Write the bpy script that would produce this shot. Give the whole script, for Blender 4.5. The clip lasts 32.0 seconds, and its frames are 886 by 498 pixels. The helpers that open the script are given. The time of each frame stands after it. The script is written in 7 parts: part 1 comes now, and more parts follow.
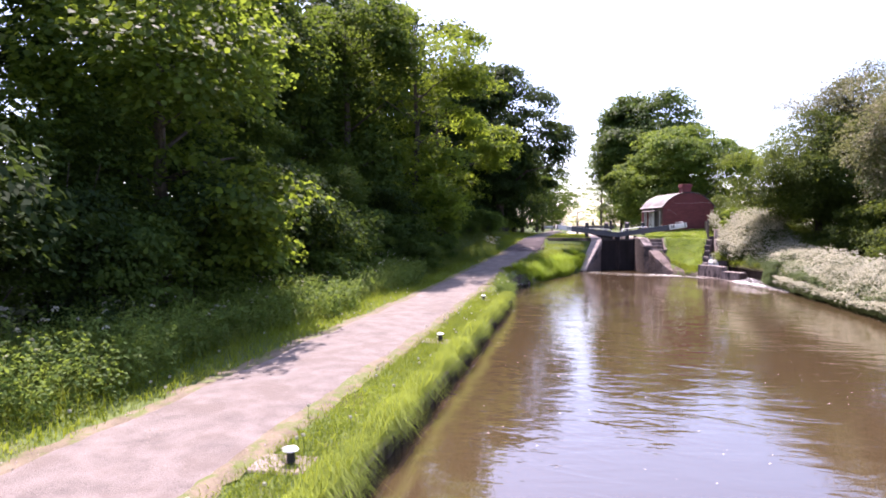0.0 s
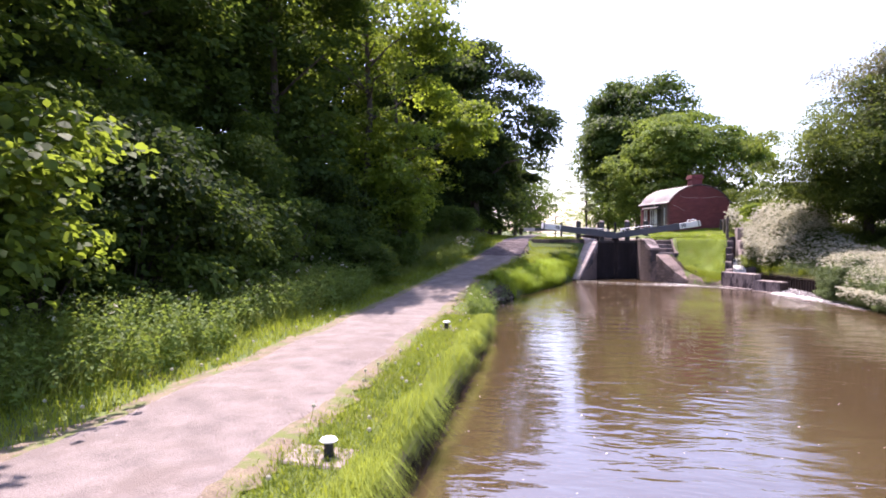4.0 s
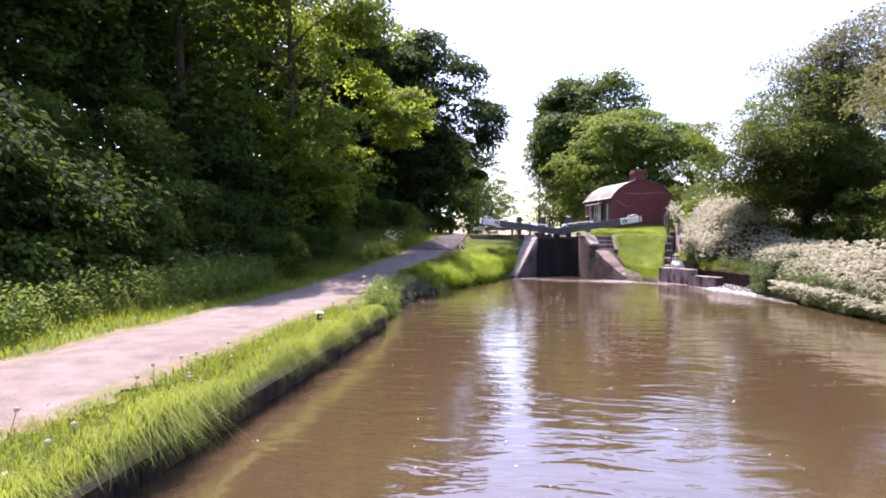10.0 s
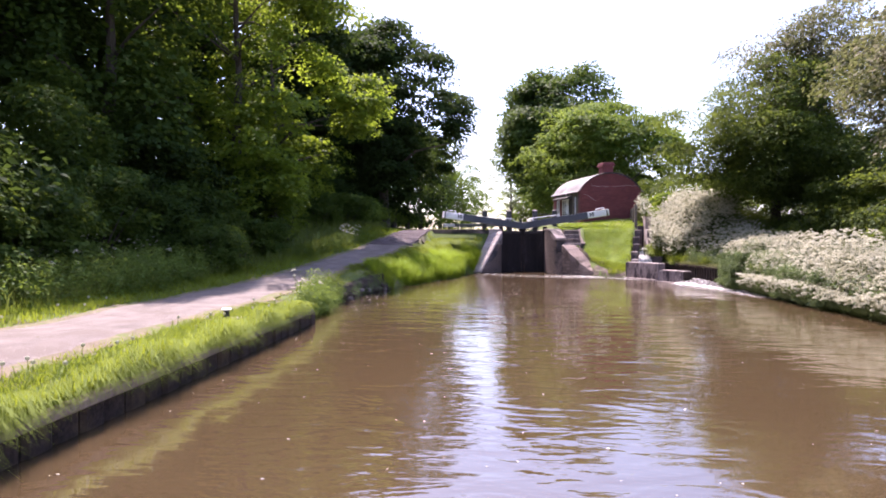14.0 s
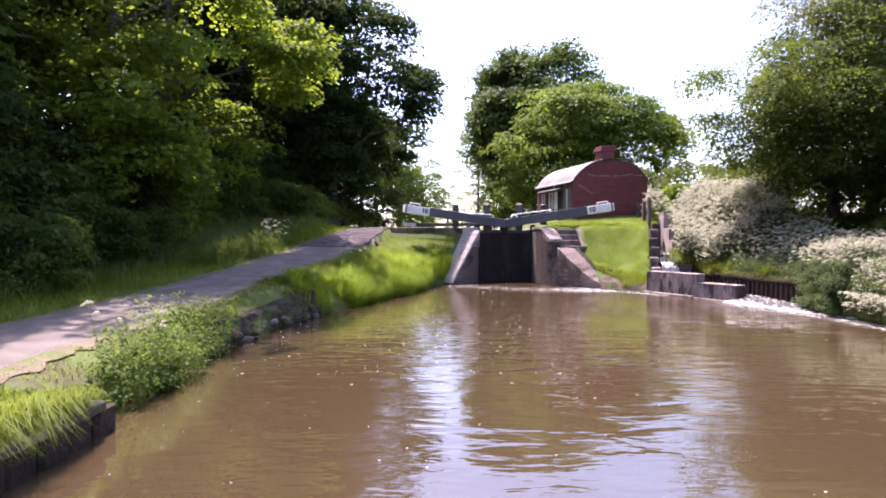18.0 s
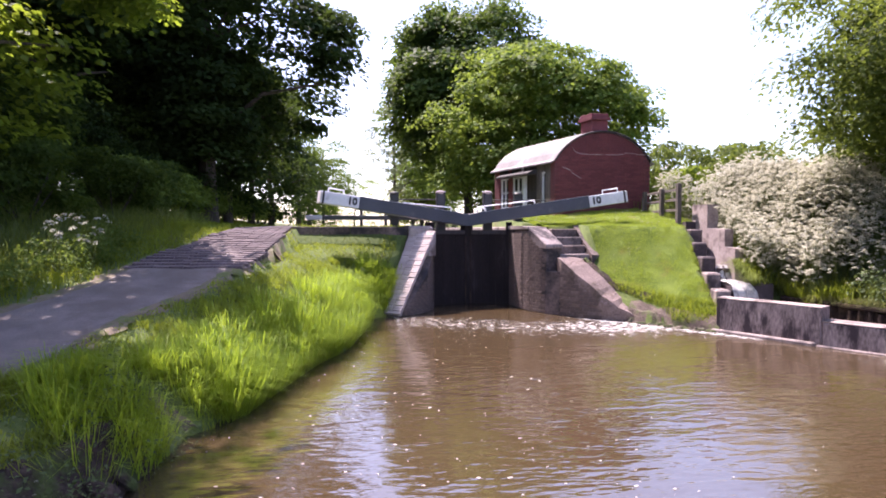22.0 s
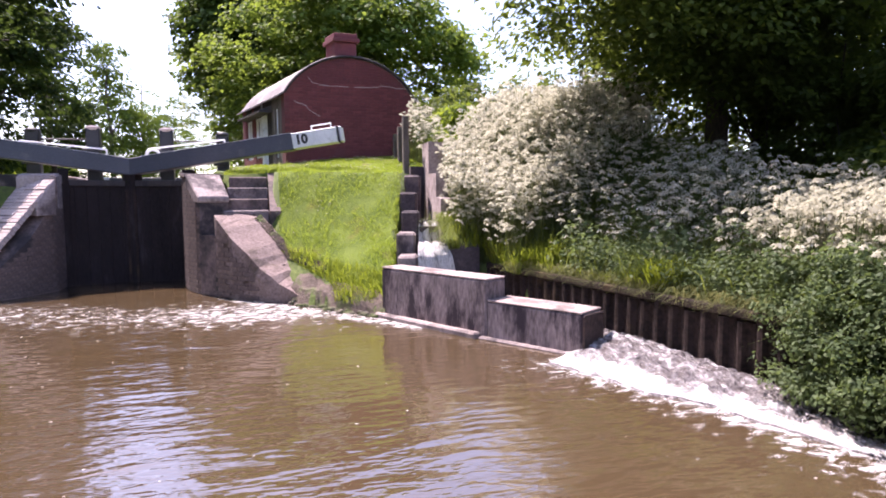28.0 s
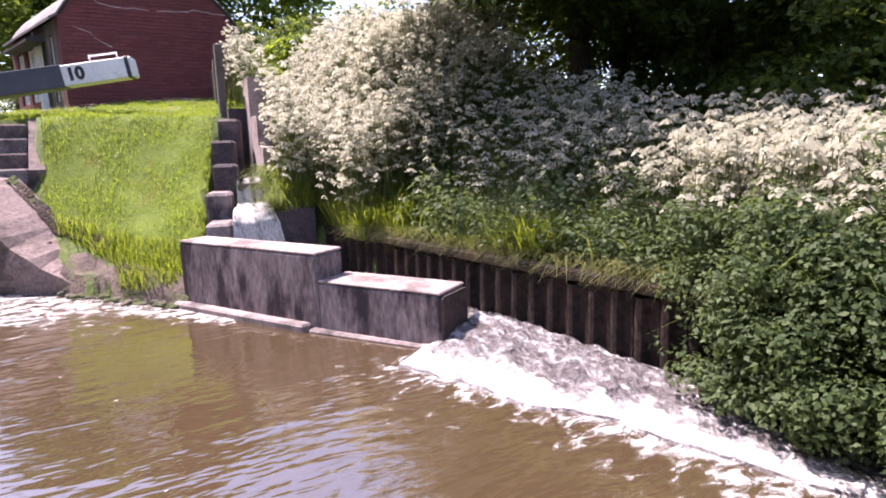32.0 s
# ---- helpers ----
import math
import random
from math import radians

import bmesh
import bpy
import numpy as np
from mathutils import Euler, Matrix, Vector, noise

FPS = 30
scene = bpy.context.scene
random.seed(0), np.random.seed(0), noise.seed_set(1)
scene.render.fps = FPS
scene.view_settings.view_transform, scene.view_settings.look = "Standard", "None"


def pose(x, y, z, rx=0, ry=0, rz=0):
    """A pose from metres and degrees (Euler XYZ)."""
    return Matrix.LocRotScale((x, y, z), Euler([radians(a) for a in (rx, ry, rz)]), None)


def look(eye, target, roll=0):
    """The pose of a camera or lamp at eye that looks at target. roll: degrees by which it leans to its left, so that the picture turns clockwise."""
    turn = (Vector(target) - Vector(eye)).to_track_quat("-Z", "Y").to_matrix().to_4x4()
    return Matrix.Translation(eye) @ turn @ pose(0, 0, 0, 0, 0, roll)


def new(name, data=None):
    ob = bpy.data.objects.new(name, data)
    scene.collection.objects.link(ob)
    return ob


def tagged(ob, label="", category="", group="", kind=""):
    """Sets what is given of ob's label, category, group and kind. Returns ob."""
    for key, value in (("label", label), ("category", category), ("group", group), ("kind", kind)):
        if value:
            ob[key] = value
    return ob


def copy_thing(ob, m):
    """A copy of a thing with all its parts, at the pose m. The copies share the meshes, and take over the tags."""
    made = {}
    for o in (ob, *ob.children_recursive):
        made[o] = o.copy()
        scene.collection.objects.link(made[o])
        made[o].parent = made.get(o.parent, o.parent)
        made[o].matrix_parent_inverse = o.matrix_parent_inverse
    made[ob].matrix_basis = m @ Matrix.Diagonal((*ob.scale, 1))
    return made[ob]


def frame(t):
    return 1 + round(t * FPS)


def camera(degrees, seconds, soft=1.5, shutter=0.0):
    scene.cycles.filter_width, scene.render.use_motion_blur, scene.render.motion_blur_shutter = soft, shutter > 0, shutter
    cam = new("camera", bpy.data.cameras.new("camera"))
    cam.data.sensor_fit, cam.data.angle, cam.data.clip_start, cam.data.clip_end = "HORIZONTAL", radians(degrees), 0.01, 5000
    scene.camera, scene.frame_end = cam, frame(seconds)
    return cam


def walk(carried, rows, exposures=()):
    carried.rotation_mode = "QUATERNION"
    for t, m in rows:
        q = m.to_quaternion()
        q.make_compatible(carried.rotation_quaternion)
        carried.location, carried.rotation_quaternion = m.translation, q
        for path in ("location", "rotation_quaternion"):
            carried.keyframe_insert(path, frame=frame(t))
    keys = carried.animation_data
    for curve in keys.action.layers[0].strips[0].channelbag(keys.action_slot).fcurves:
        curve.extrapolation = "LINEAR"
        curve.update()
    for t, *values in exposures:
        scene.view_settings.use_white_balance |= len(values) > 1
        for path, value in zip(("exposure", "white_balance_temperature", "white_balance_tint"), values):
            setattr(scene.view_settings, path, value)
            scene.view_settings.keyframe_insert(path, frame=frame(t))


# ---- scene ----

EXPOSURE = 1.68
# camera: seconds, place in metres, heading, pitch and roll in degrees
PATH = [
    (0, -2.922, -41.015, 2.906, -12.517, -2.109, -0.204),
    (1, -3.121, -39.130, 2.847, -11.874, -1.745, -0.452),
    (2, -3.289, -37.228, 2.748, -11.195, -1.502, -0.483),
    (3, -3.537, -35.398, 2.602, -10.588, -1.480, -0.286),
    (3.5, -3.648, -34.534, 2.536, -10.363, -1.497, -0.200),
    (5.5, -3.947, -31.783, 2.404, -9.202, -1.307, -0.239),
    (6, -3.963, -31.570, 2.365, -8.764, -1.207, -0.176),
    (7, -3.925, -31.484, 2.269, -8.107, -1.121, -0.134),
    (8, -3.503, -31.597, 2.186, -7.733, -1.058, -0.113),
    (9, -2.915, -31.703, 2.085, -7.244, -1.056, -0.029),
    (10, -2.243, -31.848, 1.985, -6.991, -1.056, 0.107),
    (11, -1.862, -31.995, 1.922, -6.599, -1.021, -0.032),
    (12, -1.645, -31.880, 1.867, -6.205, -1.024, -0.152),
    (13, -1.595, -31.391, 1.816, -5.504, -1.089, -0.109),
    (14, -1.521, -30.450, 1.748, -4.913, -1.112, -0.080),
    (14.5, -1.508, -29.897, 1.721, -4.960, -1.105, -0.101),
    (16.5, -1.640, -26.782, 1.666, -2.888, -0.996, -0.355),
    (17, -1.789, -25.853, 1.659, -2.266, -0.967, -0.210),
    (18, -2.180, -23.826, 1.707, -0.838, -0.961, 0.180),
    (19, -2.630, -21.624, 1.832, 1.372, -1.107, 0.123),
    (20, -2.929, -19.414, 1.957, 3.693, -1.283, 0.194),
    (21, -3.253, -17.198, 2.047, 6.783, -1.488, -0.007),
    (22, -3.343, -15.808, 2.096, 9.150, -1.905, -0.016),
    (23, -3.021, -15.027, 2.087, 10.386, -2.358, 0.005),
    (24, -2.402, -14.493, 1.975, 10.853, -2.680, -0.343),
    (24.5, -1.945, -14.233, 1.915, 10.950, -2.823, -0.500),
    (26.5, 0.872, -13.456, 1.685, 13.401, -3.455, 0.209),
    (27, 1.544, -13.354, 1.664, 14.944, -3.718, 0.102),
    (28, 2.437, -12.942, 1.621, 17.560, -4.673, -0.394),
    (29, 2.890, -12.549, 1.561, 20.645, -5.702, -0.841),
    (30, 3.065, -12.176, 1.568, 24.259, -7.136, -1.244),
    (31, 3.225, -11.810, 1.591, 27.691, -8.615, -1.660),
    (32, 3.357, -11.538, 1.577, 30.640, -9.689, -1.744),
]


def aim(x, y, z, heading, pitch, roll):
    a, p = radians(heading), radians(pitch)
    way = Vector((math.sin(a) * math.cos(p), math.cos(a) * math.cos(p), math.sin(p)))
    eye = Vector((x, y, z))
    return look(eye, eye + way * 4, roll)


cam = camera(74.05, 32.0, soft=1.85)
walk(cam, [(t, aim(*row)) for t, *row in PATH], exposures=[(0.0, EXPOSURE, 6450, 34), (32.0, EXPOSURE, 6450, 34)])

# ---- light: a high summer sun ahead and to the left, clear hazy sky ----
SUN_AZ, SUN_EL = radians(-29), radians(61)
world = bpy.data.worlds.new("sky")
scene.world = world
world.use_nodes = True
wn = world.node_tree.nodes
sky = wn.new("ShaderNodeTexSky")
sky.sky_type = "NISHITA"
sky.sun_disc = False
sky.sun_elevation, sky.sun_rotation = SUN_EL, SUN_AZ
sky.air_density, sky.dust_density, sky.ozone_density = 1.0, 1.35, 1.05
wn["Background"].inputs["Strength"].default_value = 0.147
world.node_tree.links.new(sky.outputs[0], wn["Background"].inputs["Color"])
lamp = bpy.data.lights.new("sun", "SUN")
lamp.energy, lamp.angle, lamp.color = 4.6, radians(0.6), (1.0, 0.95, 0.86)
sun = new("sun", lamp)
sun.matrix_world = look((0, 0, 40), (-math.sin(SUN_AZ) * math.cos(SUN_EL), -math.cos(SUN_AZ) * math.cos(SUN_EL), 40 - math.sin(SUN_EL)))


# ---- materials ----
def shader(name):
    m = bpy.data.materials.new(name)
    m.use_nodes = True
    return m, m.node_tree.nodes, m.node_tree.links, m.node_tree.nodes["Principled BSDF"]


def surface(name, low, high, coarse=1.2, fine=30.0, rough=0.8, bump=0.4, depth=0.01, stain=None, stain_scale=0.5, stain_at=0.56,
            vary=0.0, island=False, metal=0.0, stretch=(1, 1, 1), spec=0.5):
    """Two tones by coarse and fine noise, stains of a third colour, relief."""
    m, n, l, b = shader(name)
    geo = n.new("ShaderNodeTexCoord")
    mp = n.new("ShaderNodeMapping")
    mp.inputs["Scale"].default_value = stretch
    l.new(geo.outputs["Object"], mp.inputs["Vector"])
    a = n.new("ShaderNodeTexNoise")
    a.inputs["Scale"].default_value, a.inputs["Detail"].default_value = coarse, 6
    f = n.new("ShaderNodeTexNoise")
    f.inputs["Scale"].default_value, f.inputs["Detail"].default_value = fine, 5
    for t in (a, f):
        l.new(mp.outputs[0], t.inputs["Vector"])
    add = n.new("ShaderNodeMath")
    add.operation = "ADD"
    l.new(a.outputs["Fac"], add.inputs[0]), l.new(f.outputs["Fac"], add.inputs[1])
    ramp = n.new("ShaderNodeMapRange")
    ramp.inputs["From Min"].default_value, ramp.inputs["From Max"].default_value = 0.72, 1.28
    l.new(add.outputs[0], ramp.inputs["Value"])
    mix = n.new("ShaderNodeMix")
    mix.data_type = "RGBA"
    mix.inputs["A"].default_value, mix.inputs["B"].default_value = (*low, 1), (*high, 1)
    l.new(ramp.outputs[0], mix.inputs["Factor"])
    out = mix.outputs["Result"]
    if stain:
        s = n.new("ShaderNodeTexNoise")
        s.inputs["Scale"].default_value, s.inputs["Detail"].default_value, s.inputs["Roughness"].default_value = stain_scale, 8, 0.65
        l.new(mp.outputs[0], s.inputs["Vector"])
        r = n.new("ShaderNodeMapRange")
        r.inputs["From Min"].default_value, r.inputs["From Max"].default_value = stain_at - 0.06, stain_at + 0.06
        l.new(s.outputs["Fac"], r.inputs["Value"])
        mx = n.new("ShaderNodeMix")
        mx.data_type = "RGBA"
        mx.inputs["B"].default_value = (*stain, 1)
        l.new(out, mx.inputs["A"]), l.new(r.outputs[0], mx.inputs["Factor"])
        out = mx.outputs["Result"]
    if vary:
        src = n.new("ShaderNodeNewGeometry").outputs["Random Per Island"] if island else n.new("ShaderNodeObjectInfo").outputs["Random"]
        hv = n.new("ShaderNodeHueSaturation")
        mr = n.new("ShaderNodeMapRange")
        mr.inputs["To Min"].default_value, mr.inputs["To Max"].default_value = 1 - vary, 1 + vary
        l.new(src, mr.inputs["Value"]), l.new(mr.outputs[0], hv.inputs["Value"]), l.new(out, hv.inputs["Color"])
        out = hv.outputs["Color"]
    l.new(out, b.inputs["Base Color"])
    b.inputs["Roughness"].default_value, b.inputs["Metallic"].default_value = rough, metal
    b.inputs["Specular IOR Level"].default_value = spec
    bp = n.new("ShaderNodeBump")
    bp.inputs["Strength"].default_value, bp.inputs["Distance"].default_value = bump, depth
    l.new(add.outputs[0], bp.inputs["Height"]), l.new(bp.outputs[0], b.inputs["Normal"])
    return m


def leafy(name, dark, light, through_col, clear=0.35, rough=0.62, spread=0.35, gloss=0.14):
    """Leaves: each its own tone, a little gloss, light shining through."""
    m, n, l, b = shader(name)
    geo = n.new("ShaderNodeNewGeometry")
    mix = n.new("ShaderNodeMix")
    mix.data_type = "RGBA"
    mix.inputs["A"].default_value, mix.inputs["B"].default_value = (*dark, 1), (*light, 1)
    obj = n.new("ShaderNodeTexCoord")
    nz = n.new("ShaderNodeTexNoise")
    nz.inputs["Scale"].default_value, nz.inputs["Detail"].default_value = 0.45, 3
    l.new(obj.outputs["Object"], nz.inputs["Vector"])
    am = n.new("ShaderNodeMath")
    am.operation = "MULTIPLY_ADD"
    am.inputs[1].default_value, am.inputs[2].default_value = 0.75, -0.1
    l.new(geo.outputs["Random Per Island"], am.inputs[0])
    ad = n.new("ShaderNodeMath")
    ad.operation = "ADD"
    ad.use_clamp = True
    sc = n.new("ShaderNodeMapRange")
    sc.inputs["From Min"].default_value, sc.inputs["From Max"].default_value = 0.35, 0.65
    sc.inputs["To Min"].default_value, sc.inputs["To Max"].default_value = -spread, spread
    l.new(nz.outputs["Fac"], sc.inputs["Value"])
    l.new(am.outputs[0], ad.inputs[0]), l.new(sc.outputs[0], ad.inputs[1])
    l.new(ad.outputs[0], mix.inputs["Factor"]), l.new(mix.outputs["Result"], b.inputs["Base Color"])
    b.inputs["Roughness"].default_value = rough
    b.inputs["Specular IOR Level"].default_value = gloss
    tr = n.new("ShaderNodeBsdfTranslucent")
    hs = n.new("ShaderNodeMix")
    hs.data_type = "RGBA"
    hs.inputs["Factor"].default_value = 0.6
    hs.inputs["B"].default_value = (*through_col, 1)
    l.new(mix.outputs["Result"], hs.inputs["A"]), l.new(hs.outputs["Result"], tr.inputs["Color"])
    ms = n.new("ShaderNodeMixShader")
    ms.inputs[0].default_value = clear
    l.new(b.outputs[0], ms.inputs[1]), l.new(tr.outputs[0], ms.inputs[2])
    l.new(ms.outputs[0], n["Material Output"].inputs["Surface"])
    return m


soil = surface("soil", (0.05, 0.08, 0.016), (0.115, 0.15, 0.032), 0.8, 14, 0.95, 0.6, 0.03, stain=(0.07, 0.06, 0.025), stain_scale=0.9, stain_at=0.6)
earth_mat = surface("damp_dark_earth", (0.014, 0.009, 0.007), (0.075, 0.05, 0.038), 4, 26, 0.9, 1.0, 0.04, stain=(0.06, 0.085, 0.02), stain_scale=3.0, stain_at=0.55, spec=0.3)
sandy_mat = surface("sandy_earth", (0.05, 0.036, 0.028), (0.145, 0.108, 0.085), 3, 25, 0.95, 0.8, 0.02, stain=(0.07, 0.09, 0.025), stain_scale=2.5, stain_at=0.57)
gravel = surface("pale_gravel", (0.112, 0.092, 0.082), (0.245, 0.203, 0.186), 2.4, 70, 0.95, 1.0, 0.02, stain=(0.15, 0.12, 0.105), stain_scale=1.3, stain_at=0.57)
trodden_mat = surface("trodden_earth", (0.095, 0.072, 0.045), (0.21, 0.165, 0.115), 3, 50, 0.95, 0.8, 0.012, stain=(0.10, 0.12, 0.03), stain_scale=3.5, stain_at=0.54)
concrete = surface("old_concrete", (0.15, 0.118, 0.112), (0.34, 0.275, 0.26), 2.2, 22, 0.9, 0.5, 0.01, stain=(0.055, 0.042, 0.044), stain_scale=1.9, stain_at=0.54, stretch=(1, 1, 0.6))
ramp_mat = surface("worn_pinkish_concrete", (0.11, 0.076, 0.067), (0.27, 0.20, 0.18), 2.0, 24, 0.9, 0.6, 0.015, stain=(0.075, 0.055, 0.04), stain_scale=2.2, stain_at=0.58)
wall_stone = surface("dark_lock_masonry", (0.075, 0.053, 0.048), (0.21, 0.152, 0.138), 1.6, 20, 0.9, 0.6, 0.012, stain=(0.03, 0.025, 0.027), stain_scale=1.1, stain_at=0.52)
wing_brick = surface("pale_worn_brick", (0.36, 0.29, 0.275), (0.54, 0.455, 0.435), 1.6, 30, 0.85, 0.5, 0.008, stain=(0.30, 0.23, 0.22), stain_scale=1.7, stain_at=0.6, vary=0.15)
wall_brick = surface("dark_engineering_brick", (0.062, 0.043, 0.038), (0.18, 0.128, 0.112), 1.6, 26, 0.88, 0.5, 0.006, stain=(0.05, 0.04, 0.042), stain_scale=1.1, stain_at=0.54, vary=0.12)
plank_wet = surface("black_wet_planks", (0.010, 0.007, 0.007), (0.026, 0.018, 0.018), 1.2, 24, 0.85, 0.4, 0.006, stain=(0.055, 0.045, 0.044), stain_scale=1.1, stain_at=0.66, stretch=(2, 2, 0.5), spec=0.25)
rusty_pile = surface("rusty_black_piling", (0.012, 0.008, 0.007), (0.045, 0.029, 0.024), 3, 24, 0.9, 0.8, 0.012, stain=(0.07, 0.045, 0.025), stain_scale=1.6, stain_at=0.62, spec=0.25)
coping_stone = surface("worn_coping_stone", (0.22, 0.17, 0.16), (0.42, 0.35, 0.33), 1.2, 26, 0.85, 0.5, 0.01, stain=(0.12, 0.09, 0.085), stain_scale=1.7, stain_at=0.57)
pad_mat = surface("worn_pad_concrete", (0.19, 0.15, 0.135), (0.31, 0.255, 0.235), 3, 40, 0.92, 0.5, 0.008, stain=(0.11, 0.10, 0.06), stain_scale=5, stain_at=0.56)
step_stone = surface("dark_step_stone", (0.10, 0.078, 0.076), (0.26, 0.205, 0.195), 1.6, 24, 0.9, 0.6, 0.012, stain=(0.05, 0.04, 0.042), stain_scale=2.2, stain_at=0.56)
steel_dark = surface("wet_dark_steel", (0.02, 0.018, 0.018), (0.07, 0.055, 0.05), 2, 25, 0.6, 0.4, 0.005, stain=(0.10, 0.055, 0.03), stain_scale=2.2, stain_at=0.6)
timber_dark = surface("wet_oak_planks", (0.018, 0.014, 0.014), (0.055, 0.042, 0.04), 1.2, 24, 0.75, 0.5, 0.008, stain=(0.09, 0.08, 0.075), stain_scale=1.3, stain_at=0.63, stretch=(4, 4, 0.5))
paint_grey = surface("dark_blue_grey_paint", (0.045, 0.05, 0.065), (0.075, 0.08, 0.10), 1.5, 40, 0.5, 0.15, 0.003, stain=(0.10, 0.10, 0.11), stain_scale=3, stain_at=0.66)
paint_black = surface("black_paint", (0.012, 0.012, 0.014), (0.03, 0.03, 0.034), 2, 40, 0.5, 0.2, 0.003)
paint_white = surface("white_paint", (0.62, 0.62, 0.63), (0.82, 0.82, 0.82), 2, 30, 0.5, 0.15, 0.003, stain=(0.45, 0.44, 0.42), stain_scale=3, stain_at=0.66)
brick_red = surface("red_brick", (0.13, 0.034, 0.036), (0.205, 0.052, 0.053), 1.5, 30, 0.85, 0.4, 0.004, stain=(0.12, 0.035, 0.035), stain_scale=2, stain_at=0.6, vary=0.16)
mortar_red = surface("dark_red_mortar", (0.11, 0.034, 0.036), (0.18, 0.06, 0.06), 1.2, 40, 0.95, 0.4, 0.006)
mortar_pale = surface("pale_repair_mortar", (0.42, 0.33, 0.30), (0.6, 0.5, 0.46), 3, 40, 0.95, 0.3, 0.004)
block_stone = surface("black_purple_stone", (0.028, 0.020, 0.024), (0.085, 0.063, 0.068), 2, 24, 0.85, 0.5, 0.01, stain=(0.14, 0.105, 0.1), stain_scale=2.4, stain_at=0.62)
mossy_stone = surface("mossy_stone", (0.055, 0.045, 0.032), (0.15, 0.12, 0.095), 3, 24, 0.9, 0.7, 0.012, stain=(0.05, 0.065, 0.015), stain_scale=4, stain_at=0.5)
brown_stone = surface("dark_brown_stone", (0.038, 0.023, 0.019), (0.095, 0.058, 0.048), 3, 24, 0.85, 0.6, 0.012, stain=(0.02, 0.014, 0.013), stain_scale=4, stain_at=0.58)
weir_concrete = surface("streaked_weir_concrete", (0.105, 0.08, 0.08), (0.36, 0.285, 0.275), 1.8, 20, 0.9, 0.4, 0.008, stain=(0.04, 0.028, 0.034), stain_scale=2.6, stain_at=0.53, stretch=(1.6, 1.6, 0.5))
roof_sheet = surface("weathered_roof_felt", (0.115, 0.10, 0.10), (0.24, 0.22, 0.215), 0.9, 30, 0.7, 0.3, 0.008, stain=(0.34, 0.32, 0.31), stain_scale=0.9, stain_at=0.6)
glass_dark = surface("dark_window_glass", (0.01, 0.012, 0.014), (0.03, 0.033, 0.036), 2, 20, 0.08, 0.02, 0.002)
bark = surface("bark", (0.03, 0.023, 0.018), (0.10, 0.08, 0.06), 2, 18, 0.95, 0.9, 0.03, stretch=(3, 3, 0.6))
weathered_wood = surface("grey_weathered_wood", (0.06, 0.05, 0.043), (0.17, 0.14, 0.12), 2, 30, 0.9, 0.5, 0.006, stretch=(4, 4, 0.6))
setts_brick = surface("blue_brick_setts", (0.075, 0.054, 0.058), (0.15, 0.11, 0.112), 1.4, 28, 0.85, 0.4, 0.006, vary=0.2)
foam_white = surface("white_foam", (0.4, 0.37, 0.35), (0.66, 0.64, 0.62), 6, 40, 0.6, 0.8, 0.03, spec=0.3)
leaf_syc = leafy("sycamore_leaves", (0.022, 0.044, 0.012), (0.082, 0.13, 0.028), (0.24, 0.34, 0.035), 0.36, 0.75, gloss=0.07)
leaf_light = leafy("young_maple_leaves", (0.048, 0.09, 0.016), (0.14, 0.21, 0.03), (0.43, 0.55, 0.04), 0.5)
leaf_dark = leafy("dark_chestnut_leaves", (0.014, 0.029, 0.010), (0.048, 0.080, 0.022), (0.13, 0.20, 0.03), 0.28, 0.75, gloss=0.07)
leaf_maple = leafy("field_maple_leaves", (0.03, 0.06, 0.012), (0.105, 0.16, 0.026), (0.40, 0.52, 0.045), 0.46)
leaf_oak = leafy("oak_leaves", (0.032, 0.062, 0.012), (0.10, 0.15, 0.026), (0.38, 0.49, 0.04), 0.48)
leaf_blossom = leafy("elder_leaves_and_blossom", (0.035, 0.05, 0.016), (0.30, 0.255, 0.17), (0.30, 0.33, 0.10), 0.32)
leaf_pale = leafy("pale_willow_leaves", (0.13, 0.16, 0.07), (0.25, 0.28, 0.15), (0.4, 0.45, 0.2), 0.4)
leaf_ash = leafy("dark_ash_leaves", (0.025, 0.052, 0.013), (0.085, 0.135, 0.028), (0.22, 0.32, 0.04), 0.34)
leaf_mid = leafy("ash_leaves", (0.055, 0.10, 0.018), (0.18, 0.26, 0.045), (0.36, 0.47, 0.06), 0.4)
leaf_hawthorn = leafy("hawthorn_leaves", (0.022, 0.042, 0.010), (0.085, 0.125, 0.024), (0.30, 0.38, 0.05), 0.42)
grass_mat = leafy("grass_blades", (0.075, 0.115, 0.012), (0.235, 0.30, 0.036), (0.44, 0.52, 0.04), 0.42)
turf_mat = surface("close_turf", (0.05, 0.085, 0.012), (0.15, 0.20, 0.028), 1.6, 60, 0.9, 0.8, 0.02, stain=(0.14, 0.13, 0.03), stain_scale=1.4, stain_at=0.62, spec=0.2)
lush_mat = leafy("lush_bank_grass", (0.10, 0.175, 0.015), (0.31, 0.43, 0.045), (0.5, 0.65, 0.04), 0.45, 0.5)
lawn_mat = leafy("mown_grass", (0.13, 0.195, 0.025), (0.27, 0.345, 0.05), (0.46, 0.58, 0.05), 0.42)
herb_grass = leafy("bank_grass_blades", (0.065, 0.095, 0.02), (0.18, 0.225, 0.055), (0.34, 0.40, 0.07), 0.38, 0.55)
nettle_mat = leafy("nettle_leaves", (0.05, 0.092, 0.02), (0.175, 0.25, 0.055), (0.34, 0.46, 0.06), 0.38)
stem_mat = leafy("flower_stems", (0.06, 0.085, 0.03), (0.13, 0.155, 0.06), (0.22, 0.26, 0.08), 0.3)
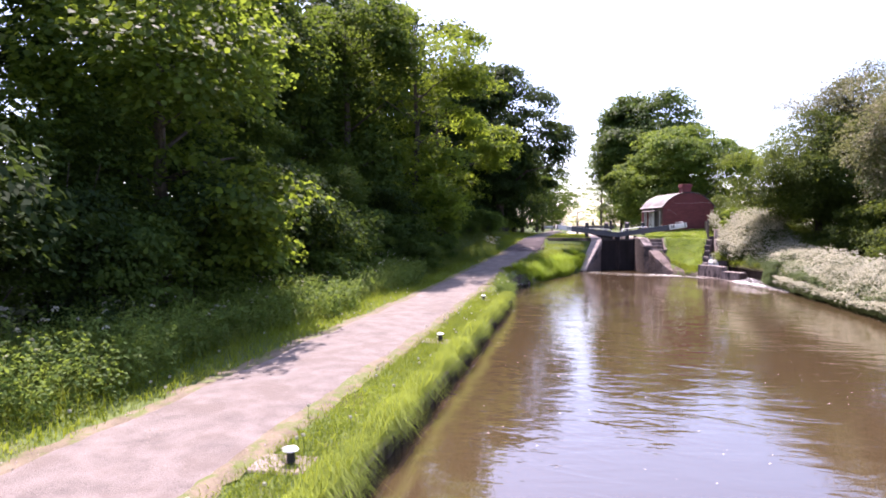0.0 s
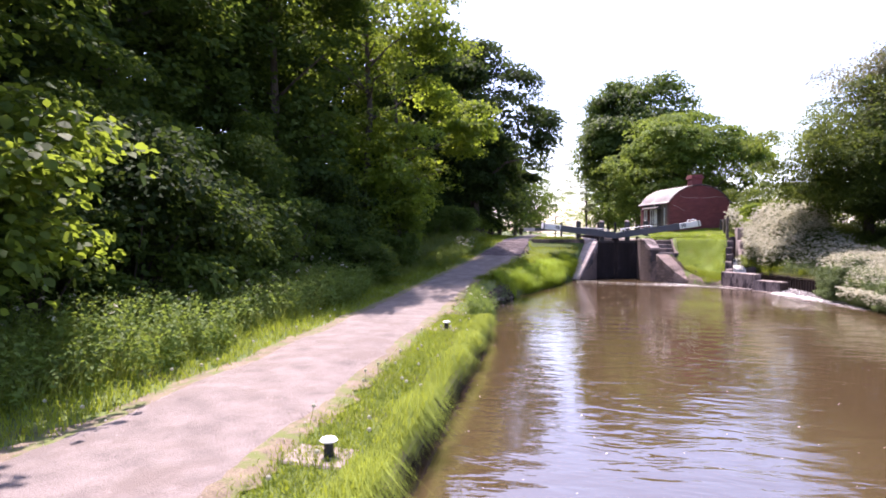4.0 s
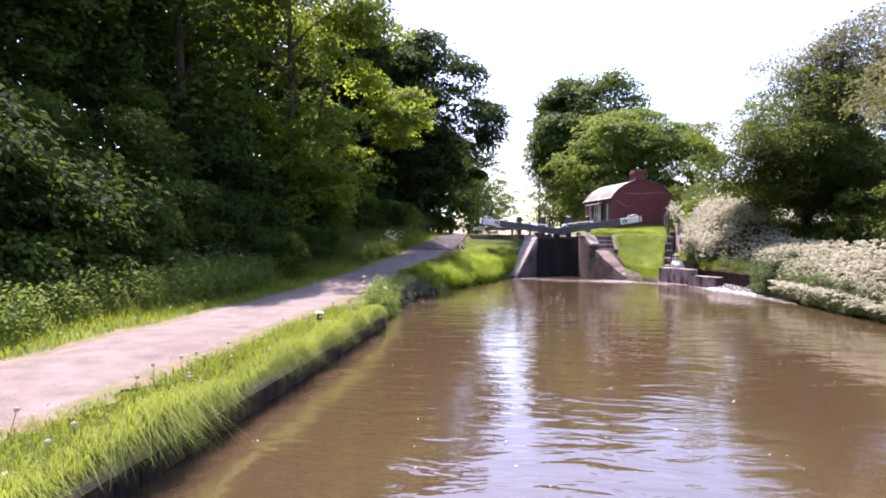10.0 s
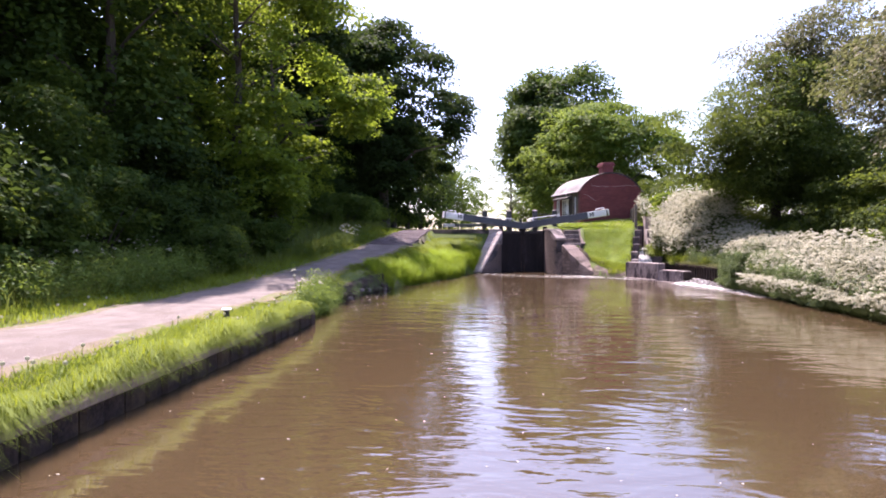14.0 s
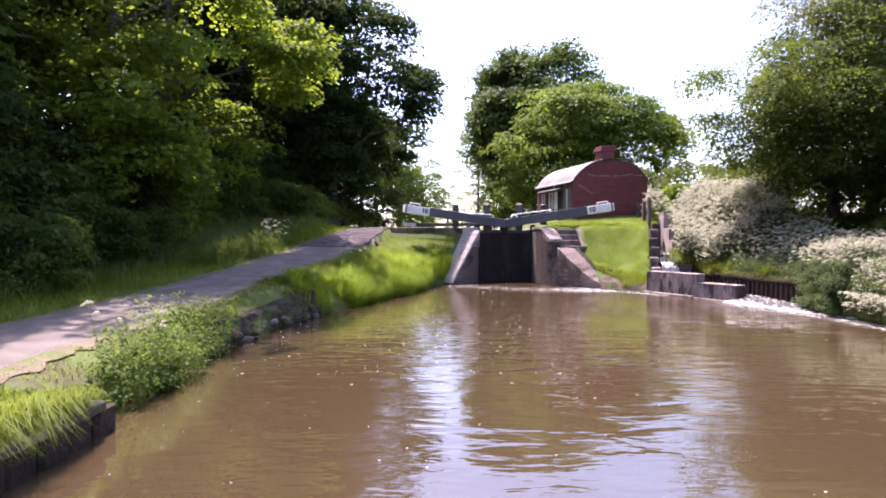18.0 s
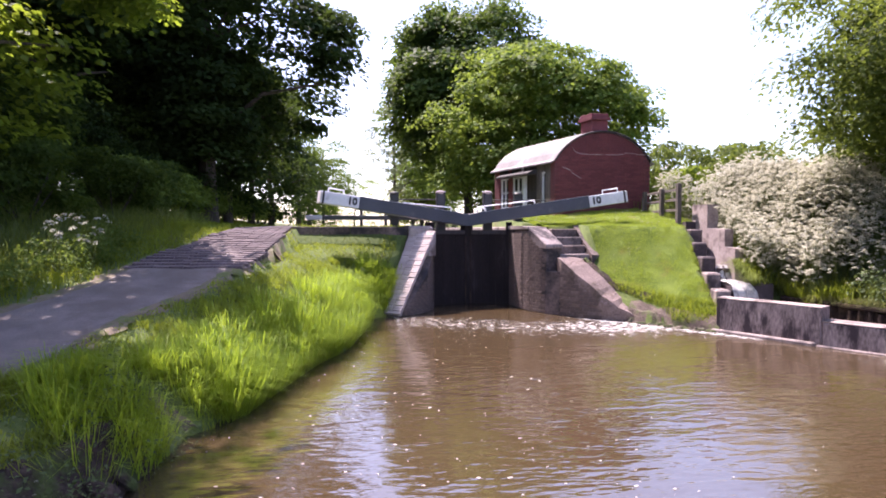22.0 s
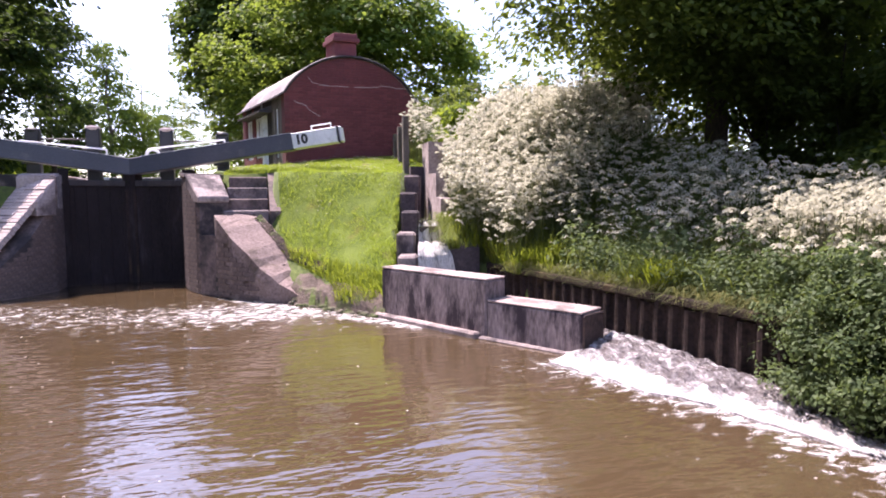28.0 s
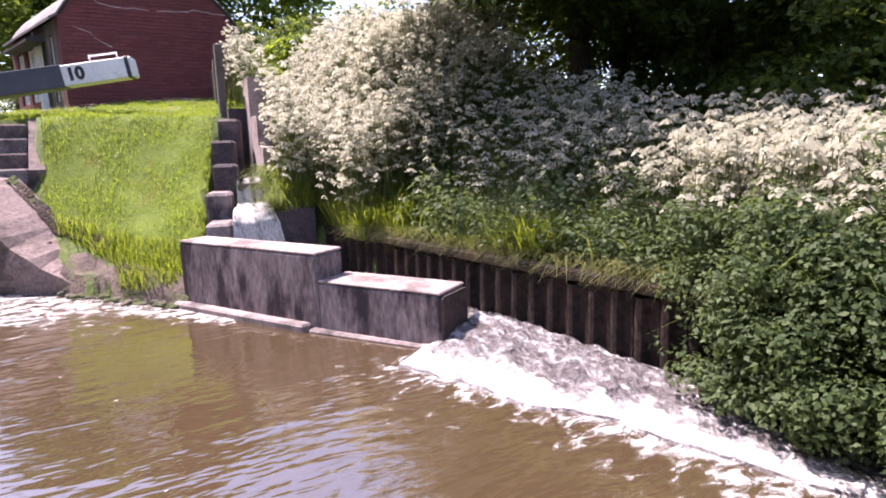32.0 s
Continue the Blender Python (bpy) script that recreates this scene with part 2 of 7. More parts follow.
dry_grass = leafy("dry_bank_grass", (0.04, 0.055, 0.018), (0.16, 0.155, 0.055), (0.32, 0.32, 0.1), 0.36)
herb_mat = leafy("cow_parsley_leaves", (0.045, 0.072, 0.028), (0.135, 0.175, 0.075), (0.24, 0.33, 0.085), 0.32, gloss=0.2)
petal_mat = leafy("white_petals", (0.33, 0.32, 0.235), (0.54, 0.525, 0.43), (0.62, 0.62, 0.47), 0.46, 0.75, 0.3, 0.05)


def water_material(name, deep, wave):
    m, n, l, b = shader(name)
    tc = n.new("ShaderNodeTexCoord")
    mp = n.new("ShaderNodeMapping")
    mp.inputs["Scale"].default_value = (0.5, 1.25, 1)
    mp.inputs["Rotation"].default_value = (0, 0, radians(12))
    l.new(tc.outputs["Object"], mp.inputs["Vector"])
    big = n.new("ShaderNodeTexNoise")
    big.inputs["Scale"].default_value, big.inputs["Detail"].default_value, big.inputs["Distortion"].default_value = 2.1, 2.0, 0.7
    small = n.new("ShaderNodeTexNoise")
    small.inputs["Scale"].default_value, small.inputs["Detail"].default_value = 8.0, 2
    l.new(mp.outputs[0], big.inputs["Vector"]), l.new(mp.outputs[0], small.inputs["Vector"])
    mad = n.new("ShaderNodeMath")
    mad.operation = "MULTIPLY_ADD"
    # ripples come in gusts, with calmer patches between
    gust = n.new("ShaderNodeTexNoise")
    gust.inputs["Scale"].default_value, gust.inputs["Detail"].default_value = 0.22, 3
    l.new(tc.outputs["Object"], gust.inputs["Vector"])
    span = n.new("ShaderNodeMapRange")
    span.inputs["From Min"].default_value, span.inputs["From Max"].default_value = 0.40, 0.60
    span.inputs["To Min"].default_value, span.inputs["To Max"].default_value = 0.45, 1.2
    l.new(gust.outputs["Fac"], span.inputs["Value"])
    # livelier towards the weir and the gates
    pos = n.new("ShaderNodeSeparateXYZ")
    l.new(tc.outputs["Object"], pos.inputs[0])
    lively = n.new("ShaderNodeMapRange")
    lively.inputs["From Min"].default_value, lively.inputs["From Max"].default_value = -26, -9
    lively.inputs["To Min"].default_value, lively.inputs["To Max"].default_value = 0.6, 1.15
    l.new(pos.outputs["Y"], lively.inputs["Value"])
    chop = n.new("ShaderNodeMapRange")
    chop.inputs["From Min"].default_value, chop.inputs["From Max"].default_value = -17, -10
    chop.inputs["To Min"].default_value, chop.inputs["To Max"].default_value = 0.2, 0.5
    l.new(pos.outputs["Y"], chop.inputs["Value"]), l.new(chop.outputs[0], mad.inputs[1])
    both = n.new("ShaderNodeMath")
    both.operation = "MULTIPLY"
    l.new(span.outputs[0], both.inputs[0]), l.new(lively.outputs[0], both.inputs[1])
    amp = n.new("ShaderNodeMath")
    amp.operation = "MULTIPLY"
    l.new(small.outputs["Fac"], mad.inputs[0]), l.new(big.outputs["Fac"], mad.inputs[2])
    l.new(mad.outputs[0], amp.inputs[0]), l.new(both.outputs[0], amp.inputs[1])
    bp = n.new("ShaderNodeBump")
    bp.inputs["Strength"].default_value, bp.inputs["Distance"].default_value = 1.0, wave
    l.new(amp.outputs[0], bp.inputs["Height"]), l.new(bp.outputs[0], b.inputs["Normal"])
    silt = n.new("ShaderNodeTexNoise")
    silt.inputs["Scale"].default_value, silt.inputs["Detail"].default_value = 0.25, 4
    l.new(tc.outputs["Object"], silt.inputs["Vector"])
    mix = n.new("ShaderNodeMix")
    mix.data_type = "RGBA"
    mix.inputs["A"].default_value, mix.inputs["B"].default_value = (*deep, 1), (*[c * 1.35 for c in deep], 1)
    l.new(silt.outputs["Fac"], mix.inputs["Factor"]), l.new(mix.outputs["Result"], b.inputs["Base Color"])
    b.inputs["Roughness"].default_value, b.inputs["IOR"].default_value = 0.02, 2.35
    return m


water_mat = water_material("silty_brown_water", (0.050, 0.034, 0.018), 0.024)
water_rough = surface("churned_brown_water", (0.05, 0.04, 0.038), (0.21, 0.195, 0.195), 6, 18, 0.12, 1.0, 0.05, stain=(0.55, 0.53, 0.53), stain_scale=6.0, stain_at=0.59, stretch=(1.7, 1.0, 1))


def foam_material(name, cover, stretch, scale=2.2, dark=0.34, rough=0.5, fade=0.2):
    """Lacy foam: torn by noise, thinning where the attribute "thin" falls to nought."""
    m, n, l, b = shader(name)
    tc = n.new("ShaderNodeTexCoord")
    mp = n.new("ShaderNodeMapping")
    mp.inputs["Scale"].default_value = stretch
    l.new(tc.outputs["Object"], mp.inputs["Vector"])
    lace = n.new("ShaderNodeTexNoise")
    lace.inputs["Scale"].default_value, lace.inputs["Detail"].default_value = scale, 7
    lace.inputs["Roughness"].default_value, lace.inputs["Distortion"].default_value = 0.66, 0.8
    fine = n.new("ShaderNodeTexNoise")
    fine.inputs["Scale"].default_value, fine.inputs["Detail"].default_value = scale * 6, 6
    l.new(mp.outputs[0], lace.inputs["Vector"]), l.new(mp.outputs[0], fine.inputs["Vector"])
    thin = n.new("ShaderNodeAttribute")
    thin.attribute_name = "thin"
    sm = n.new("ShaderNodeMath")
    sm.operation = "MULTIPLY_ADD"
    sm.inputs[1].default_value = 0.55
    l.new(thin.outputs["Fac"], sm.inputs[0]), l.new(lace.outputs["Fac"], sm.inputs[2])
    al = n.new("ShaderNodeMapRange")
    al.inputs["From Min"].default_value, al.inputs["From Max"].default_value = cover, cover + fade
    l.new(sm.outputs[0], al.inputs["Value"]), l.new(al.outputs[0], b.inputs["Alpha"])
    mix = n.new("ShaderNodeMix")
    mix.data_type = "RGBA"
    mix.inputs["A"].default_value, mix.inputs["B"].default_value = (dark, dark * 0.94, dark * 0.90, 1), (0.74, 0.72, 0.70, 1)
    tone = n.new("ShaderNodeMapRange")
    tone.inputs["From Min"].default_value, tone.inputs["From Max"].default_value = 0.34, 0.62
    l.new(fine.outputs["Fac"], tone.inputs["Value"])
    l.new(tone.outputs[0], mix.inputs["Factor"]), l.new(mix.outputs["Result"], b.inputs["Base Color"])
    b.inputs["Roughness"].default_value = rough
    bp = n.new("ShaderNodeBump")
    bp.inputs["Strength"].default_value, bp.inputs["Distance"].default_value = 0.9, 0.04
    l.new(fine.outputs["Fac"], bp.inputs["Height"]), l.new(bp.outputs[0], b.inputs["Normal"])
    return m


foam_front = foam_material("white_foam_lace", 0.62, (1.3, 0.8, 1), 7.0, 0.5, fade=0.36)
foam_film = foam_material("drifting_foam_film", 0.66, (0.9, 1.6, 1), 6.5, 0.5)
foam_fall = foam_material("falling_white_water", 0.5, (6.0, 0.9, 0.9), 3.0, 0.34, 0.4, 0.3)


# ---- builders ----
def obj(name, data, parent=None, label=""):
    o = new(name, data)
    if parent:
        o.parent = parent
    if label:
        o["label"] = label
    return o


def part(name, bm, material, parent=None, label="", smooth=False):
    me = bpy.data.meshes.new(name)
    bm.to_mesh(me)
    bm.free()
    me.materials.append(material)
    if smooth:
        me.shade_smooth()
    return obj(name, me, parent, label)


def raw(name, co, faces, material):
    """A mesh from an array of points and an array of equal-sized faces."""
    co, faces = np.asarray(co, np.float32), np.asarray(faces, np.int32)
    me = bpy.data.meshes.new(name)
    me.vertices.add(len(co))
    me.vertices.foreach_set("co", co.ravel())
    k = faces.shape[1]
    me.loops.add(faces.size)
    me.loops.foreach_set("vertex_index", faces.ravel())
    me.polygons.add(len(faces))
    me.polygons.foreach_set("loop_start", np.arange(0, faces.size, k, dtype=np.int32))
    me.materials.append(material)
    me.update(calc_edges=True)
    return me


def empty(name, label, category, group="", kind="", at=(0, 0, 0)):
    e = new(name)
    e.location = at
    e.empty_display_size = 0.1
    return tagged(e, label, category, group, kind)


def block(bm, lo, hi, bevel=0.0, m=None):
    """A box between two corners, bevelled, moved by m."""
    made = bmesh.ops.create_cube(bm, size=1.0)["verts"]
    size = [b - a for a, b in zip(lo, hi)]
    mid = [(a + b) / 2 for a, b in zip(lo, hi)]
    bmesh.ops.transform(bm, matrix=Matrix.Translation(mid) @ Matrix.Diagonal((*size, 1)), verts=made)
    if bevel:
        edges = list({e for v in made for e in v.link_edges})
        made = bmesh.ops.bevel(bm, geom=edges, offset=bevel, segments=1, affect="EDGES")["verts"]
    if m is not None:
        bmesh.ops.transform(bm, matrix=m, verts=made)
    return made


def rod(bm, a, b, r0, r1=None, seg=8):
    """A tapered round bar from a to b."""
    a, b = Vector(a), Vector(b)
    d = b - a
    q = d.to_track_quat("Z", "Y").to_matrix().to_4x4()
    m = Matrix.Translation((a + b) / 2) @ q
    return bmesh.ops.create_cone(bm, cap_ends=True, segments=seg, radius1=r0, radius2=r0 if r1 is None else r1, depth=d.length, matrix=m)["verts"]


def prism(bm, plan, z0, tops, close=True):
    """An upright solid over a plan; tops: the height at each corner."""
    low = [bm.verts.new((x, y, z0)) for x, y in plan]
    top = [bm.verts.new((x, y, z)) for (x, y), z in zip(plan, tops)]
    n = len(plan)
    for i in range(n):
        j = (i + 1) % n
        bm.faces.new((low[i], low[j], top[j], top[i]))
    bm.faces.new(top)
    bm.faces.new(low[::-1])
    bmesh.ops.recalc_face_normals(bm, faces=bm.faces)


def lerp(v, xs, ys):
    return np.interp(v, xs, ys)


# ---- lie of the land ----
PATH_Y = (-70, -27, -18, -13, -10.3, -8.5, -7, -5, -4, -2, 0, 3, 60)
PATH_X = (-7.52, -7.52, -7.60, -7.60, -7.28, -6.98, -6.52, -5.95, -5.78, -5.6, -5.5, -5.5, -5.8)
PATH_W = (1.20, 1.20, 1.12, 1.03, 0.92, 0.90, 0.90, 0.94, 0.88, 0.77, 0.70, 0.75, 0.9)
PATH_Z = (0.40, 0.40, 0.40, 0.50, 0.72, 0.92, 1.15, 1.48, 1.65, 1.90, 2.10, 2.15, 2.25)
EDGE_Y = (-70, -19, -18.6, -16.5, -14.6, -12.9, -11.5, -10.6, -9.7, -9.0, -6.7, -5.5, -4.7, -2.6, -1.9, 0.0)
EDGE_X = (-5.15, -5.15, -5.5, -5.6, -5.65, -5.5, -5.3, -5.05, -4.95, -4.5, -3.85, -3.35, -3.2, -2.8, -2.47, -1.7)


def smooth(u):
    u = np.clip(u, 0, 1)
    return u * u * (3 - 2 * u)


def height(x, y):
    """Ground height over the plan, in metres over the lower water."""
    x, y = np.asarray(x, float), np.asarray(y, float)
    px, pz, ex = lerp(y, PATH_Y, PATH_X), lerp(y, PATH_Y, PATH_Z), lerp(y, EDGE_Y, EDGE_X)
    # towpath side
    half = lerp(y, PATH_Y, PATH_W)
    side = px + half + 0.04
    u = np.clip((ex - x) / np.maximum(ex - side, 0.3), 0, 1)
    foot = 1.85 * np.clip((y + 1.9) / 1.9, 0, 1)
    bank = np.where(y < -18.8, np.where(x < -5.2, 0.38, -0.7), foot + (np.minimum(pz, lerp(y, (-6, -2, 0), (1.25, 1.6, 1.74))) - foot) * (1 - (1 - u) ** lerp(y, (-16.3, -15.7, -10.4, -9.6), (1.7, 5.0, 5.0, 1.7))) - np.where(x > ex, 0.9, 0.0))
    left = np.where(x > side, bank, pz)
    verge = px - half - 0.08
    left = left + np.where(x < verge, 0.05 * (verge - x) + 0.35 * smooth((verge - 1.6 - x) / 3) + 0.03 * np.clip(-13 - x, 0, 30), 0)
    left = np.where((y > 0.0) & (x > -4.8), 2.12, left)
    # lock island and right bank
    wx, wy = 2.6, -3.1
    nx, ny = 0.779, 0.627
    d_low = (x - wx) * nx + (y - wy) * ny
    d_top = (2.65 - x) * 0.378 + (-1.2 - y) * 0.926
    u = np.clip(d_low / np.maximum(d_low + np.maximum(d_top, 0), 0.05), 0, 1)
    isle = np.where(d_low < 0, -0.7, 0.12 + 2.03 * u)
    isle = np.where(d_top < 0, 2.15 + 0.13 * np.clip(-d_top, 0, 4) * (0.75 + 0.12 * np.clip(x - 2, 0, 5)), isle)
    isle = np.where(y > 8, 2.45, isle)
    rx = np.where(y > -5.6, 5.75, np.where(y > -10.6, 6.15 + 0.13 * (-6.85 - y), 6.55))
    rise = np.where(y > -10.6, 0.62, 0.30)
    up = x - rx
    climb = lerp(y, (-60, -11, -8, -6, -4, -2, 4, 60), (0.5, 0.5, 0.55, 0.9, 1.85, 2.1, 2.4, 2.3))
    right = np.where(up < 0, -0.7, rise + climb * smooth(up / lerp(y, (-8, -4), (3.2, 1.9))))
    right = np.where((x > 5.2) & (x < 5.75) & (y > -5.6) & (y < -1.4), np.clip(-0.25 + 1.3 * (y + 4.9) / 2.9, -0.4, 1.1), right)
    east = np.where(x > np.where(y > -1.4, 5.95, np.where(y > -2.2, 5.15, 4.3 + 0.35 * (y + 4.6))), right, isle)
    east = np.where((y < -4.9 - 0.0) & (x < rx), -0.7, east)
    z = np.where(x < -0.5, left, east)
    # the cut: tail, chamber and upper pound
    z = np.where((np.abs(x) < 1.42) & (y > -1.9) & (y < 23.5), -0.6, z)
    z = np.where((x > 0) & (x < 1.85) & (y > -2.3) & (y < 0.3), -0.7, z)
    z = np.where((x > -2.9) & (x < 1.3) & (y <= -1.9), -0.7, z)
    z = np.where((x >= -1.7) & (x < 1.3) & (y > -1.9) & (y <= 0), -0.7, z)
    z = np.where((x > 1.6) & (x < 2.75) & (y > -2.2) & (y < -0.75), np.minimum(z, 0.95), z)
    pound = (y > 23.5) & (x > -4.2) & (x < 5.0)
    z = np.where(pound, 1.2, z)
    bumps = 0.035 * np.sin(x * 1.7 + 0.6 * y) * np.cos(y * 1.3 - 0.4 * x)
    return np.where(z > 0.2, z + bumps * np.clip((z - 0.2) * 3, 0, 1), z)


def turf(x, y):
    """Height of the meshed ground between its grid lines."""
    x, y = np.asarray(x, float), np.asarray(y, float)
    u, v = (x + 16) / 0.2, (y + 46) / 0.2
    i, j = np.floor(u + 1e-6), np.floor(v + 1e-6)
    u, v = u - i, v - j
    x0, y0 = i * 0.2 - 16, j * 0.2 - 46
    a, b, c, d = height(x0, y0), height(x0 + 0.2, y0), height(x0, y0 + 0.2), height(x0 + 0.2, y0 + 0.2)
    z = a * (1 - u) * (1 - v) + b * u * (1 - v) + c * (1 - u) * v + d * u * v
    rough = np.maximum.reduce([a, b, c, d]) - np.minimum.reduce([a, b, c, d]) > 0.6
    return np.where(rough | (x > 11.8) | (y > 7.8), height(x, y), z)


def grid_mesh(name, xs, ys, zf, material):
    gx, gy = np.meshgrid(xs, ys)
    co = np.stack([gx, gy, zf(gx, gy)], -1).reshape(-1, 3)
    nx = len(xs)
    i = (np.arange(len(ys) - 1)[:, None] * nx + np.arange(nx - 1)[None]).ravel()
    return raw(name, co, np.stack([i, i + 1, i + nx + 1, i + nx], 1), material)


# ---- foliage builders: every leaf a small folded card of its own ----
def leaf_cloud(name, rng, centres, radii, per, size, material, up=0.75, droop=0.0, flat=0.7, slim=0.62):
    """Leaves in clumps round the centres."""
    k = len(centres)
    idx = np.repeat(np.arange(k), per)
    n = len(idx)
    v = rng.normal(size=(n, 3))
    v /= np.linalg.norm(v, axis=1)[:, None]
    r = rng.random(n) ** 0.45
    off = v * r[:, None] * np.asarray(radii)[idx][:, None]
    off[:, 2] *= flat
    pos = np.asarray(centres)[idx] + off
    nor = v * 0.7 + rng.normal(size=(n, 3)) * 0.6
    nor[:, 2] += up
    nor /= np.linalg.norm(nor, axis=1)[:, None]
    return cards(name, rng, pos, nor, size * rng.uniform(0.6, 1.35, n), material, slim, droop)


def cards(name, rng, pos, nor, size, material, slim=0.62, droop=0.0):
    n = len(pos)
    t = rng.normal(size=(n, 3))
    t[:, 2] -= droop
    t -= nor * (t * nor).sum(1)[:, None]
    t /= np.linalg.norm(t, axis=1)[:, None] + 1e-9
    b = np.cross(nor, t)
    s = size[:, None]
    fold = nor * s * 0.12
    p0, p2 = pos - t * s * 0.5, pos + t * s * 0.55
    p1, p3 = pos + b * s * slim * 0.5 + fold - t * s * 0.05, pos - b * s * slim * 0.5 + fold - t * s * 0.05
    co = np.stack([p0, p1, p2, p3], 1).reshape(-1, 3)
    f = np.arange(n)[:, None] * 4 + np.array([[0, 1, 2, 3]])
    return raw(name, co, f, material)


def blades(name, rng, x, y, tall, wide, material, lean=0.5, zf=None, towards=None, fall=0.0):
    """Grass: bent tapering blades, three faces each."""
    n = len(x)
    z = (zf or turf)(x, y) - 0.015
    a = rng.uniform(0, 2 * np.pi, n)
    side = np.stack([np.cos(a), np.sin(a), np.zeros(n)], 1)
    b = a + np.pi / 2 + rng.normal(0, 0.5, n)
    if towards is not None:
        b = towards + rng.normal(0, 0.8, n)
        a = b + np.pi / 2 + rng.normal(0, 0.4, n)
        side = np.stack([np.cos(a), np.sin(a), np.zeros(n)], 1)
    bend = np.stack([np.cos(b), np.sin(b), np.zeros(n)], 1) * (lean * tall * rng.uniform(0.2, 1.3, n))[:, None]
    base = np.stack([x, y, z], 1)
    up = np.zeros((n, 3))
    up[:, 2] = tall
    w = (side * (wide * rng.uniform(0.6, 1.3, n))[:, None]) * 0.5
    mid = base + up * 0.58 + bend * 0.35
    tip = base + up * (1 - 0.25 * lean - fall) + bend * (1 + 0.4 * fall)
    co = np.stack([base - w, base + w, mid + w * 0.85, mid - w * 0.85, tip], 1).reshape(-1, 3)
    k = np.arange(n)[:, None] * 5
    f = np.concatenate([k + np.array([[0, 1, 2]]), k + np.array([[0, 2, 3]]), k + np.array([[3, 2, 4]])], 0)
    return raw(name, co, f, material)


def limb_mesh(rng, tall, r0, limbs, reach, lean=(0, 0), start=0.25):
    """A tapered, slightly crooked trunk with limbs."""
    bm = bmesh.new()
    pts = [Vector((0, 0, -0.3))]
    for i in range(1, 7):
        u = i / 6
        pts.append(Vector((lean[0] * u + rng.normal(0, 0.06) * tall / 10, lean[1] * u + rng.normal(0, 0.06) * tall / 10, tall * u)))
    rad = [r0 * (1.25 if i == 0 else (1 - 0.82 * i / 6)) for i in range(7)]
    for i in range(6):
        rod(bm, pts[i], pts[i + 1], rad[i], rad[i + 1], 9)
    for k in range(limbs):
        u = rng.uniform(start, 0.95)
        i = min(int(u * 6), 5)
        root = pts[i].lerp(pts[i + 1], u * 6 - i)
        ang = k * 2.4 + rng.uniform(-0.5, 0.5)
        ln = reach * rng.uniform(0.55, 1.0) * (1.15 - 0.55 * u)
        e1 = root + Vector((math.cos(ang) * ln * 0.55, math.sin(ang) * ln * 0.55, ln * rng.uniform(0.15, 0.4)))
        e2 = e1 + Vector((math.cos(ang + 0.3) * ln * 0.5, math.sin(ang + 0.3) * ln * 0.5, ln * rng.uniform(0.0, 0.35)))
        rr = rad[i] * 0.45
        rod(bm, root, e1, rr, rr * 0.6, 6)
        rod(bm, e1, e2, rr * 0.6, rr * 0.2, 5)
    return bm


def crown_points(rng, n, centre, radii, shell=0.5, low_cut=-1.0, many=30):
    """Spray centres on the boughs of an uneven crown, with the way that each looks: rounded lobes with gaps between."""
    c, r = np.asarray(centre, float), np.asarray(radii, float)
    lobes = []
    while len(lobes) < min(max(12, n // 14), many):
        v = rng.normal(size=3)
        v /= np.linalg.norm(v)
        if v[2] < low_cut:
            continue
        lump = 0.90 + 0.26 * noise.noise(Vector(v * 2.0) + Vector(c) * 0.37)
        lobes.append((c + v * r * lump * rng.uniform(0.45 + 0.4 * shell, 0.82), v, rng.uniform(0.22, 0.38) * r))
    out, ways = [], []
    inner = int(n * 0.2)
    while len(out) < inner:
        v = rng.normal(size=3)
        v /= np.linalg.norm(v)
        if v[2] >= low_cut:
            out.append(c + v * r * rng.uniform(0.25, 0.75))
            ways.append(v)
    while len(out) < n:
        q, v, lr = lobes[int(rng.integers(len(lobes)))]
        d = rng.normal(size=3) + 0.9 * v
        d[2] += 0.35
        d /= np.linalg.norm(d)
        out.append(q + d * lr * rng.uniform(0.75, 1.05))
        ways.append(d + 0.5 * v)
    return np.array(out[:n]), np.array(ways[:n])


BROAD = ((-0.5, 0.0), (-0.22, 0.36), (0.12, 0.44), (0.55, 0.0), (0.12, -0.44), (-0.22, -0.36))
NARROW = ((-0.5, 0.0), (-0.05, 0.3), (0.55, 0.0), (-0.05, -0.3))


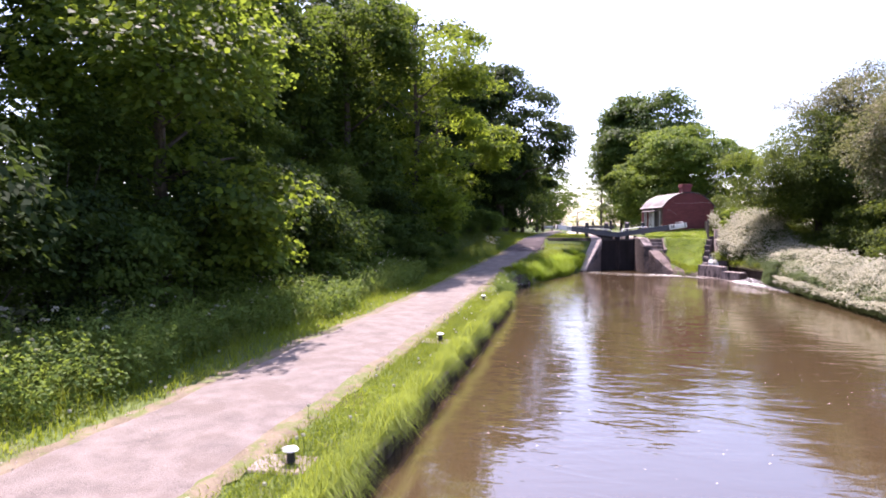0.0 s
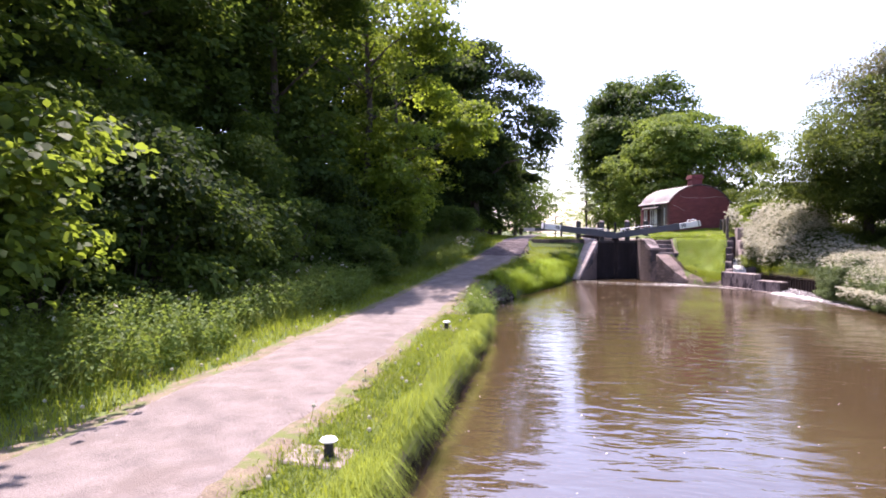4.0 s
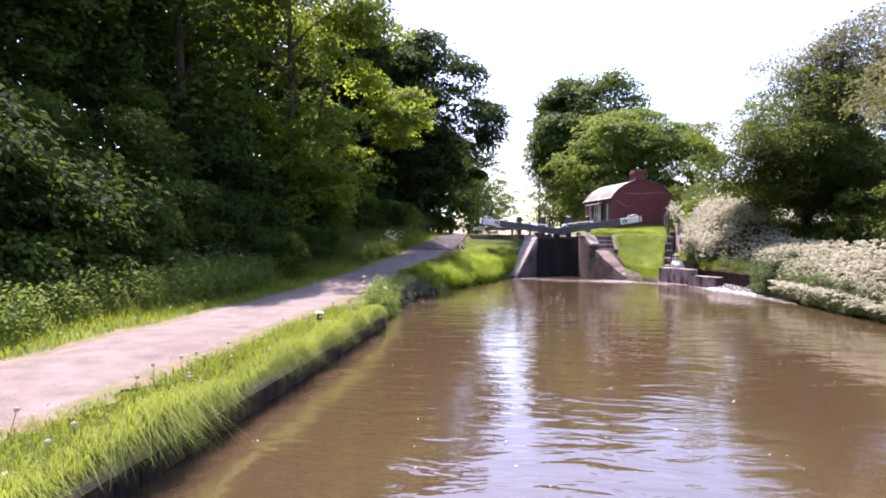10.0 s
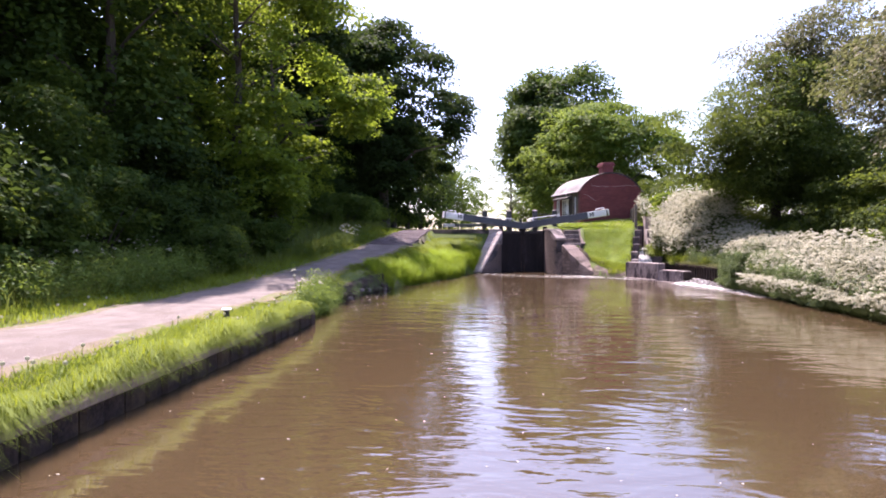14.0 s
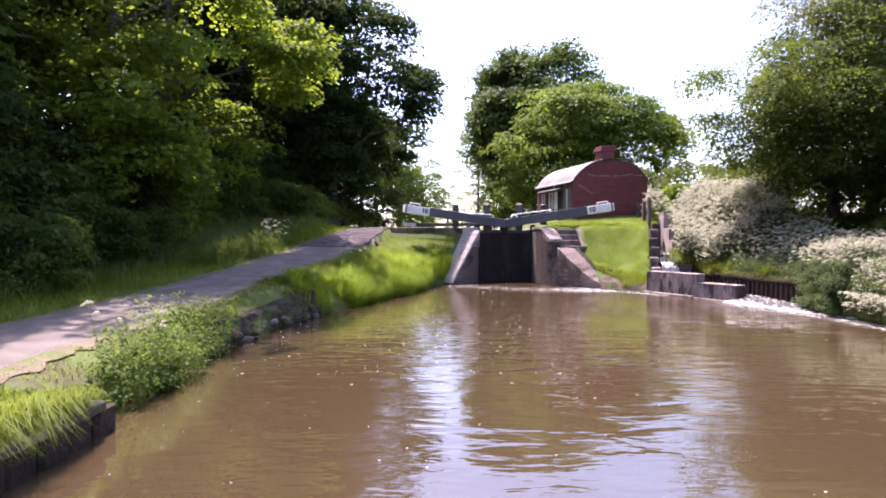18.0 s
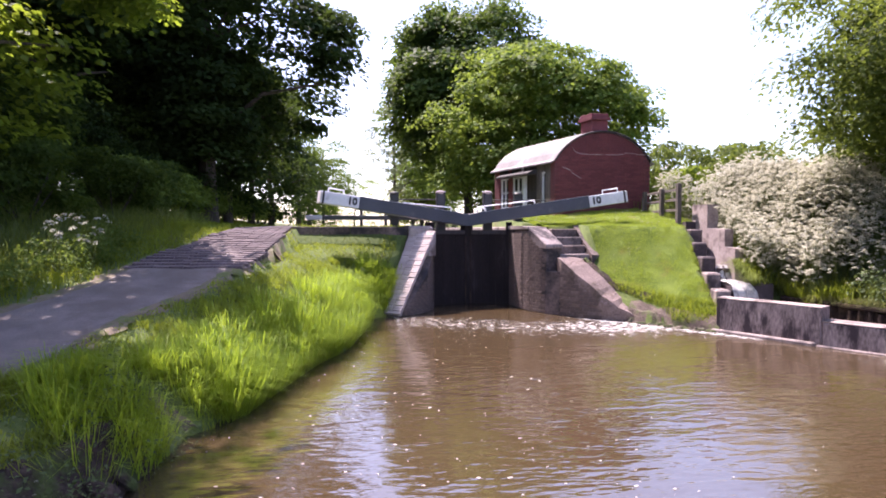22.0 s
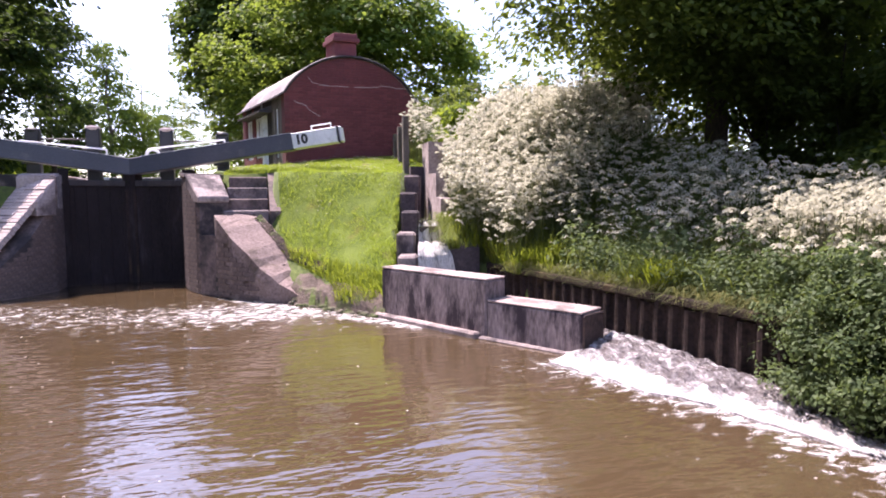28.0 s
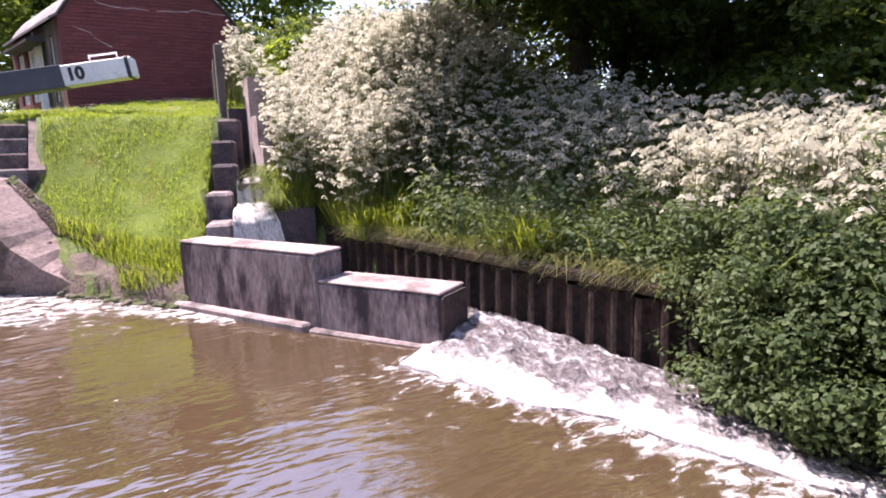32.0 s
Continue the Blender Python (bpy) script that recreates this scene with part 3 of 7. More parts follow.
def sprays(name, rng, centres, ways, radii, per, size, material, shape=BROAD, sag=0.6, loose=0.5):
    """Foliage in drooping sprays: each a fan of leaves over a bough end, shingled outwards and down."""
    idx = np.repeat(np.arange(len(centres)), per)
    n = len(idx)
    flat = np.asarray(ways, float) * (1, 1, 0) + rng.normal(0, 0.25, (len(centres), 3)) * (1, 1, 0)
    flat /= np.linalg.norm(flat, axis=1)[:, None] + 1e-6
    out = flat[idx]
    side = np.stack([-out[:, 1], out[:, 0], np.zeros(n)], 1)
    r = np.asarray(radii)[idx]
    a = rng.uniform(-0.75, 1.0, n)
    w = rng.uniform(-1, 1, n) * np.sqrt(np.clip(1.02 - (a - 0.1) ** 2, 0.05, 1))
    lift = 0.16 - sag * (0.42 * np.clip(a + 0.2, 0, 2) ** 2 + 0.3 * w ** 2) - 0.3 * (rng.random(n) < 0.3) + rng.normal(0, 0.09, n)
    pos = np.asarray(centres)[idx] + out * (a * r * 1.1)[:, None] + side * (w * r * 0.85)[:, None]
    pos[:, 2] += lift * r
    nor = out * (0.25 + 0.5 * a)[:, None] + side * (0.35 * w)[:, None] + rng.normal(0, loose, (n, 3))
    nor[:, 2] += 0.95
    nor /= np.linalg.norm(nor, axis=1)[:, None]
    t = out * 0.8 + side * (0.6 * w)[:, None] + rng.normal(0, 0.5, (n, 3))
    t[:, 2] -= 0.5
    t -= nor * (t * nor).sum(1)[:, None]
    t /= np.linalg.norm(t, axis=1)[:, None] + 1e-9
    b = np.cross(nor, t)
    q = (size * rng.uniform(0.6, 1.3, n))[:, None]
    co = np.stack([pos + t * q * u + b * q * v + nor * q * (0.22 * abs(v) - 0.1 * u * u) for u, v in shape], 1).reshape(-1, 3)
    k = len(shape)
    return raw(name, co, np.arange(n)[:, None] * k + np.arange(k)[None], material)


def tree(name, label, at, tall, radii, mid, leaf_mat, clumps, per, size, seed, clump_r=0.75, r0=0.22, limbs=9, shell=0.5, group="",
         low_cut=-1.0, lean=(0, 0), sag=0.6, category="tree", shape=BROAD, skirts=(), many=30):
    rng = np.random.default_rng(seed)
    t = empty(name, label, category, group, at=(at[0], at[1], float(height(at[0], at[1])) if len(at) < 3 else at[2]))
    bm = limb_mesh(rng, tall * 0.86, r0, limbs, max(radii[:2]) * 0.95, lean)
    part("trunk", bm, bark, t)
    c, w = crown_points(rng, clumps, (lean[0] * 0.7, lean[1] * 0.7, mid), radii, shell, low_cut, many)
    for sc, sr, k in skirts:
        c2, w2 = crown_points(rng, k, sc, sr, shell)
        c, w = np.concatenate([c, c2]), np.concatenate([w, w2])
    rr = rng.uniform(0.6, 1.25, len(c)) * clump_r
    obj("crown", sprays("crown", rng, c, w, rr, per, size, leaf_mat, shape, sag), t)
    return t

# ---- ground, water, towpath ----
def spread(lo, hi, step, far):
    mid = list(np.arange(lo, hi + 1e-6, step))
    out, d = [], step
    v = lo
    while v > -far:
        d *= 1.5
        v -= d
        out.insert(0, v)
    v, d = hi, step
    tail = []
    while v < far:
        d *= 1.5
        v += d
        tail.append(v)
    return np.array(out + mid + tail)


def ground_height(x, y):
    """The land, bedded a little lower under the towpath and held back behind the bank edging and the piling."""
    z = height(np.where((y < -18.5) & (x > -5.27) & (x < -4.9), -4.9, np.where((x > 5.7) & (x < 7.2) & (y > -10.7) & (y < -4.4), x - 0.22, x)), y)
    return z - 0.09 * smooth((lerp(y, PATH_Y, PATH_W) - 0.1 - np.abs(x - lerp(y, PATH_Y, PATH_X))) / 0.2)


tagged(obj("ground", grid_mesh("ground", spread(-16, 12, 0.2, 1500), spread(-46, 8, 0.2, 1500), ground_height, soil)), "grassy canal banks and fields", "ground", kind="structure")
tagged(obj("water", grid_mesh("water", np.linspace(-5.9, 7.4, 12), np.linspace(-300, 0.6, 40), lambda x, y: 0 * x, water_mat)), "brown silty canal water with ripples", "water", kind="structure")
tagged(obj("water_chamber", grid_mesh("water_chamber", np.linspace(-1.35, 1.35, 4), np.linspace(0.75, 23.3, 8), lambda x, y: 0 * x + 0.01, water_mat)), "brown water in the empty lock chamber", "water", kind="structure")
tagged(obj("water_upper", grid_mesh("water_upper", np.linspace(-4.4, 5.2, 6), np.linspace(23.6, 400, 20), lambda x, y: 0 * x + 1.9, water_mat)), "still water of the upper pound", "water", kind="structure")


def towpath_mesh(name, more, lift, drop, ragged, material):
    ys = np.concatenate([np.arange(-70, -46, 1.0), np.arange(-46, 6, 0.15), np.arange(6, 60, 1.5)])
    rng = np.random.default_rng(3)
    px = lerp(ys, PATH_Y, PATH_X)
    half = lerp(ys, PATH_Y, PATH_W) + more
    wl = half + 0.03 * np.sin(ys * 0.37) + 0.015 * np.sin(ys * 1.9) + rng.normal(0, ragged, len(ys))
    wr = half + 0.03 * np.sin(ys * 0.43 + 1) + 0.015 * np.sin(ys * 2.3) + rng.normal(0, ragged, len(ys))
    cols = np.array((0, 0.04, 0.1, 0.2, 0.35, 0.5, 0.65, 0.8, 0.9, 0.96, 1))
    co = []
    for u in cols:
        x = (px - wl) * (1 - u) + (px + wr) * u
        z = height(x, ys) + lift - drop * (abs(u - 0.5) * 2) ** 6 + 0.012 * np.sin(ys * 2.1 + u * 7)
        co.append(np.stack([x, ys, z], 1))
    co = np.stack(co, 1).reshape(-1, 3)
    n = len(cols)
    i = (np.arange(len(ys) - 1)[:, None] * n + np.arange(n - 1)[None]).ravel()
    return raw(name, co, np.stack([i, i + 1, i + n + 1, i + n], 1), material)


tagged(obj("trodden_edge", towpath_mesh("trodden_edge", 0.14, 0.032, 0.022, 0.045, trodden_mat)), "bare trodden earth along the edges of the towpath", "earth", kind="structure")
tagged(obj("towpath", towpath_mesh("towpath", 0.02, 0.046, 0.055, 0.02, gravel)), "pale pinkish gravel towpath beside the canal", "path", kind="structure")

# ---- lock ----
def chamber_wall(name, x0, x1):
    w = empty(name, "dark stained masonry wall of the lock chamber", "wall", kind="structure")
    bm = bmesh.new()
    block(bm, (x0, 0.05, -0.8), (x1, 23.5, 1.98), 0.02)
    part("masonry", bm, wall_stone, w)
    for i in range(14):
        bm = bmesh.new()
        a = 0.05 + i * 1.675
        block(bm, (x0 - 0.01, a, 1.984), (x1 + 0.01, a + 1.66, 2.17), 0.025)
        part("coping_stone", bm, coping_stone, w)
    return w


chamber_wall("wall_chamber_towpath", -1.75, -1.12)
chamber_wall("wall_chamber_house", 1.12, 1.75)

# towpath side tail wall: a sloping brick wing
wing = empty("wall_wing_towpath", "brick wing wall with a pale worn sloping top", "wall", kind="structure")
bm = bmesh.new()
prism(bm, [(-1.12, 0.04), (-1.12, -0.45), (-1.35, -1.0), (-1.75, -1.5), (-2.2, -1.93), (-2.5, -1.75), (-2.15, -1.0), (-1.72, 0.04)], -0.8,
      [2.08, 1.62, 1.0, 0.45, -0.02, -0.02, 0.98, 2.08])
part("masonry", bm, wall_stone, wing)
bm = bmesh.new()
prism(bm, [(-1.10, 0.05), (-1.10, -0.30), (-1.74, -0.30), (-1.76, 0.05)], 1.5, [2.2, 2.14, 2.14, 2.2])
bmesh.ops.bevel(bm, geom=bm.edges[:], offset=0.03, segments=2, affect="EDGES")
part("coping_stone", bm, coping_stone, wing, "rounded worn coping stone")


def wing_bricks():
    """Courses of headers down the sloping top."""
    bm = bmesh.new()
    block(bm, (-0.105, -0.036, -0.05), (0.105, 0.036, 0.05), 0.008)
    first = part("brick", bm, wing_brick, wing)
    me = first.data
    rng = np.random.default_rng(11)
    a, b = Vector((-1.40, -0.33, 1.95)), Vector((-2.36, -1.84, 0.02))
    run = b - a
    n = int(run.length / 0.078)
    d = run.normalized()
    across = Vector((-0.85, 0.53, 0)).normalized()
    up = d.cross(across).normalized()
    if up.z < 0:
        up = -up
    made = 0
    for i in range(n):
        wide = 0.72 - 0.22 * i / n
        k = max(2, round(wide / 0.22))
        for j in range(k):
            p = a + d * (i * 0.078 + 0.04) + across * ((j + 0.5) / k - 0.5) * wide + up * (0.015 + rng.normal(0, 0.006))
            m = Matrix((across, d, up)).transposed().to_4x4()
            o = first if made == 0 else obj("brick", me, wing)
            o.matrix_basis = Matrix.Translation(p) @ m @ pose(0, 0, 0, rng.normal(0, 1), rng.normal(0, 1), rng.normal(0, 1)) @ Matrix.Diagonal((wide / k / 0.214, 1, 1, 1))
            made += 1


wing_bricks()
bm = bmesh.new()
corners = [(-1.40 - 0.536 * q + w * -0.849, -0.33 - 0.844 * q + w * 0.529, 1.95 - 1.078 * q + 0.07) for q, w in ((-0.05, -0.37), (0.34, -0.37), (0.34, 0.37), (-0.05, 0.37))]
prism(bm, [p[:2] for p in corners], 1.4, [p[2] for p in corners])
bmesh.ops.bevel(bm, geom=bm.edges[:], offset=0.015, segments=1, affect="EDGES")
part("coping_stone", bm, coping_stone, wing, "worn sloping coping slab at the head of the bricks")

# house side tail wall: curved, with a notch, a broken ramp and steps
tail = empty("wall_wing_house", "curved dark stained tail wall of the lock with a crumbling ramp", "wall", kind="structure")
bm = bmesh.new()
curve = [(1.10, 0.3), (1.08, -0.5), (1.12, -0.9), (1.23, -1.3), (1.38, -1.66), (1.49, -1.88)]
back = [(1.95, -1.72), (1.75, -1.0), (1.75, 0.3)]
prism(bm, curve + back, -0.8, [2.1, 2.1, 2.1, 2.06, 1.80, 1.655, 1.655, 2.06, 2.1])
part("masonry", bm, wall_stone, tail)
bm = bmesh.new()
prism(bm, [(1.07, 0.3), (1.05, -0.52), (1.09, -0.92), (1.205, -1.25), (1.80, -0.98), (1.80, 0.3)], 2.105, [2.19, 2.19, 2.19, 2.16, 2.16, 2.19])
part("coping_stone", bm, coping_stone, tail)
bm = bmesh.new()
prism(bm, [(1.215, -1.26), (1.475, -1.91), (1.98, -1.73), (1.80, -0.99)], 1.62, [2.15, 1.72, 1.72, 2.15])
bmesh.ops.bevel(bm, geom=bm.edges[:], offset=0.02, segments=1, affect="EDGES")
part("coping_slab", bm, concrete, tail, "sloping concrete coping slab")
bm = bmesh.new()
prism(bm, [(1.73, -1.98), (1.76, -2.18), (2.02, -2.58), (2.52, -3.08), (3.15, -3.55), (3.6, -3.35), (3.0, -2.55), (2.55, -1.9), (2.1, -1.78)], -0.8,
      [1.40, 1.36, 1.02, 0.50, 0.03, 0.14, 0.78, 1.36, 1.42])
bmesh.ops.subdivide_edges(bm, edges=bm.edges[:], cuts=5, use_grid_fill=True)
bmesh.ops.triangulate(bm, faces=bm.faces[:])
for v in bm.verts:
    k = (noise.noise(v.co * 3.1) * 0.045 + noise.noise(v.co * 9.0) * 0.02) * min(max(1.5 - v.co.z, 0.25), 1)
    v.co += Vector((-0.5 * k, -0.5 * k, 1.4 * k)) if v.co.z > 0.02 else Vector((0, 0, 0))
part("ramp", bm, ramp_mat, tail, "sloping broken concrete ramp")
bm = bmesh.new()
rng = np.random.default_rng(5)
path_r = [(2.35, -2.0, 1.2), (2.5, -2.3, 0.96), (2.75, -2.65, 0.6), (2.95, -2.95, 0.3), (3.2, -3.35, 0.06)]
for i in range(26):
    u = rng.random() * 3.999
    k = int(u)
    p = Vector(path_r[k]).lerp(Vector(path_r[k + 1]), u - k) + Vector((rng.normal(0, 0.13), rng.normal(0, 0.13), -0.05))
    s = rng.uniform(0.03, 0.07)
    block(bm, (-s, -s * 0.55, -s * 0.4), (s, s * 0.55, s * 0.35), s * 0.2, Matrix.Translation(p) @ pose(0, 0, 0, rng.normal(0, 14), rng.normal(0, 22), rng.uniform(0, 180)))
o = part("rubble", bm, ramp_mat, tail, "broken bricks and rubble")
o["kind"] = "stuff"

def brick_face(parent, line, z0, tops, material, skip=0.0, seed=1):
    """Courses of bricks standing a little proud of an upright face along a line."""
    rng = np.random.default_rng(seed)
    bm = bmesh.new()
    block(bm, (-0.1125, -0.004, -0.0365), (0.1125, 0.004, 0.0365), 0.003)
    first = part("brick", bm, material, parent)
    pts = [Vector(q) for q in line]
    dist = [0.0]
    for a, b in zip(pts, pts[1:]):
        dist.append(dist[-1] + (b - a).length)
    made = 0
    for c in range(60):
        z = z0 + c * 0.076
        s = 0.11 + (0.115 if c % 2 else 0.0)
        while s < dist[-1] - 0.11:
            k = max(i for i, v in enumerate(dist) if v <= s)
            k = min(k, len(pts) - 2)
            u = (s - dist[k]) / (dist[k + 1] - dist[k])
            q = pts[k].lerp(pts[k + 1], u)
            top = tops[k] + (tops[k + 1] - tops[k]) * u
            d = (pts[k + 1] - pts[k]).normalized()
            if z < top - 0.09 and made < 299 and rng.random() > skip:
                o = first if made == 0 else obj("brick", first.data, parent)
                o.matrix_basis = pose(q.x, q.y, z, rng.normal(0, 0.8), rng.normal(0, 0.8), math.degrees(math.atan2(d.y, d.x)) + rng.normal(0, 0.8))
                made += 1
            s += 0.2285


brick_face(tail, [(1.096, 0.25), (1.076, -0.5), (1.116, -0.9), (1.226, -1.3), (1.376, -1.66), (1.486, -1.88)], 0.06, [2.1, 2.1, 2.1, 2.02, 1.78, 1.62], wall_brick, 0.0, 31)
brick_face(wing, [(-1.118, 0.02), (-1.118, -0.45), (-1.348, -1.0), (-1.748, -1.5), (-2.196, -1.925)], 0.06, [2.08, 1.62, 1.0, 0.45, 0.0], wall_brick, 0.0, 32)
brick_face(tail, [(1.735, -2.14), (1.88, -2.4), (2.08, -2.68), (2.508, -3.075)], 0.06, [1.2, 1.1, 0.8, 0.32], wall_brick, 0.25, 33)

bm = bmesh.new()
prism(bm, [(1.47, -1.87), (1.74, -2.13), (2.0, -2.4), (2.12, -1.9), (1.8, -1.7)], -0.8, [1.06, 1.05, 1.03, 1.04, 1.06])
part("recess_base", bm, wall_stone, tail, "base of a dark recess in the wall")

steps = empty("stone_steps", "short flight of worn stone steps up to the lock side", "steps")
for i in range(4):
    bm = bmesh.new()
    block(bm, (1.86 + 0.03 * i, -1.80 + 0.27 * i, 0.9), (2.66, -1.48 + 0.27 * i, 1.48 + 0.21 * i), 0.022)
    part("step", bm, wall_stone if i % 2 else step_stone, steps)
bm = bmesh.new()
prism(bm, [(2.67, -1.9), (2.86, -1.9), (2.86, -0.66), (2.67, -0.66)], 0.8, [1.46, 1.46, 2.2, 2.2])
part("side_kerb", bm, wall_stone, steps)

# retaining kerb along the lock side, towpath end
kerb = empty("retaining_wall", "low black retaining wall at the top of the grass bank", "wall", kind="structure")
for i in range(4):
    bm = bmesh.new()
    block(bm, (-4.85 + i * 0.78, -0.08, 1.6), (-4.08 + i * 0.78, 0.22, 2.17), 0.015)
    part("stone", bm, wall_stone, kerb)

# bottom gates, closed
def gate(name, sgn):
    g = empty(name, "closed oak lock gate with a dark grey balance beam", "lock gate", "bottom gates")
    heel, toe = Vector((1.16 * sgn, 0.22, 0)), Vector((0.012 * sgn, 0.62, 0))
    along = (toe - heel).normalized()
    nrm = Vector((along.y, -along.x, 0))
    if nrm.y > 0:
        nrm = -nrm
    ln = (toe - heel).length
    m = Matrix((along, nrm, Vector((0, 0, 1)))).transposed().to_4x4()
    m.translation = heel
    k = 6
    for i in range(k):
        bm = bmesh.new()
        block(bm, (i * ln / k + 0.0015, 0.02, -0.7), ((i + 1) * ln / k - 0.0015, 0.10 - 0.004 * (i % 2), 1.98), 0.002, m)
        part("plank", bm, plank_wet, g)
    for nm, a, b, z0, z1 in (("heel_post", -0.04, 0.12, -0.7, 2.3), ("mitre_post", ln - 0.13, ln, -0.7, 2.3)):
        bm = bmesh.new()
        block(bm, (a, -0.16, z0), (b, 0.115, z1), 0.01, m)
        part(nm, bm, plank_wet, g)
    for z in (1.96, 0.9, 0.15):
        bm = bmesh.new()
        block(bm, (0.12, -0.14, z), (ln - 0.13, 0.016 if z < 1.9 else 0.13, z + 0.12), 0.01, m)
        part("rail", bm, timber_dark, g)
    bm = bmesh.new()
    block(bm, (ln - 0.13, 0.118, 0.0), (ln - 0.08, 0.125, 1.9), 0, m)
    part("iron_strap", bm, rusty_pile, g)
    # balance beam rising outwards
    end = Vector((-4.07, -0.66, 2.92)) if sgn < 0 else Vector((4.18, -0.70, 3.0))
    root = Vector((0.02 * sgn, 0.60, 2.36))
    d = (end - root)
    bl = d.length
    ax = d.normalized()
    sidev = Vector((0, 0, 1)).cross(ax).normalized()
    upv = ax.cross(sidev)
    bmx = Matrix((ax, sidev, upv)).transposed().to_4x4()
    bmx.translation = root
    wh = 1.02
    bm = bmesh.new()
    block(bm, (0, -0.16, -0.17), (bl - wh, 0.16, 0.165), 0.012, bmx)
    beam = part("balance_beam", bm, paint_grey, g, "dark blue-grey painted balance beam")
    # thin strip that makes the upper face paler than the sides
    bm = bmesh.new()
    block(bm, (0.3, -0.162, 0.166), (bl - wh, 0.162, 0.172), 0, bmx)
    part("top_edge", bm, paint_white, beam, "pale strip along the upper face")
    bm = bmesh.new()
    block(bm, (bl - wh, -0.158, -0.155), (bl - 0.10, 0.158, 0.155), 0.01, bmx)
    part("white_end", bm, paint_white, g, "white painted beam end")
    bm = bmesh.new()
    block(bm, (bl - 0.10, -0.165, -0.16), (bl - 0.055, 0.165, 0.16), 0.005, bmx)
    part("iron_band", bm, paint_black, g, "black iron band")
    bm = bmesh.new()
    block(bm, (bl - 0.055, -0.158, -0.155), (bl, 0.158, 0.155), 0.02, bmx)
    part("end_cap", bm, paint_white, g)
    # grab rail on the end
    bm = bmesh.new()
    for a in (bl - 0.62, bl - 0.22):
        rod(bm, bmx @ Vector((a, 0, 0.15)), bmx @ Vector((a, 0, 0.26)), 0.013)
    rod(bm, bmx @ Vector((bl - 0.63, 0, 0.26)), bmx @ Vector((bl - 0.21, 0, 0.26)), 0.014)
    part("grab_handle", bm, paint_white, g)
    # number, painted on the face towards the tail
    cu = bpy.data.curves.new("number", "FONT")
    cu.body, cu.size, cu.extrude, cu.align_x, cu.align_y, cu.offset = "10", 0.255, 0.001, "CENTER", "CENTER", 0.013
    cu.materials.append(paint_black)
    tmp = bpy.data.objects.new("number", cu)
    scene.collection.objects.link(tmp)
    dg = bpy.context.evaluated_depsgraph_get()
    me = bpy.data.meshes.new_from_object(tmp.evaluated_get(dg))
    bpy.data.objects.remove(tmp)
    num = obj("number", me, g, "black number 10")
    nm_y = -1 if sgn > 0 else 1
    face_x = ax if sgn > 0 else -ax
    face_n = Vector((face_x.y, -face_x.x, 0)).normalized()
    face_up = face_n.cross(face_x)
    nmx = Matrix((face_x, face_up, face_n)).transposed().to_4x4()
    nmx.translation = bmx @ Vector((bl - wh + 0.19, 0, 0)) + face_n * 0.162
    num.matrix_basis = nmx
    return g


gate("lock_gate", -1)
gate("lock_gate", 1)


def paddle_gear(x, y, white):
    g = empty("paddle_stand", "black timber paddle gear stand on the gate", "paddle gear", "paddle stands", at=(x, y, 0))
    bm = bmesh.new()
    block(bm, (-0.13, -0.10, 1.85), (0.13, 0.10, 3.17), 0.02)
    part("post", bm, paint_black, g)
    bm = bmesh.new()
    bmesh.ops.create_uvsphere(bm, u_segments=12, v_segments=6, radius=0.15, matrix=Matrix.Translation((0, 0, 3.16)) @ Matrix.Diagonal((1, 1, 0.4, 1)))
    part("cap", bm, coping_stone if white else paint_black, g, smooth=True)
    bm = bmesh.new()
    block(bm, (-0.2, -0.14, 2.45), (0.12, -0.10, 2.75), 0.02)
    rod(bm, (-0.05, -0.14, 2.6), (-0.05, -0.24, 2.6), 0.04)
    part("rack_casing", bm, paint_black, g)
    return g


paddle_gear(-0.72, 0.92, True)
paddle_gear(0.66, 0.92, True)
paddle_gear(-2.0, 1.6, False)
paddle_gear(1.75, 1.5, False)


def hand_rail(name, pts, label, mat=None):
    g = empty(name, label, "handrail", "gate handrails")
    bm = bmesh.new()
    for a, b in zip(pts, pts[1:]):
        rod(bm, a, b, 0.016)
    part("tube", bm, mat or paint_white, g)
    return g


hand_rail("handrail", [(-1.85, 0.35, 2.45), (-1.85, 0.35, 2.83), (-0.45, 0.72, 2.72), (-0.45, 0.72, 2.45)], "white painted tubular handrail along the gate")
hand_rail("handrail", [(0.32, 0.72, 2.45), (0.32, 0.72, 2.74), (1.85, 0.2, 2.92), (1.85, 0.2, 2.6)], "white painted tubular handrail along the gate")
hand_rail("handrail", [(-2.1, 1.6, 2.98), (-0.75, 1.4, 2.98)], "thin steel bar between the paddle stands", steel_dark)
hand_rail("handrail", [(0.7, 1.4, 2.98), (2.6, 1.4, 2.98)], "thin steel bar between the paddle stands", steel_dark)
# white curled bracket on the house-side gate
curl = empty("rail_bracket", "white curved iron bracket at the gate end", "bracket")
bm = bmesh.new()
for i in range(9):
    a0, a1 = radians(-30 + i * 24), radians(-30 + (i + 1) * 24)
    rod(bm, (0.42 + 0.13 * math.cos(a0), 0.66, 2.6 + 0.13 * math.sin(a0)), (0.42 + 0.13 * math.cos(a1), 0.66, 2.6 + 0.13 * math.sin(a1)), 0.03, seg=6)
part("curl", bm, paint_white, curl)

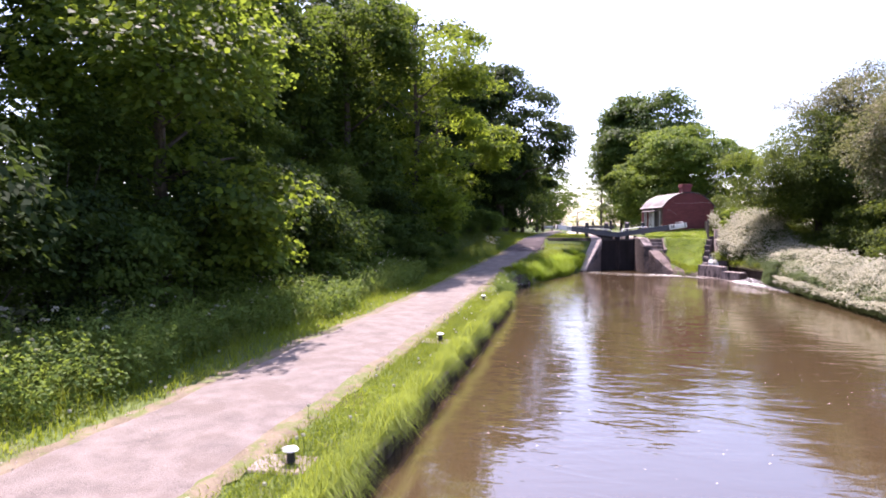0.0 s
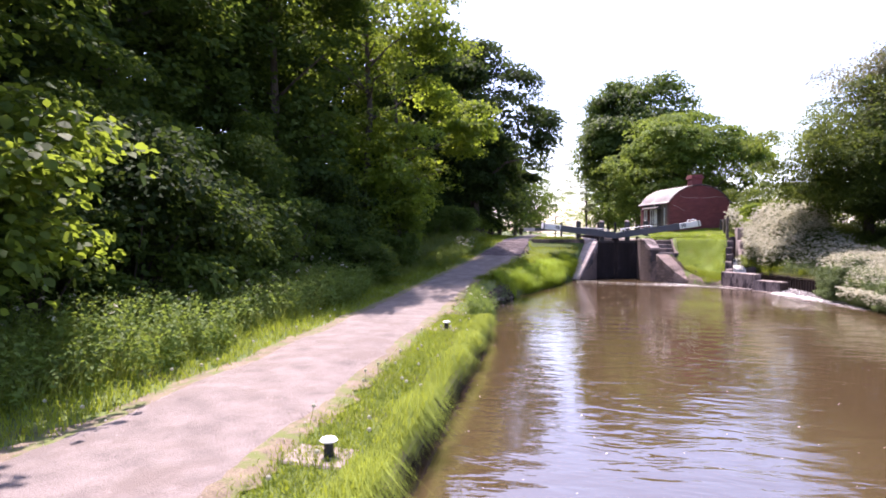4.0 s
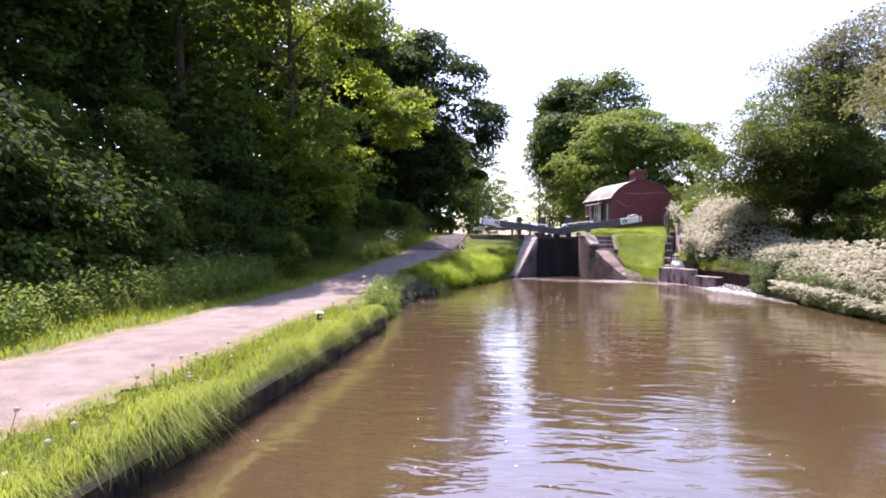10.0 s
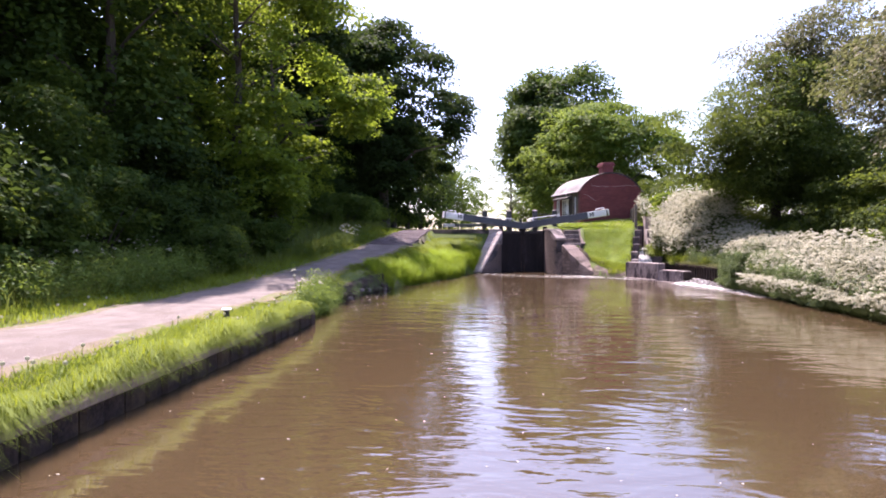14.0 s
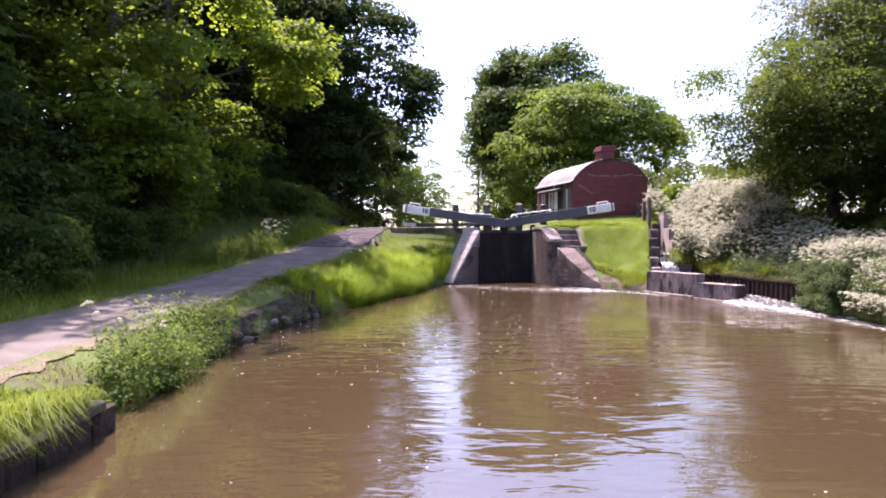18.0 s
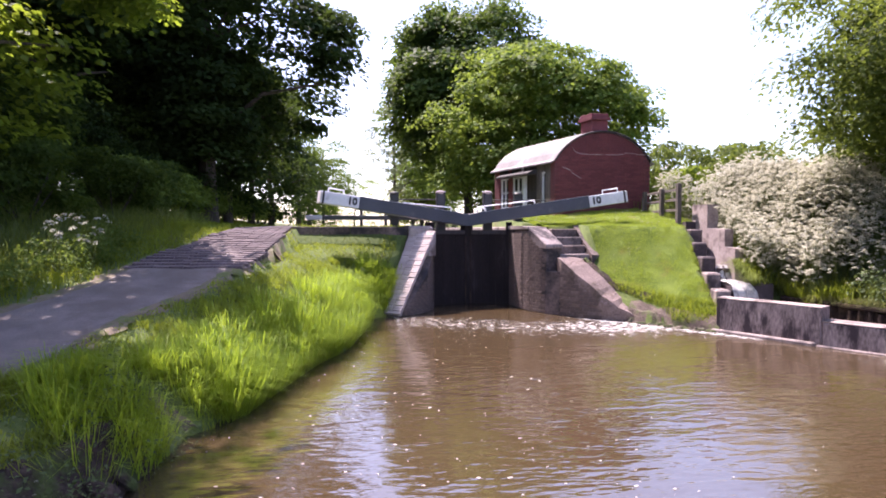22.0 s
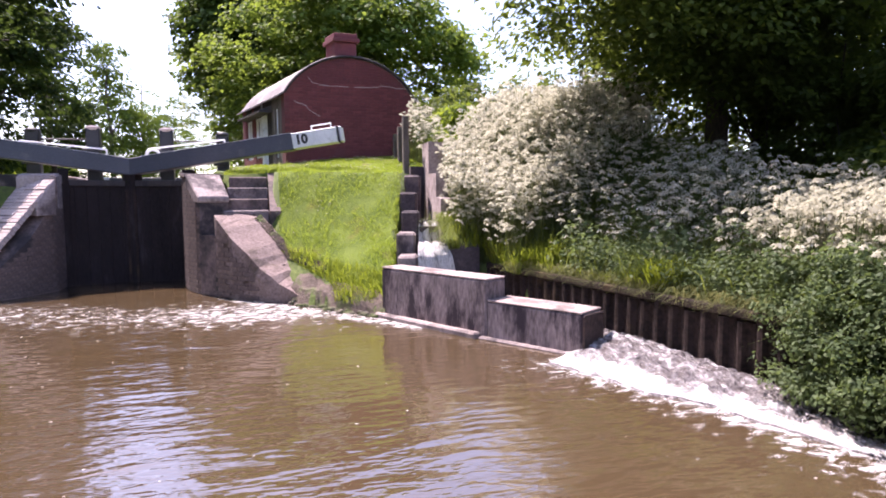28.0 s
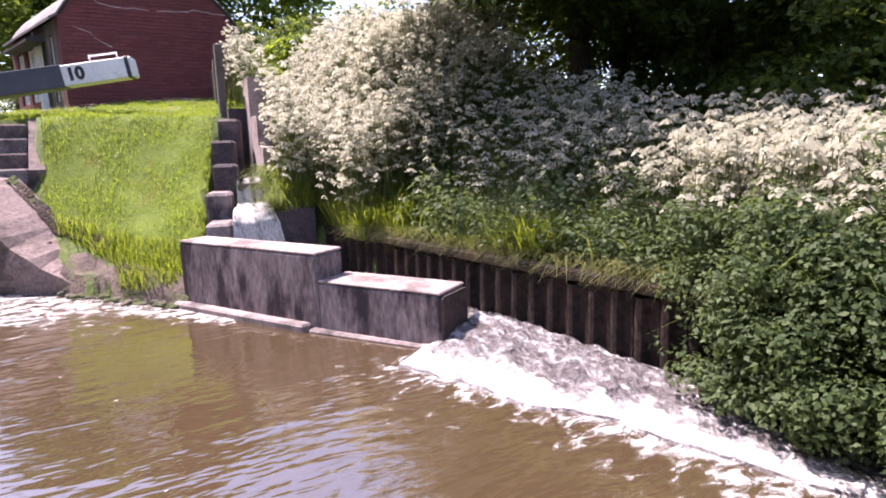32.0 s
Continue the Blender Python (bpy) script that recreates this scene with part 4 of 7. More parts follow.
# top gate, far end of the chamber
top = empty("top_gate", "distant grey top lock gate with a white-ended balance beam", "lock gate")
bm = bmesh.new()
block(bm, (-1.1, 22.6, 0.4), (1.1, 22.85, 2.35), 0.02)
part("planking", bm, timber_dark, top)
bm = bmesh.new()
block(bm, (-5.0, 22.5, 2.72), (1.2, 22.8, 3.0), 0.02, Matrix.Translation((0, 0, 0)))
part("balance_beam", bm, paint_grey, top)
bm = bmesh.new()
block(bm, (-6.0, 22.5, 2.725), (-5.0, 22.8, 2.995), 0.02)
part("white_end", bm, paint_white, top)
for x in (-2.5, -0.9, 0.9, 2.4):
    bm = bmesh.new()
    block(bm, (x - 0.1, 23.0, 2.0), (x + 0.1, 23.2, 3.5), 0.02)
    part("paddle_post", bm, paint_black, top)

# bypass weir: retaining wall, stepped blocks, cascade, sheet piling
weir = empty("weir_wall", "stained concrete wall of the bypass weir", "weir wall", kind="structure")
A, B, C = Vector((4.08, -4.87)), Vector((4.97, -6.6)), Vector((5.6, -7.68))
nrm = Vector((0.885, 0.465))


def wall_run(p, q, z0, z1, wide, mat, name, parent, bevel=0.02):
    d = (q - p).normalized()
    w = Vector((-d.y, d.x)) if Vector((-d.y, d.x)).dot(nrm) > 0 else Vector((d.y, -d.x))
    bm = bmesh.new()
    m = Matrix(((d.x, w.x, 0, p.x), (d.y, w.y, 0, p.y), (0, 0, 1, 0), (0, 0, 0, 1)))
    block(bm, (0, 0, z0), ((q - p).length, wide, z1), bevel, m)
    return part(name, bm, mat, parent)


wall_run(A, B, -0.6, 0.685, 0.36, weir_concrete, "wall_body", weir)
wall_run(A, B, 0.688, 0.712, 0.36, coping_stone, "coping", weir, 0.01)
wall_run(B + Vector((0.005, -0.008)), C, -0.6, 0.44, 0.43, weir_concrete, "wall_body", weir)
wall_run(B + Vector((0.005, -0.008)), C, 0.443, 0.466, 0.43, coping_stone, "coping", weir, 0.01)
wall_run(A + Vector((-0.12, -0.02)), B + Vector((-0.14, 0.02)), -0.6, 0.07, 0.12, concrete, "footing", weir)
wall_run(B + Vector((-0.10, 0.02)), C + Vector((-0.05, 0.02)), -0.6, 0.03, 0.10, concrete, "footing", weir)
bm = bmesh.new()
rng = np.random.default_rng(8)
for i in range(54):
    u = i / 53
    x, y = 3.0 + u * 1.02, -3.42 - u * 1.45
    sz = rng.uniform(0.04, 0.10)
    block(bm, (-sz, -sz * 0.7, -0.12), (sz, sz * 0.7, rng.uniform(0.015, 0.06)), 0.018, Matrix.Translation((x + rng.normal(0, 0.04), y + rng.normal(0, 0.04), 0)) @ pose(0, 0, 0, rng.normal(0, 8), rng.normal(0, 8), rng.uniform(0, 90)))
o = part("edge_rubble", bm, mossy_stone, weir, "dark mossy stones along the water's edge")
o["kind"] = "stuff"

blocks = empty("stepped_wall", "descending stepped wall of dark concrete blocks beside the cascade", "wall", kind="structure")
P0, P1 = Vector((5.18, -1.9)), Vector((4.42, -4.40))
for i, top_z in enumerate((2.1, 1.78, 1.46, 1.12, 0.8)):
    a, b = P0.lerp(P1, i / 5), P0.lerp(P1, (i + 1) / 5 - 0.01)
    wall_run(a + Vector((-0.05 * (i % 2), 0)), b + Vector((-0.05 * (i % 2), 0)), -0.3, top_z, 0.30, block_stone if i < 3 else concrete, "block", blocks, 0.035)

for y0, y1, za, zb, wide in ((-2.34, -1.5, 2.72, 2.75, 0.30), (-3.22, -2.345, 2.1, 2.13, 0.22), (-3.70, -3.225, 1.66, 1.69, 0.22), (-4.45, -3.705, 0.90, 1.28, 0.5)):
    x0, x1 = 5.22 + (y0 + 4.45) * 0.1424, 5.22 + (y1 + 4.45) * 0.1424
    bm = bmesh.new()
    prism(bm, [(x1, y1), (x1 + wide, y1), (x0 + wide, y0), (x0, y0)], -0.3, [zb, zb, za, za])
    part("side_wall", bm, block_stone if wide == 0.5 else coping_stone, blocks, "upright slab of the cascade's side wall")
# dark block added where the channel's upper end lies in shade
bm = bmesh.new()
prism(bm, [(5.36, -1.5), (5.632, -1.5), (5.612, -1.7), (5.34, -1.7)], -0.3, [2.3] * 4)
part("head_wall", bm, block_stone, blocks, "dark block standing for the shade at the cascade's head")
# thin slab that makes the end face a darker brown than the wall
end = wall_run(C + Vector((0.002, -0.003)), C + Vector((0.014, -0.024)), -0.6, 0.43, 0.425, brown_stone, "end_face", weir)
end["label"] = "dark brown end face of the wall"

# corrugated sheet piling along the weir channel
pile = empty("sheet_piling", "rusty dark corrugated steel sheet piling", "sheet piling", kind="structure")
for i in range(30):
    y0 = -4.54 - i * 0.19
    x0 = 6.12 + 0.13 * (-6.85 - y0)
    bm = bmesh.new()
    prism(bm, [(x0 + 0.02, y0), (x0 - 0.025, y0 - 0.025), (x0 - 0.032, y0 - 0.055), (x0 - 0.025, y0 - 0.085), (x0 + 0.02, y0 - 0.11), (x0 + 0.028, y0 - 0.15), (x0 + 0.02, y0 - 0.188), (x0 + 0.07, y0 - 0.188), (x0 + 0.07, y0)], -0.6, [0.60 - 0.015 * (i % 3)] * 9)
    part("pile", bm, rusty_pile, pile)
bm = bmesh.new()
m = Matrix.Translation((6.12, -6.85, 0)) @ pose(0, 0, 0, 0, 0, math.degrees(math.atan(0.13)))
block(bm, (-0.05, -3.4, 0.60), (0.12, 2.3, 0.68), 0.012, m)
part("capping_beam", bm, rusty_pile, pile)

# left bank: dark steel edging with a capping rail
edge = empty("bank_edging", "dark trench-sheet bank edging with a steel cap", "bank edging", kind="structure")
y, fold = -60.0, 0
while y < -18.8:
    ln = 0.33 if y > -46 else 2.0
    bm = bmesh.new()
    fold += 1
    x1 = -5.18 if fold % 2 else -5.195
    prism(bm, [(-5.26, y), (x1 - 0.03, y), (x1, y + 0.05), (x1, y + ln - 0.05), (x1 - 0.03, y + ln - 0.004), (-5.26, y + ln - 0.004)], -0.6, [0.22] * 6)
    part("sheet", bm, rusty_pile, edge)
    y += ln
for i in range(10):
    bm = bmesh.new()
    block(bm, (-5.30, -60 + i * 4.12, 0.224), (-5.15, -60 + i * 4.12 + 4.1, 0.31), 0.012)
    part("cap_rail", bm, wall_stone, edge)

# ---- lock hut ----
hut = empty("lock_hut", "small red brick lock hut with a barrel roof and a chimney", "hut")
HX0, HX1, HY0, HY1, HZ, EAVE, CREST = 3.17, 6.42, 2.2, 5.85, 2.3, 4.28, 5.22


def arch(u):
    """Roof line over the width, u from 0 to 1."""
    r = ((HX1 - HX0) ** 2 / 4 + (CREST - EAVE) ** 2) / (2 * (CREST - EAVE))
    x = (u - 0.5) * (HX1 - HX0)
    return EAVE + math.sqrt(r * r - x * x) - (r - (CREST - EAVE))


def gable(y0, y1, name, mat):
    bm = bmesh.new()
    n = 24
    prof = [(HX0, HZ), (HX1, HZ)] + [(HX1 - (HX1 - HX0) * i / n, arch(1 - i / n)) for i in range(n + 1)]
    fr = [bm.verts.new((x, y0, z)) for x, z in prof]
    bk = [bm.verts.new((x, y1, z)) for x, z in prof]
    k = len(prof)
    for i in range(k):
        bm.faces.new((fr[i], fr[(i + 1) % k], bk[(i + 1) % k], bk[i]))
    bm.faces.new(fr[::-1]), bm.faces.new(bk)
    bmesh.ops.recalc_face_normals(bm, faces=bm.faces)
    return part(name, bm, mat, hut)


front = gable(HY0, HY0 + 0.22, "gable_wall", mortar_red)
gable(HY1 - 0.22, HY1, "gable_wall", mortar_red)
bm = bmesh.new()
block(bm, (HX1 - 0.22, HY0 + 0.225, HZ), (HX1, HY1 - 0.225, EAVE - 0.02))
part("side_wall", bm, mortar_red, hut)
# long side towards the lock: board piers, a dark doorway under a porch, white-framed windows
for y0, y1, z0, z1, nm, mt in ((2.425, 2.70, HZ, EAVE, "board_pier", weathered_wood), (2.96, 3.18, HZ, EAVE, "board_pier", weathered_wood), (2.704, 2.956, HZ, 2.75, "panel", weathered_wood),
                               (2.704, 2.956, 4.0, EAVE, "panel", weathered_wood), (3.184, 3.936, 4.06, EAVE, "lintel", timber_dark), (3.94, 4.06, HZ, EAVE, "door_post", paint_white),
                               (4.064, 4.70, HZ, 2.85, "side_wall", brick_red), (4.704, 4.92, HZ, EAVE, "side_wall", brick_red), (4.924, 5.50, HZ, 2.85, "side_wall", brick_red),
                               (5.504, 5.626, HZ, EAVE, "side_wall", brick_red), (4.064, 4.70, 3.95, EAVE, "lintel", timber_dark), (4.924, 5.50, 3.95, EAVE, "lintel", timber_dark)):
    bm = bmesh.new()
    block(bm, (HX0, y0, z0), (HX0 + 0.22, y1, z1 - 0.02), 0.006)
    part(nm, bm, mt, hut)


def hut_window(y0, y1, z0, z1, bars):
    w = empty("window", "", "")
    w.parent = hut
    bm = bmesh.new()
    block(bm, (HX0 + 0.10, y0, z0), (HX0 + 0.115, y1, z1))
    part("pane", bm, glass_dark, w)
    bm = bmesh.new()
    for a, b in [(y0, y0 + 0.05), (y1 - 0.05, y1)] + ([((y0 + y1) / 2 - 0.02, (y0 + y1) / 2 + 0.02)] if bars else []):
        block(bm, (HX0 + 0.05, a, z0), (HX0 + 0.098, b, z1))
    for z in [z0, z1 - 0.05] + ([(z0 + z1) / 2] if bars else []):
        block(bm, (HX0 + 0.045, y0, z), (HX0 + 0.097, y1, z + 0.05))
    part("frame", bm, paint_white, w)


hut_window(2.71, 2.95, 2.755, 3.995, False)
hut_window(4.07, 4.69, 2.855, 3.945, True)
hut_window(4.93, 5.49, 2.855, 3.945, True)
bm = bmesh.new()
block(bm, (HX0 + 0.12, 3.19, HZ), (HX0 + 0.16, 3.93, 4.055))
d = part("door", bm, timber_dark, hut, "dark boarded door")
bm = bmesh.new()
rod(bm, (HX0 + 0.12, 3.3, 3.3), (HX0 + 0.06, 3.3, 3.3), 0.02)
part("handle", bm, steel_dark, d)
bm = bmesh.new()
prism(bm, [(HX0 - 0.32, 3.15), (HX0 - 0.32, 5.2), (HX0 - 0.003, 5.2), (HX0 - 0.003, 3.15)], 3.94, [3.99, 3.99, 4.12, 4.12])
part("porch_roof", bm, timber_dark, hut, "dark lean-to board over the doorway")
# barrel roof: curved sheets
n = 24
for k in range(4):
    bm = bmesh.new()
    y0, y1 = HY0 - 0.03 + k * 0.94, HY0 - 0.03 + (k + 1) * 0.94 - 0.003
    ring = []
    for i in range(n + 1):
        u = -0.045 + 1.09 * i / n
        uu = min(max(u, 0), 1)
        x = HX0 + (HX1 - HX0) * u
        z = arch(uu) - (abs(u - uu) * 1.9)
        ring.append([bm.verts.new((x, yy, z + dz)) for yy, dz in ((y0, 0.012), (y1, 0.012), (y1, 0.06), (y0, 0.06))])
    for a, b in zip(ring, ring[1:]):
        for j in range(4):
            bm.faces.new((a[j], a[(j + 1) % 4], b[(j + 1) % 4], b[j]))
    bm.faces.new(ring[0]), bm.faces.new(ring[-1][::-1])
    bmesh.ops.recalc_face_normals(bm, faces=bm.faces)
    part("roof_sheet", bm, roof_sheet, hut)
# bargeboard line along the front arch
bm = bmesh.new()
pts = [(HX0 + (HX1 - HX0) * i / n, HY0 - 0.038, arch(i / n) + 0.034) for i in range(n + 1)]
for a, b in zip(pts, pts[1:]):
    rod(bm, a, b, 0.034, seg=6)
part("verge_trim", bm, timber_dark, hut)
chim = part("chimney", (lambda b: (block(b, (4.45, 2.26, 5.0), (5.0, 2.8, 5.62), 0.01), b)[1])(bmesh.new()), brick_red, hut)
bm = bmesh.new()
block(bm, (4.39, 2.20, 5.624), (5.06, 2.86, 5.72), 0.01)
block(bm, (4.43, 2.24, 5.722), (5.02, 2.82, 5.84), 0.01)
part("cap", bm, brick_red, chim)

# the hut stands askew: its long sides lean away from the square
for o in hut.children_recursive:
    if o.type == "MESH":
        for v in o.data.vertices:
            v.co.x -= 0.285 * (v.co.y - HY0)

# fence beside the hut
fence = empty("timber_fence", "short weathered post and rail fence", "fence")
fp = [Vector((5.33, -1.35)), Vector((5.5, -0.2)), Vector((5.72, 1.2))]
for i, p in enumerate(fp):
    bm = bmesh.new()
    block(bm, (p.x - 0.055, p.y - 0.055, 2.05), (p.x + 0.06, p.y + 0.06, 3.32 if i == 0 else 3.25), 0.012)
    part("post", bm, weathered_wood, fence)
for z in (2.62, 2.9, 3.17):
    for a, b in zip(fp, fp[1:]):
        bm = bmesh.new()
        d = b - a
        m = Matrix.Translation((a.x, a.y, z)) @ pose(0, 0, 0, 0, 0, math.degrees(math.atan2(d.y, d.x)))
        block(bm, (0, -0.09, -0.035), (d.length, -0.06, 0.035), 0.006, m)
        part("rail", bm, weathered_wood, fence)

# ---- trees ----
WOOD = "trees of the towpath wood"
SYC = "tall dense dark green sycamore at the edge of the wood"
tree("sycamore_tree", SYC, (-18.6, -42.5), 13, (4.4, 4.6, 6.4), 7.0, leaf_syc, 380, 60, 0.2, 101, 0.95, 0.3, 10, 0.55, WOOD)
tree("sycamore_tree", SYC, (-18.4, -34.4), 14, (4.2, 4.4, 6.8), 7.2, leaf_syc, 420, 62, 0.19, 102, 0.95, 0.3, 10, 0.55, WOOD)
tree("maple_tree", "broad field maple with sunlit yellow-green edges over the verge", (-13.5, -27.5), 12, (3.4, 3.3, 5.4), 6.0, leaf_maple, 340, 66, 0.155, 103, 0.8, 0.22, 12, 0.5, WOOD, skirts=(((2.2, 0.6, 2.4), (1.4, 1.5, 1.3), 60),))
tree("sycamore_tree", SYC, (-17.3, -23.4), 17, (4.4, 4.2, 8.2), 9.0, leaf_syc, 460, 66, 0.18, 112, 0.95, 0.3, 10, 0.55, WOOD)
tree("sycamore_tree", SYC, (-18.2, -16.4), 16, (4.2, 4.2, 8.0), 8.2, leaf_syc, 460, 66, 0.18, 104, 0.95, 0.3, 10, 0.55, WOOD)
tree("sycamore_tree", SYC, (-15.0, -10.8), 15, (4.0, 4.0, 7.2), 7.6, leaf_syc, 440, 66, 0.18, 111, 0.95, 0.3, 10, 0.55, WOOD)
tree("sycamore_tree", SYC, (-19.3, -12.6), 17, (4.0, 4.4, 8.4), 8.8, leaf_syc, 380, 60, 0.2, 105, 0.95, 0.3, 10, 0.55, WOOD)
# high crown added, largely above the view, to cast shade on verge and bank
tree("oak_tree", "tall light green oak added over the towpath to shade verge and bank", (-12.2, -6.6), 15.5, (4.2, 3.8, 3.3), 11.4, leaf_oak, 190, 56, 0.15, 114, 0.8, 0.24, 16, 0.6, WOOD, skirts=(((3.2, 0.9, 10.4), (1.6, 1.8, 1.2), 50),))
tree("maple_tree", "sunlit light green maple overhanging the towpath", (-11.2, -5.2), 9.5, (2.9, 3.9, 4.2), 4.9, leaf_light, 210, 60, 0.15, 106, 0.72, 0.2, 12, 0.6, WOOD, skirts=(((3.1, 3.0, 6.2), (1.6, 2.3, 1.3), 75), ((3.9, 1.6, 5.7), (1.1, 1.2, 0.8), 28), ((0.6, -3.2, 2.6), (1.5, 1.4, 2.2), 80)))
tree("sycamore_tree", SYC, (-17.0, -2.4), 16.5, (4.0, 3.8, 7.6), 8.6, leaf_syc, 400, 64, 0.19, 108, 0.95, 0.3, 10, 0.55, WOOD)
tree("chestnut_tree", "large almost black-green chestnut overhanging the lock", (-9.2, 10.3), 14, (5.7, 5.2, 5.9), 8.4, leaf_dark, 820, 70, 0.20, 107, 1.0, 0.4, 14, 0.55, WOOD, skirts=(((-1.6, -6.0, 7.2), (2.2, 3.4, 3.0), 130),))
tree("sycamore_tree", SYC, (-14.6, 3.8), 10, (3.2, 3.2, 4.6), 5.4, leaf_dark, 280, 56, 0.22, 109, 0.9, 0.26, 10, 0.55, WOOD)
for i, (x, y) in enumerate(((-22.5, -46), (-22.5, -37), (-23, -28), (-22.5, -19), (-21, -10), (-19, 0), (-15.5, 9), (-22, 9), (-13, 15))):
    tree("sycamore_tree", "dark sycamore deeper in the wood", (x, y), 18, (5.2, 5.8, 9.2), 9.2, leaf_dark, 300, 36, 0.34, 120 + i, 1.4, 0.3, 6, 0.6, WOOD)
# extra tree, put in so that its crown shades the towpath ramp
tree("sycamore_tree", "dark sycamore added to shade the top of the towpath", (-12.0, 2.8), 12, (2.7, 2.7, 3.7), 8.2, leaf_dark, 210, 66, 0.2, 113, 0.95, 0.2, 10, 0.5, WOOD)
tree("ash_tree", "tall dark rounded tree behind the hut", (4.2, 20.5), 13, (5.0, 4.6, 5.6), 7.9, leaf_ash, 950, 66, 0.22, 140, 1.1, 0.3, 9, 0.8, "trees behind the hut", many=70)
tree("ash_tree", "lighter green spreading tree behind the hut", (6.5, 13.2), 9.8, (5.5, 3.4, 4.4), 5.8, leaf_mid, 950, 70, 0.165, 141, 0.85, 0.25, 9, 0.8, "trees behind the hut", many=60)
tree("willow_tree", "thin pale feathery willow beyond the lock", (0.3, 31.0), 13.5, (2.6, 2.6, 5.5), 8.0, leaf_pale, 150, 36, 0.18, 142, 0.6, 0.14, 16, 0.25, "trees beyond the lock", shape=NARROW)
for i, (x, y, h, r, mt) in enumerate(((2.8, 33, 9, 2.6, leaf_mid), (5.5, 40, 11, 3.5, leaf_mid), (-9.0, 13.5, 9.5, 2.8, leaf_dark), (-8.8, 19, 9.5, 2.8, leaf_dark), (-8.6, 26, 10, 3.0, leaf_dark), (-7.6, 36, 11, 3.4, leaf_syc), (-7.4, 48, 12, 4.0, leaf_syc), (7, 55, 11, 4, leaf_mid), (-6.6, 65, 12, 4, leaf_syc), (8, 75, 12, 5, leaf_syc), (-2, 110, 12, 8, leaf_mid))):
    tree("ash_tree", "leafy tree beside the upper pound", (x, y), h, (r, r, h * 0.5), h * 0.5, mt, 200, 40, 0.28, 160 + i, 1.0, 0.2, 6, 0.55, "trees beyond the lock", shape=NARROW)
tree("hawthorn_tree", "spreading dark hawthorn with drooping feathery boughs on the weir bank", (10.6, -4.0, 2.1), 8.6, (2.6, 2.6, 3.5), 4.4, leaf_hawthorn, 450, 90, 0.115, 150, 0.8, 0.2, 14, 0.4, "trees on the weir bank", sag=0.9, shape=NARROW,
     skirts=(((-2.2, -1.2, 4.2), (1.9, 2.1, 1.8), 160), ((-1.2, -1.4, 2.4), (2.0, 2.0, 1.4), 90), ((1.2, -1.6, 2.6), (2.4, 2.4, 2.0), 110), ((-4.5, -1.2, 4.7), (0.75, 0.6, 0.16), 12), ((-4.3, -1.0, 3.4), (0.7, 0.6, 0.14), 12), ((-3.5, -1.1, 2.5), (1.0, 0.9, 0.7), 34)))
tree("elder_tree", "tall thin-crowned elder with fading brownish blossom behind the hawthorn", (12.4, -3.2, 2.1), 11.0, (2.5, 2.4, 3.4), 6.6, leaf_blossom, 420, 80, 0.13, 153, 0.8, 0.18, 16, 0.3, "trees on the weir bank", shape=NARROW, skirts=(((-2.3, -0.4, 7.6), (1.2, 1.2, 1.0), 26),))
tree("elder_tree", "tall elder with white and brown blossom on the weir bank", (11.3, -13.0), 10.5, (3.2, 3.0, 3.6), 6.4, leaf_blossom, 480, 80, 0.13, 151, 0.8, 0.2, 12, 0.4, "trees on the weir bank", shape=NARROW)
for i, (x, y, h) in enumerate(((16.5, -20, 9), (14.5, -27, 7), (15, -36, 9), (19, -12, 8))):
    tree("hawthorn_tree", "dark leafy tree in the hedge line", (x, y), h, (3.4, 3.4, h * 0.48), h * 0.5, leaf_dark, 200, 40, 0.24, 170 + i, 1.0, 0.2, 6, 0.55, "trees on the weir bank", shape=NARROW)


# ---- shrubs ----
def shrub(name, label, seed, radii, leaf, clumps, per, size, clump_r, group, category="shrub"):
    rng = np.random.default_rng(seed)
    s = empty(name, label, category, group)
    bm = bmesh.new()
    for k in range(6):
        a = k * 1.05 + rng.uniform(0, 0.6)
        rod(bm, (0.08 * math.cos(a), 0.08 * math.sin(a), -0.1), (radii[0] * 0.6 * math.cos(a), radii[1] * 0.6 * math.sin(a), radii[2] * 1.1), 0.03, 0.008, 5)
    part("woody_base", bm, bark, s)
    c, w = crown_points(rng, clumps, (0, 0, radii[2] * 0.95), radii, 0.45, -0.9)
    c[:, 2] = np.maximum(c[:, 2], 0.1)
    obj("foliage", sprays("foliage", rng, c, w, rng.uniform(0.6, 1.3, clumps) * clump_r, per, size, leaf, NARROW, 0.6, 0.55), s)
    return s


def plant(src, rows):
    """Sets the first at the first place, copies at the others: x, y, turn, scale."""
    for i, (x, y, turn, sc) in enumerate(rows):
        m = pose(x, y, float(height(x, y)) - 0.05, 0, 0, turn)
        o = src if i == 0 else copy_thing(src, m)
        o.matrix_basis = m @ Matrix.Scale(sc, 4)


UND = "undergrowth shrubs"
rs = np.random.default_rng(77)
dk = shrub("elder_shrub", "dark leafy shrub in the shade of the wood", 201, (1.5, 1.7, 1.3), leaf_syc, 120, 66, 0.125, 0.55, UND)
plant(dk, [(-12.6 + rs.normal(0, 0.25), -45 + i * 2.5 + rs.normal(0, 0.4), rs.uniform(0, 360), rs.uniform(0.85, 1.3)) for i in range(17)] + [(-10.4, -12.6, 30, 0.7), (-10.6, -10.4, 120, 0.75), (-10.2, -8.6, 200, 0.6), (-10.0, -2.4, 300, 0.75), (-9.2, 0.2, 80, 0.7), (-9.0, 2.2, 160, 0.7)])
